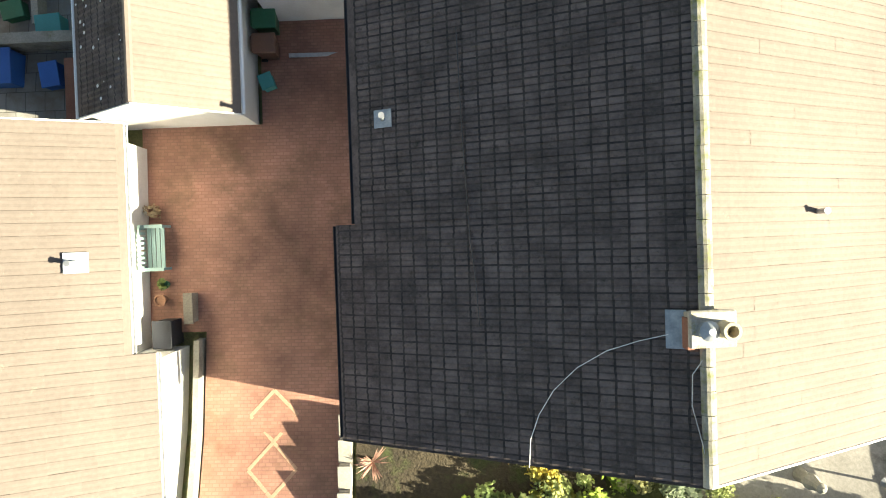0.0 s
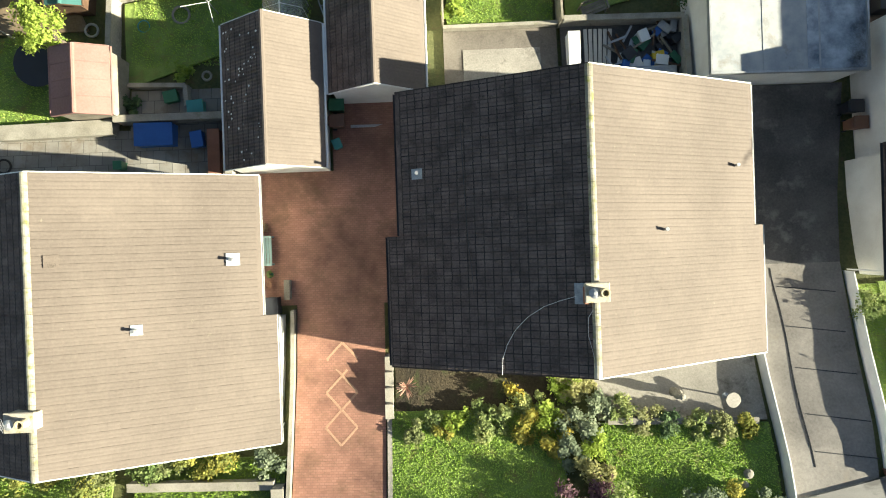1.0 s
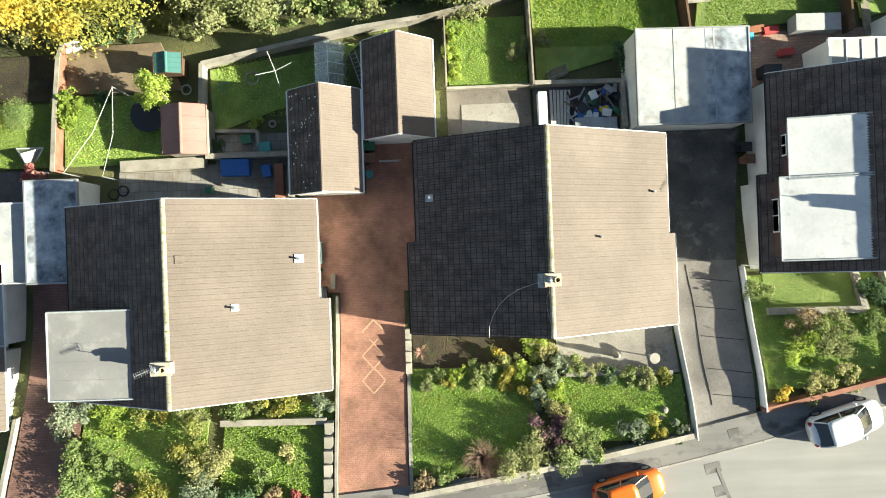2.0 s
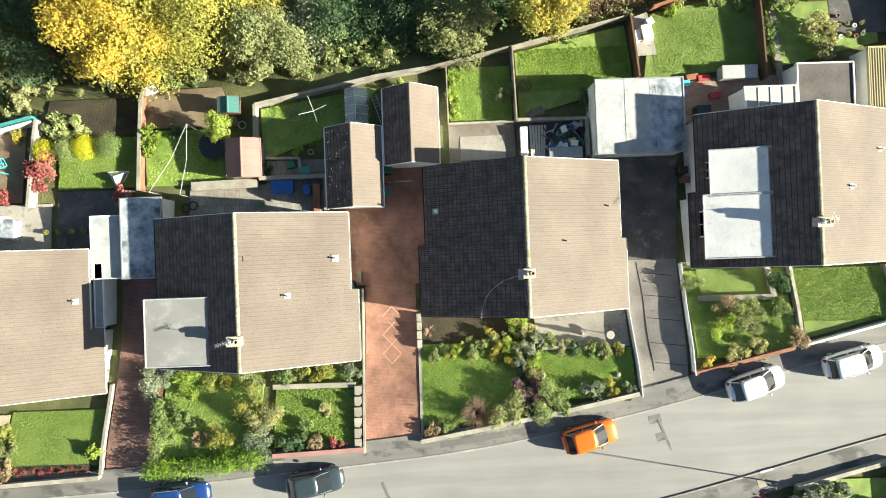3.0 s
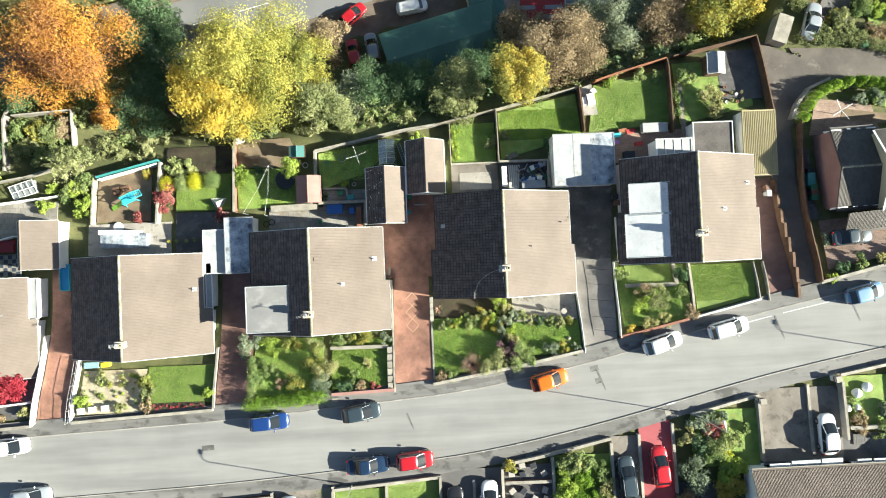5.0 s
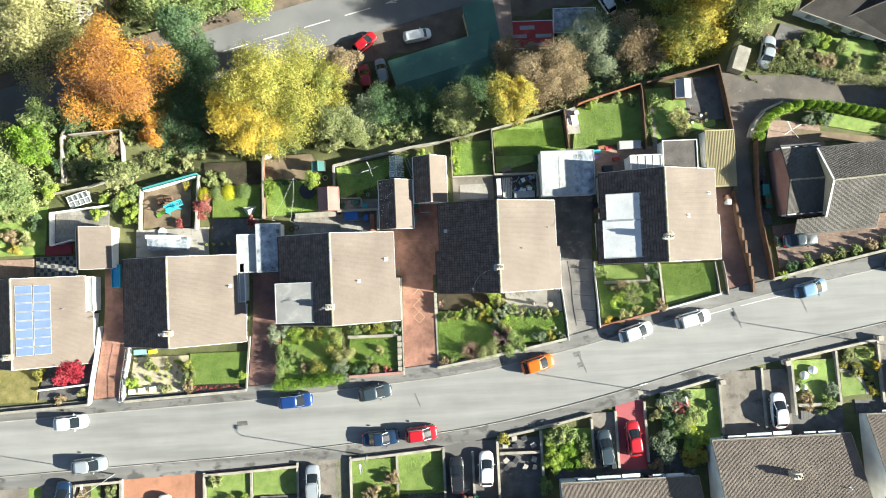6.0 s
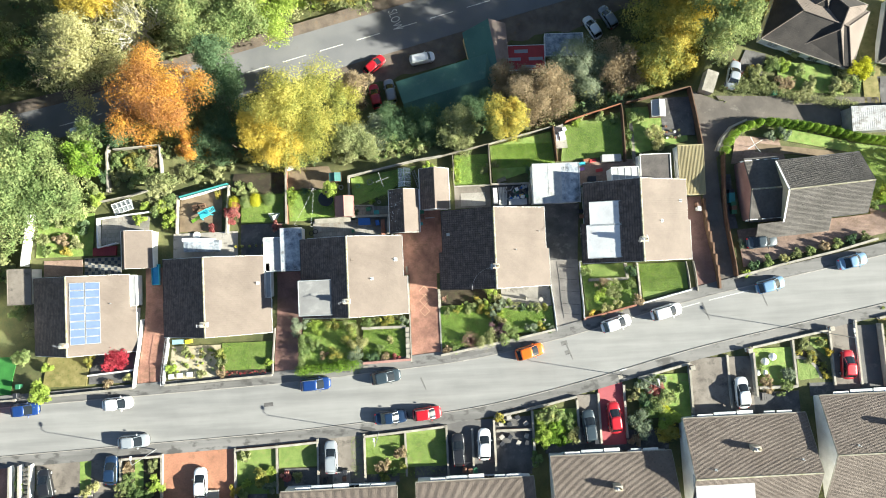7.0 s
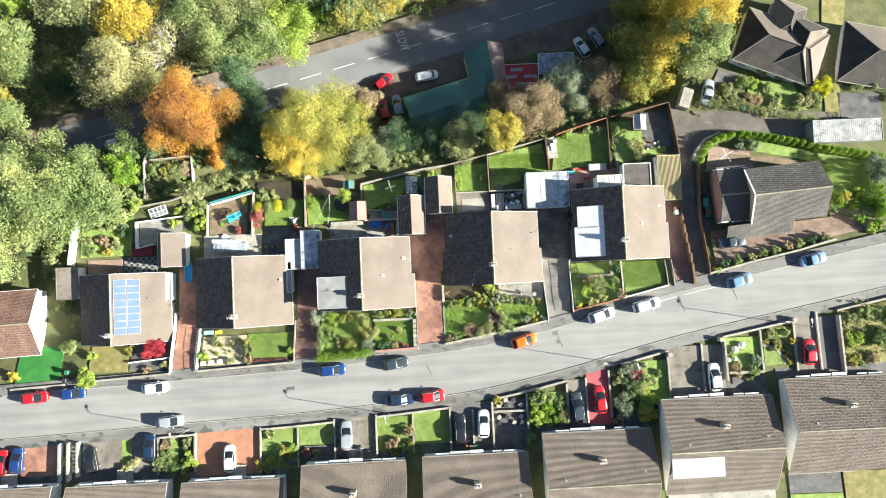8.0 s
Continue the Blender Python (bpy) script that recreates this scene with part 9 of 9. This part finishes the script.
part("ridge_bar", Build().tube([(0, -1.38, 2.11), (0, 1.38, 2.11)], 0.025, 6), PAINT_WHITE, gh)
part("staging", Build().box(-0.8, -0.35, -1.2, 1.2, 0.7, 0.74), WOOD_GREY, gh)
crate(-13.2, 4.85, 1.7, 1.0, 0.75, BLUE_PLASTIC, "blue tarpaulin covered table on a patio", 0, "covered_table", "table")
crate(-11.3, 4.6, 0.5, 0.7, 0.5, BLUE_PLASTIC, "dark blue chair cover on a patio", 8, "covered_chair", "chair")
crate(-11.4, 6.15, 0.7, 0.55, 0.5, TEAL_PLASTIC, "teal plastic storage box", 5, "storage_box", "box")
crate(-10.5, 3.9, 0.5, 2.2, 0.5, BRICK_RED, "red brick planter beside a patio", 0, "planter", "planter")
crate(-12.6, 6.7, 0.6, 0.5, 0.4, GREEN_PLASTIC, "green tub beside a bed", 12, "tub", "tub")
crate(-14.9, 3.5, 0.35, 0.35, 0.6, GREEN_PLASTIC, "green water butt beside a wall", 0, "water_butt", "water butt")
for i in range(4):
    pot(-19.6 + i * 1.1, 5.25, 0.14, 0.2, PAINT_WHITE, "small white pot on a wall")
tr = thing("trampoline", "dark covered round trampoline beside a shed", "trampoline", -18.8, 8.5, gz(-18.8, 8.5))
part("mat", Build().lathe(0, 0, [(1.1, 0.55), (1.12, 0.6), (0.6, 0.58)], 22), BLACK_PLASTIC, tr)
for i in range(5):
    a = i * 1.2566
    part("leg", Build().tube([(1.0 * math.cos(a), 1.0 * math.sin(a), 0), (1.0 * math.cos(a), 1.0 * math.sin(a), 0.56)], 0.025, 6), METAL_GREY, tr)
gable_shed("shed", "little shed with a teal felt roof", -17.3, 11.6, ground_z(-17.3, 11.6), 0.85, 0.65, ground_z(-17.3, 11.6) + 1.5, ground_z(-17.3, 11.6) + 1.75, WOOD_BROWN, plain("dull_teal_felt", (0.05, 0.15, 0.14), 0.8), "shed", trim=WOOD_BROWN)
ring(-16.6, 10.2, 0.3, 0.06, METAL_GREY, "old bicycle wheel on the ground", "wheel", "bicycle_wheel")
ring(-21.1, 3.5, 0.32, 0.05, RUBBER, "bicycle wheel on a patio", "wheel", "bicycle_wheel")
ring(-20.5, 3.7, 0.32, 0.05, RUBBER, "bicycle wheel on a patio", "wheel", "bicycle_wheel")
crate(-24.3, 13.5, 1.0, 0.6, 0.5, PAINT_WHITE, "white plastic lounger on bare earth", 20, "lounger", "lounger")
py = thing("pyramid_frame", "pale triangular pyramid frame on a lawn edge", "plant frame", -26.6, 6.2, gz(-26.6, 6.2))
_c = [(-0.85, 0.5, 0.05), (0.85, 0.5, 0.05), (0.0, -1.0, 0.05)]
part("panel", Build().add(_c + [(0, 0, 0.9)], [(0, 3, 1), (1, 3, 2), (2, 3, 0), (0, 1, 2)]), METAL_GREY, py)
for i in range(3):
    part("edge_bar", Build().tube([_c[i], _c[(i + 1) % 3]], 0.04, 6), PAINT_WHITE, py)
    part("edge_bar", Build().tube([_c[i], (0, 0, 0.92)], 0.03, 6), PAINT_WHITE, py)
sw = thing("climbing_frame", "sky-blue climbing frame with a lime green slide", "climbing frame", -36.6, 7.0, gz(-36.6, 7.0), 25)
for a, b in (((-0.8, -0.5), (-0.6, -0.3)), ((-0.8, 0.5), (-0.6, 0.3)), ((0.8, -0.5), (0.6, -0.3)), ((0.8, 0.5), (0.6, 0.3))):
    part("post", Build().tube([(*a, 0), (*b, 1.6)], 0.06, 8), SKY_PLASTIC, sw)
part("platform", Build().box(-0.75, 0.75, -0.5, 0.5, 1.0, 1.08, 0.02), SKY_PLASTIC, sw)
for s in (-1, 1):
    part("rail", Build().tube([(-0.65, s * 0.4, 1.6), (0.65, s * 0.4, 1.6), (1.6, s * 0.35, 1.2)], 0.05, 8), SKY_PLASTIC, sw)
for i in range(5):
    part("rung", Build().tube([(0.8 + i * 0.2, -0.35, 1.5 - i * 0.08), (0.8 + i * 0.2, 0.35, 1.5 - i * 0.08)], 0.035, 6), SKY_PLASTIC, sw)
part("slide", Build().rings([[(-0.7, -0.25, 1.0), (-0.7, -0.22, 0.92), (-0.7, 0.22, 0.92), (-0.7, 0.25, 1.0)], [(-1.7, -0.25, 0.45), (-1.7, -0.22, 0.36), (-1.7, 0.22, 0.36), (-1.7, 0.25, 0.45)], [(-2.4, -0.25, 0.2), (-2.4, -0.22, 0.12), (-2.4, 0.22, 0.12), (-2.4, 0.25, 0.2)]]), LIME_PLASTIC, sw)
crate(-38.2, 8.0, 0.7, 0.9, 0.6, WOOD_BROWN, "brown wooden play bench", 15, "play_bench", "bench")
crate(-37.2, 8.3, 0.9, 0.5, 0.6, WOOD_BROWN, "brown wooden play table", 15, "play_table", "table")
_o = part("disc", Build().lathe(0, 0, [(0.55, 0.02), (0.57, 0.1), (0.45, 0.14)], 18), PAINT_WHITE, None)
_o.matrix_basis = pose(-38.0, 3.9, gz(-38.0, 3.9) + 0.1)
tagged(_o, "white plastic disc on a patio", "disc")
for i in range(5):
    pot(-32.2 + i * 1.0, 2.0, 0.17, 0.25, TERRACOTTA if i % 2 else YELLOW_PLASTIC, "flower pot in a row", F_GREEN, i)

# gardens behind the white dormer house
patch("deck", (15.6, 14.6), (17.4, 14.6), (17.0, 18.4), (15.5, 17.9), CONCRETE, "pale stone terrace between lawns", "terrace", h=0.1)
crate(16.6, 16.4, 0.8, 1.2, 0.7, PAINT_WHITE, "white covered garden table", 10, "covered_table", "table")
crate(15.9, 16.2, 0.4, 0.9, 0.5, PAINT_WHITE, "white covered garden chair", 5, "covered_chair", "chair")
crate(17.0, 17.4, 0.5, 0.5, 0.5, PAINT_WHITE, "white covered garden chair", 30, "covered_chair", "chair")
crate(23.4, 12.6, 2.8, 1.0, 0.9, FELT_PALE, "low store with a pale flat top", 0, "store", "store")
cons = flat_building("conservatory", "white conservatory with a ribbed pale roof", 22.6, 26.6, 8.7, 10.9, 0.8, 3.0, PAINT_WHITE, FELT_PALE, "conservatory")
for i in range(5):
    part("roof_rib", Build().box(-1.9 + i * 0.95, -1.85 + i * 0.95, -1.0, 1.0, 2.2, 2.26), PAINT_WHITE, cons)
crate(20.3, 9.6, 1.1, 0.7, 0.9, BLACK_PLASTIC, "black covered barbecue on a patio", 0, "barbecue", "barbecue")
for x, y, m, lb in ((20.8, 12.4, RED_PAINT, "red plastic bench on a patio"), (19.2, 12.0, SKY_PLASTIC, "blue toy car on a patio"), (19.0, 11.2, plain("purple_plastic", (0.2, 0.1, 0.3), 0.5), "purple toy box on a patio"), (21.6, 10.9, RED_PAINT, "red toy on a patio"), (19.9, 12.5, WOOD_RED, "wooden trough on a patio")):
    crate(x, y, 0.9, 0.4, 0.4, m, lb, 8, "patio_toy", "toy")
rect("path", 26.7, 27.2, 11.8, 18.0, WOOD_GREY, "narrow grey garden path", "path", h=0.09)
gable_shed("shed", "grey felt roofed garden shed", 30.6, 19.6, ground_z(30.6, 19.6), 0.95, 1.2, ground_z(30.6, 19.6) + 1.8, ground_z(30.6, 19.6) + 2.15, WOOD_BROWN, FELT_PALE, "shed", trim=PAINT_WHITE)
for i in range(9):
    pot(32.0 + (i % 4) * 0.6, 15.3 + (i // 4) * 0.9 + 0.2 * (i % 2), 0.17, 0.2, TERRACOTTA if i % 3 else PAINT_WHITE, "garden pot on the ground", F_OLIVE if i % 2 else None, i)
rect("yard", 31.5, 36.2, 15.6, 21.6, CONCRETE_DARK, "dark concrete yard behind a garage", "yard", h=0.07)
crate(38.7, 23.4, 1.7, 3.2, 1.6, COPING, "off-white box trailer beside a lane", -20, "trailer", "trailer")
crate(48.2, 21.3, 0.7, 0.6, 0.7, GREEN_PLASTIC, "pale green grit bin by the lane", 0, "grit_bin", "bin")

# bungalow at the lane
for x, y, m, lb in ((41.0, 6.9, BLACK_PLASTIC, "black wheelie bin beside a bungalow"), (41.1, 5.0, GREEN_PLASTIC, "green wheelie bin beside a bungalow"), (41.0, 3.8, GREEN_PLASTIC, "green garden bin beside a bungalow"), (41.1, 4.4, BROWN_PLASTIC, "brown garden bin beside a bungalow")):
    wheelie_bin(x - 0.7, y, m, lb, 90)
crate(40.3, 5.9, 0.8, 1.4, 0.9, TEAL_PLASTIC, "teal garden store beside a bungalow", 0, "garden_store", "store")
rect("side_yard", 39.4, 40.8, 1.4, 9.5, CONCRETE_DARK, "dark side yard of a bungalow", "yard", h=0.06)
wd = thing("rotary_dryer", "pale rotary dryer on a terrace", "clothes dryer", 43.8, 13.4, gz(43.8, 13.4), 30)
part("post", Build().tube([(0, 0, -0.2), (0, 0, 1.8)], 0.035, 8), METAL_GREY, wd)
for i in range(4):
    a = math.pi / 2 * i
    part("arm", Build().tube([(0, 0, 1.5), (1.3 * math.cos(a), 1.3 * math.sin(a), 1.8)], 0.04, 6), PAINT_WHITE, wd)
ms = flat_building("metal_shed", "long shed with a corrugated metal roof", 57.6, 69.0, 14.6, 18.2, 1.4, 3.9, METAL_GREY, METAL_RUSTY, "shed", trim=METAL_RUSTY)
for i in range(36):
    part("roof_rib", Build().tube([(-5.5 + i * 0.31, -1.7, 2.5), (-5.5 + i * 0.31, 1.7, 2.5)], 0.022, 6), METAL_RUSTY, ms)

# ---- street furniture ----
for x, y in ((-43.8, -26.0), (-12.6, -25.0), (24.3, -19.0), (49.6, -13.7)):
    d = math.degrees(math.atan2(road_y(x + 1) - road_y(x - 1), 2))
    x += 0.55
    lp = thing("street_lamp", "grey steel street lamp on the pavement edge", "street lamp", x, y, street_z(x) + 0.1, d, "street lamps")
    part("column", Build().lathe(0, 0, [(0.09, -0.2), (0.085, 1.2), (0.05, 1.25), (0.04, 6.9)], 10), METAL_GREY, lp)
    part("bracket", Build().tube([(0, 0, 6.85), (0, 0.25, 7.1), (0, 0.8, 7.15)], 0.035, 8), METAL_GREY, lp)
    part("lantern", Build().box(-0.12, 0.12, 0.7, 1.25, 7.1, 7.24, 0.04), plain("lamp_housing", (0.5, 0.5, 0.48), 0.5) if x < -40 else bpy.data.materials["lamp_housing"], lp)
for x, d, w, l, nm, lb, m in ((-27.3, 0.6, 1.3, 0.55, "manhole_cover", "dark cast iron cover in the road", CONCRETE_DARK), (14.4, 2.6, 0.9, 0.6, "road_patch", "dark tarmac patch in the road", PAVEMENT), (14.8, 1.2, 0.7, 0.6, "road_patch", "dark tarmac patch in the road", PAVEMENT), (-13.5, 4.2, 0.7, 0.4, "inspection_cover", "pale inspection cover in the pavement", COPING), (6.6, 4.2, 0.7, 0.45, "inspection_cover", "pale inspection cover in the pavement", COPING), (15.6, 4.3, 0.6, 0.5, "inspection_cover", "dark inspection cover in the pavement", CONCRETE_DARK), (22.0, -4.2, 0.6, 0.6, "inspection_cover", "round pale cover in the pavement", COPING), (-22.6, 3.0, 1.0, 0.7, "road_patch", "pale patch beside the kerb", COPING)):
    o = part(nm, Build().box(-w / 2, w / 2, -l / 2, l / 2, -0.02, 0.006), m, None)
    a = math.degrees(math.atan2(road_y(x + 1) - road_y(x - 1), 2))
    o.matrix_basis = pose(x, road_y(x) + d, street_z(x) + (0.126 if abs(d) > 3.4 else 0.024), 0, -1.9, a)
    tagged(o, lb, nm.replace("_", " "), kind="structure")
for x, ln in ((15.2, 3.2), (34.6, 3.5), (42.8, 2.6), (-5.5, 2.0)):
    o = part("road_seam", Build().box(-0.09, 0.09, -ln / 2, ln / 2, -0.02, 0.006), PAVEMENT, None)
    o.matrix_basis = pose(x, road_y(x) + 0.9, street_z(x) + 0.024, 0, -1.9, 20)
    tagged(o, "dark sealed seam across the road", "road seam", kind="structure")

# ---- south gardens ----
for x, y, r in ((42.0, -17.4, 0.55), (43.1, -16.8, 0.55), (40.9, -18.9, 0.45), (41.9, -18.9, 0.4)):
    o = part("garden_ornament", Build().lathe(0, 0, [(r * 0.8, 0), (r, r * 0.5), (r * 0.8, r), (r * 0.3, r * 1.25), (0.02, r * 1.3)], 12), PAINT_WHITE, None, smooth=True)
    o.matrix_basis = pose(x, y, gz(x, y))
    tagged(o, "rounded white garden ornament on a lawn", "ornament", "white ornaments")
for x, y, m, lb in ((0.4, -30.4, BROWN_PLASTIC, "brown wheelie bin by a wall"), (1.1, -30.4, GREEN_PLASTIC, "green wheelie bin by a wall"), (-0.4, -30.3, BROWN_PLASTIC, "brown wheelie bin by a wall"), (-19.6, -31.0, BLACK_PLASTIC, "black wheelie bin by a wall"), (-16.9, -30.8, BROWN_PLASTIC, "brown wheelie bin by a wall"), (-16.8, -29.9, BLACK_PLASTIC, "black wheelie bin by a wall"), (17.9, -27.2, BLACK_PLASTIC, "black wheelie bin on a drive"), (-62.0, -16.4, GREEN_PLASTIC, "green wheelie bin by a path"), (-62.2, -17.6, BLACK_PLASTIC, "black wheelie bin by a path")):
    wheelie_bin(x, y, m, lb, 0)
for i in range(8):
    for j in range(2):
        x, y = 5.0 + (i % 4) * 1.15, -23.6 - (i // 4) * 2.6 - j * 0.9
        if (i + j) % 3:
            crate(x, y, 0.6, 0.5, 0.3 + 0.1 * (i % 3), (WOOD_BROWN, CONCRETE, BLACK_PLASTIC)[(i + j) % 3], "planter on a terraced front garden", 10 * i, "planter", "planter")
wall_run("garden_wall", [(4.3, -25.3), (9.2, -25.3)], 0.5, 0.25, BRICK_RED, "brick terrace wall across a front garden", coping=COPING)
wall_run("garden_wall", [(40.8, -20.9), (46.0, -20.9)], 0.6, 0.3, COPING, "pale retaining wall below a house", coping=COPING)
for i in range(7):
    o = part("step", Build().box(-0.6, 0.6, -0.2, 0.2, -0.5, 0.02), CONCRETE, None)
    o.matrix_basis = pose(-61.12, -28.0 - i * 0.6, gz(-61.12, -28.0 - i * 0.6, 0.3))
    tagged(o, "pale concrete step between white walls", "step", "front steps")
for i in range(6):
    o = part("step", Build().box(-0.55, 0.55, -0.14, 0.14, -0.4, 0.02), CONCRETE_DARK, None)
    o.matrix_basis = pose(41.4 + i * 0.3, -22.2, gz(41.4, -22.2, 0.15), 0, 0, 90)
    tagged(o, "dark step beside a house front", "step", "side steps")
for x, y in ((-40.8, -16.0), (-39.6, -15.9), (-38.2, -15.8)):
    crate(x, y, 0.7, 0.6, 0.35, PAINT_WHITE, "white slatted planter in gravel", 3, "planter", "planter")


def gate_pillar(x, y, label="pale rendered gate pillar with a flat cap"):
    top = thing("gate_pillar", label, "gate pillar", x, y, gz(x, y, 0.0), 8, "gate pillars")
    part("shaft", Build().box(-0.26, 0.26, -0.26, 0.26, -0.3, 0.95, 0.015), RENDER_WHITE, top)
    part("brick_band", Build().box(-0.28, 0.28, -0.28, 0.28, 0.45, 0.7, 0.01), BRICK_RED, top)
    part("cap", Build().box(-0.33, 0.33, -0.33, 0.33, 0.95, 1.05, 0.03), COPING, top)
    return top


for x, y in ((31.75, -17.75), (39.85, -15.75), (51.3, -13.2)):
    gate_pillar(x, y)

# railing on the white wall beside a red drive
rail = thing("railing", "thin grey metal railing along a white wall", "railing")
_ys = steps(-17.0, -10.8, 1.2)
for y in _ys:
    part("post", Build().tube([(-41.75, y, gz(-41.75, y, 0.45)), (-41.75, y, gz(-41.75, y, 1.5))], 0.022, 6), METAL_GREY, rail)
for h in (0.95, 1.48):
    part("rail", Build().tube([(-41.75, y, gz(-41.75, y, h)) for y in _ys], 0.02, 6), METAL_GREY, rail)

# flower bed and covered goods of the gravel garden
rect("flower_bed", -33.2, -27.4, -16.2, -15.5, SOIL, "narrow dark bed along a front wall", "flower bed", h=0.1)
_fl = np.random.default_rng(31)
for i in range(16):
    x = -33.0 + i * 0.36
    y = -15.85 + _fl.uniform(-0.15, 0.15)
    o = new("flower_clump", leaf_cloud("flower_clump", [(0, 0, 0.12, 0.16)], 60, 0.07, F_ACER if i % 2 else F_RED, 700 + i))
    o.matrix_basis = pose(x, y, gz(x, y, 0.1))
    tagged(o, "clump of red bedding flowers", "flowers", "red bedding flowers")
crate(-40.3, -11.35, 1.5, 0.6, 0.5, plain("faded_blue_sheet", (0.2, 0.33, 0.38), 0.7), "pale blue sheet over garden goods", 0, "covered_goods", "cover")
crate(-38.8, -11.35, 0.9, 0.5, 0.4, YELLOW_PLASTIC, "yellow plastic garden box", 6, "garden_box", "box")
for i in range(34):
    x, y = _fl.uniform(-41.0, -34.4), _fl.uniform(-15.4, -12.3)
    r = _fl.uniform(0.12, 0.34)
    o = new("tuft", leaf_cloud("tuft", [(0, 0, r * 0.5, r)], int(60 + 400 * r), 0.1, (F_OLIVE, F_LIME, F_GOLD, F_GREEN)[i % 4], 740 + i))
    o.matrix_basis = pose(x, y, gz(x, y, 0.05))
    tagged(o, ("olive tuft growing in gravel", "lime green tuft growing in gravel", "yellowish tuft growing in gravel", "green tuft growing in gravel")[i % 4], "plant", "gravel garden plants")

# ladder lying beside the greenhouse
lad = thing("ladder", "pale metal ladder lying beside a greenhouse", "ladder", -5.4, 11.0, gz(-5.4, 11.0, 0.15), 18)
for q in (-0.2, 0.2):
    part("stile", Build().box(q - 0.03, q + 0.03, -1.3, 1.3, 0.0, 0.06), METAL_GREY, lad)
for i in range(9):
    part("rung", Build().tube([(-0.2, -1.15 + i * 0.285, 0.03), (0.2, -1.15 + i * 0.285, 0.03)], 0.018, 6), METAL_GREY, lad)

# glazed garden frame behind the western gardens
_c = thing("cold_frame", "white-framed glazed garden frame on bare soil", "cold frame", -49.1, 8.7, ground_z(-49.1, 8.7), turn=17)
part("base", Build().box(-1.4, 1.4, -0.75, 0.75, -0.1, 0.3, 0.02), plain("dull_grey_glazing", (0.2, 0.22, 0.22), 0.2), _c)
for i in range(5):
    part("glazing_bar", Build().tube([(-1.36 + i * 0.68, -0.75, 0.32), (-1.36 + i * 0.68, 0.75, 0.62)], 0.045, 6), PAINT_WHITE, _c)
for y, z in ((-0.75, 0.32), (0.0, 0.47), (0.75, 0.62)):
    part("rail", Build().tube([(-1.42, y, z), (1.42, y, z)], 0.05, 6), PAINT_WHITE, _c)

# concrete slab inside the patio, dark strip in the pavement, kerb mark
rect("slab", 1.1, 4.7, 6.5, 8.45, CONCRETE, "pale cracked concrete slab inside a patio", "slab", h=0.115)
strip("pavement_strip", 3.9, 4.35, 0.126, ASPHALT_DARK, "dark tarmac trench repair along the pavement", "pavement", x0=-1.5, x1=5.2, drop=0.03)
strip("pavement_repair", 4.3, 5.05, 0.126, ASPHALT_DARK, "dark tarmac patch along a garden wall", "pavement", x0=-40.0, x1=-31.0, drop=0.03)
_o = part("kerb_mark", Build().box(-0.5, 0.5, -0.07, 0.07, -0.02, 0.008), ROAD_PAINT, None)
_o.matrix_basis = pose(22.4, road_y(22.4) - 3.38, street_z(22.4) + 0.14, 0, -1.9, 14)
tagged(_o, "white painted dropped kerb", "kerb mark", kind="structure")
_b = Build()
for x in steps(30.5, 40.0, 0.62):
    a, c = (x, road_y(x) + 2.75, street_z(x) + 0.026), (x + 0.62, road_y(x + 0.62) + 2.75, street_z(x + 0.62) + 0.026)
    if not 33.4 < x < 34.6:
        _b.add([(a[0], a[1] - 0.035, a[2]), (c[0], c[1] - 0.035, c[2]), (c[0], c[1] + 0.035, c[2]), (a[0], a[1] + 0.035, a[2])], [(0, 1, 2, 3)])
part("edge_line", _b, ROAD_PAINT, None)
tagged(bpy.data.objects["edge_line"], "worn white line across the lane mouth", "road marking", kind="structure")

# bird droppings on a garage roof
_b = Build()
for i in range(46):
    u, v, r = _fl.uniform(0.1, 0.95), _fl.uniform(-2.8, 2.8), _fl.uniform(0.02, 0.055)
    x, z = -7.25 - 2.15 * u, 3.3 - 1.6 * u + 0.075
    n = 6
    _b.add([(x + r * math.cos(2 * math.pi * k / n), 5.95 + v + r * math.sin(2 * math.pi * k / n), z - 0.744 * -r * math.cos(2 * math.pi * k / n)) for k in range(n)], [tuple(range(n))])
part("droppings", _b, PAINT_WHITE, None)
tagged(bpy.data.objects["droppings"], "white bird droppings speckling dark roof tiles", "droppings", kind="stuff")
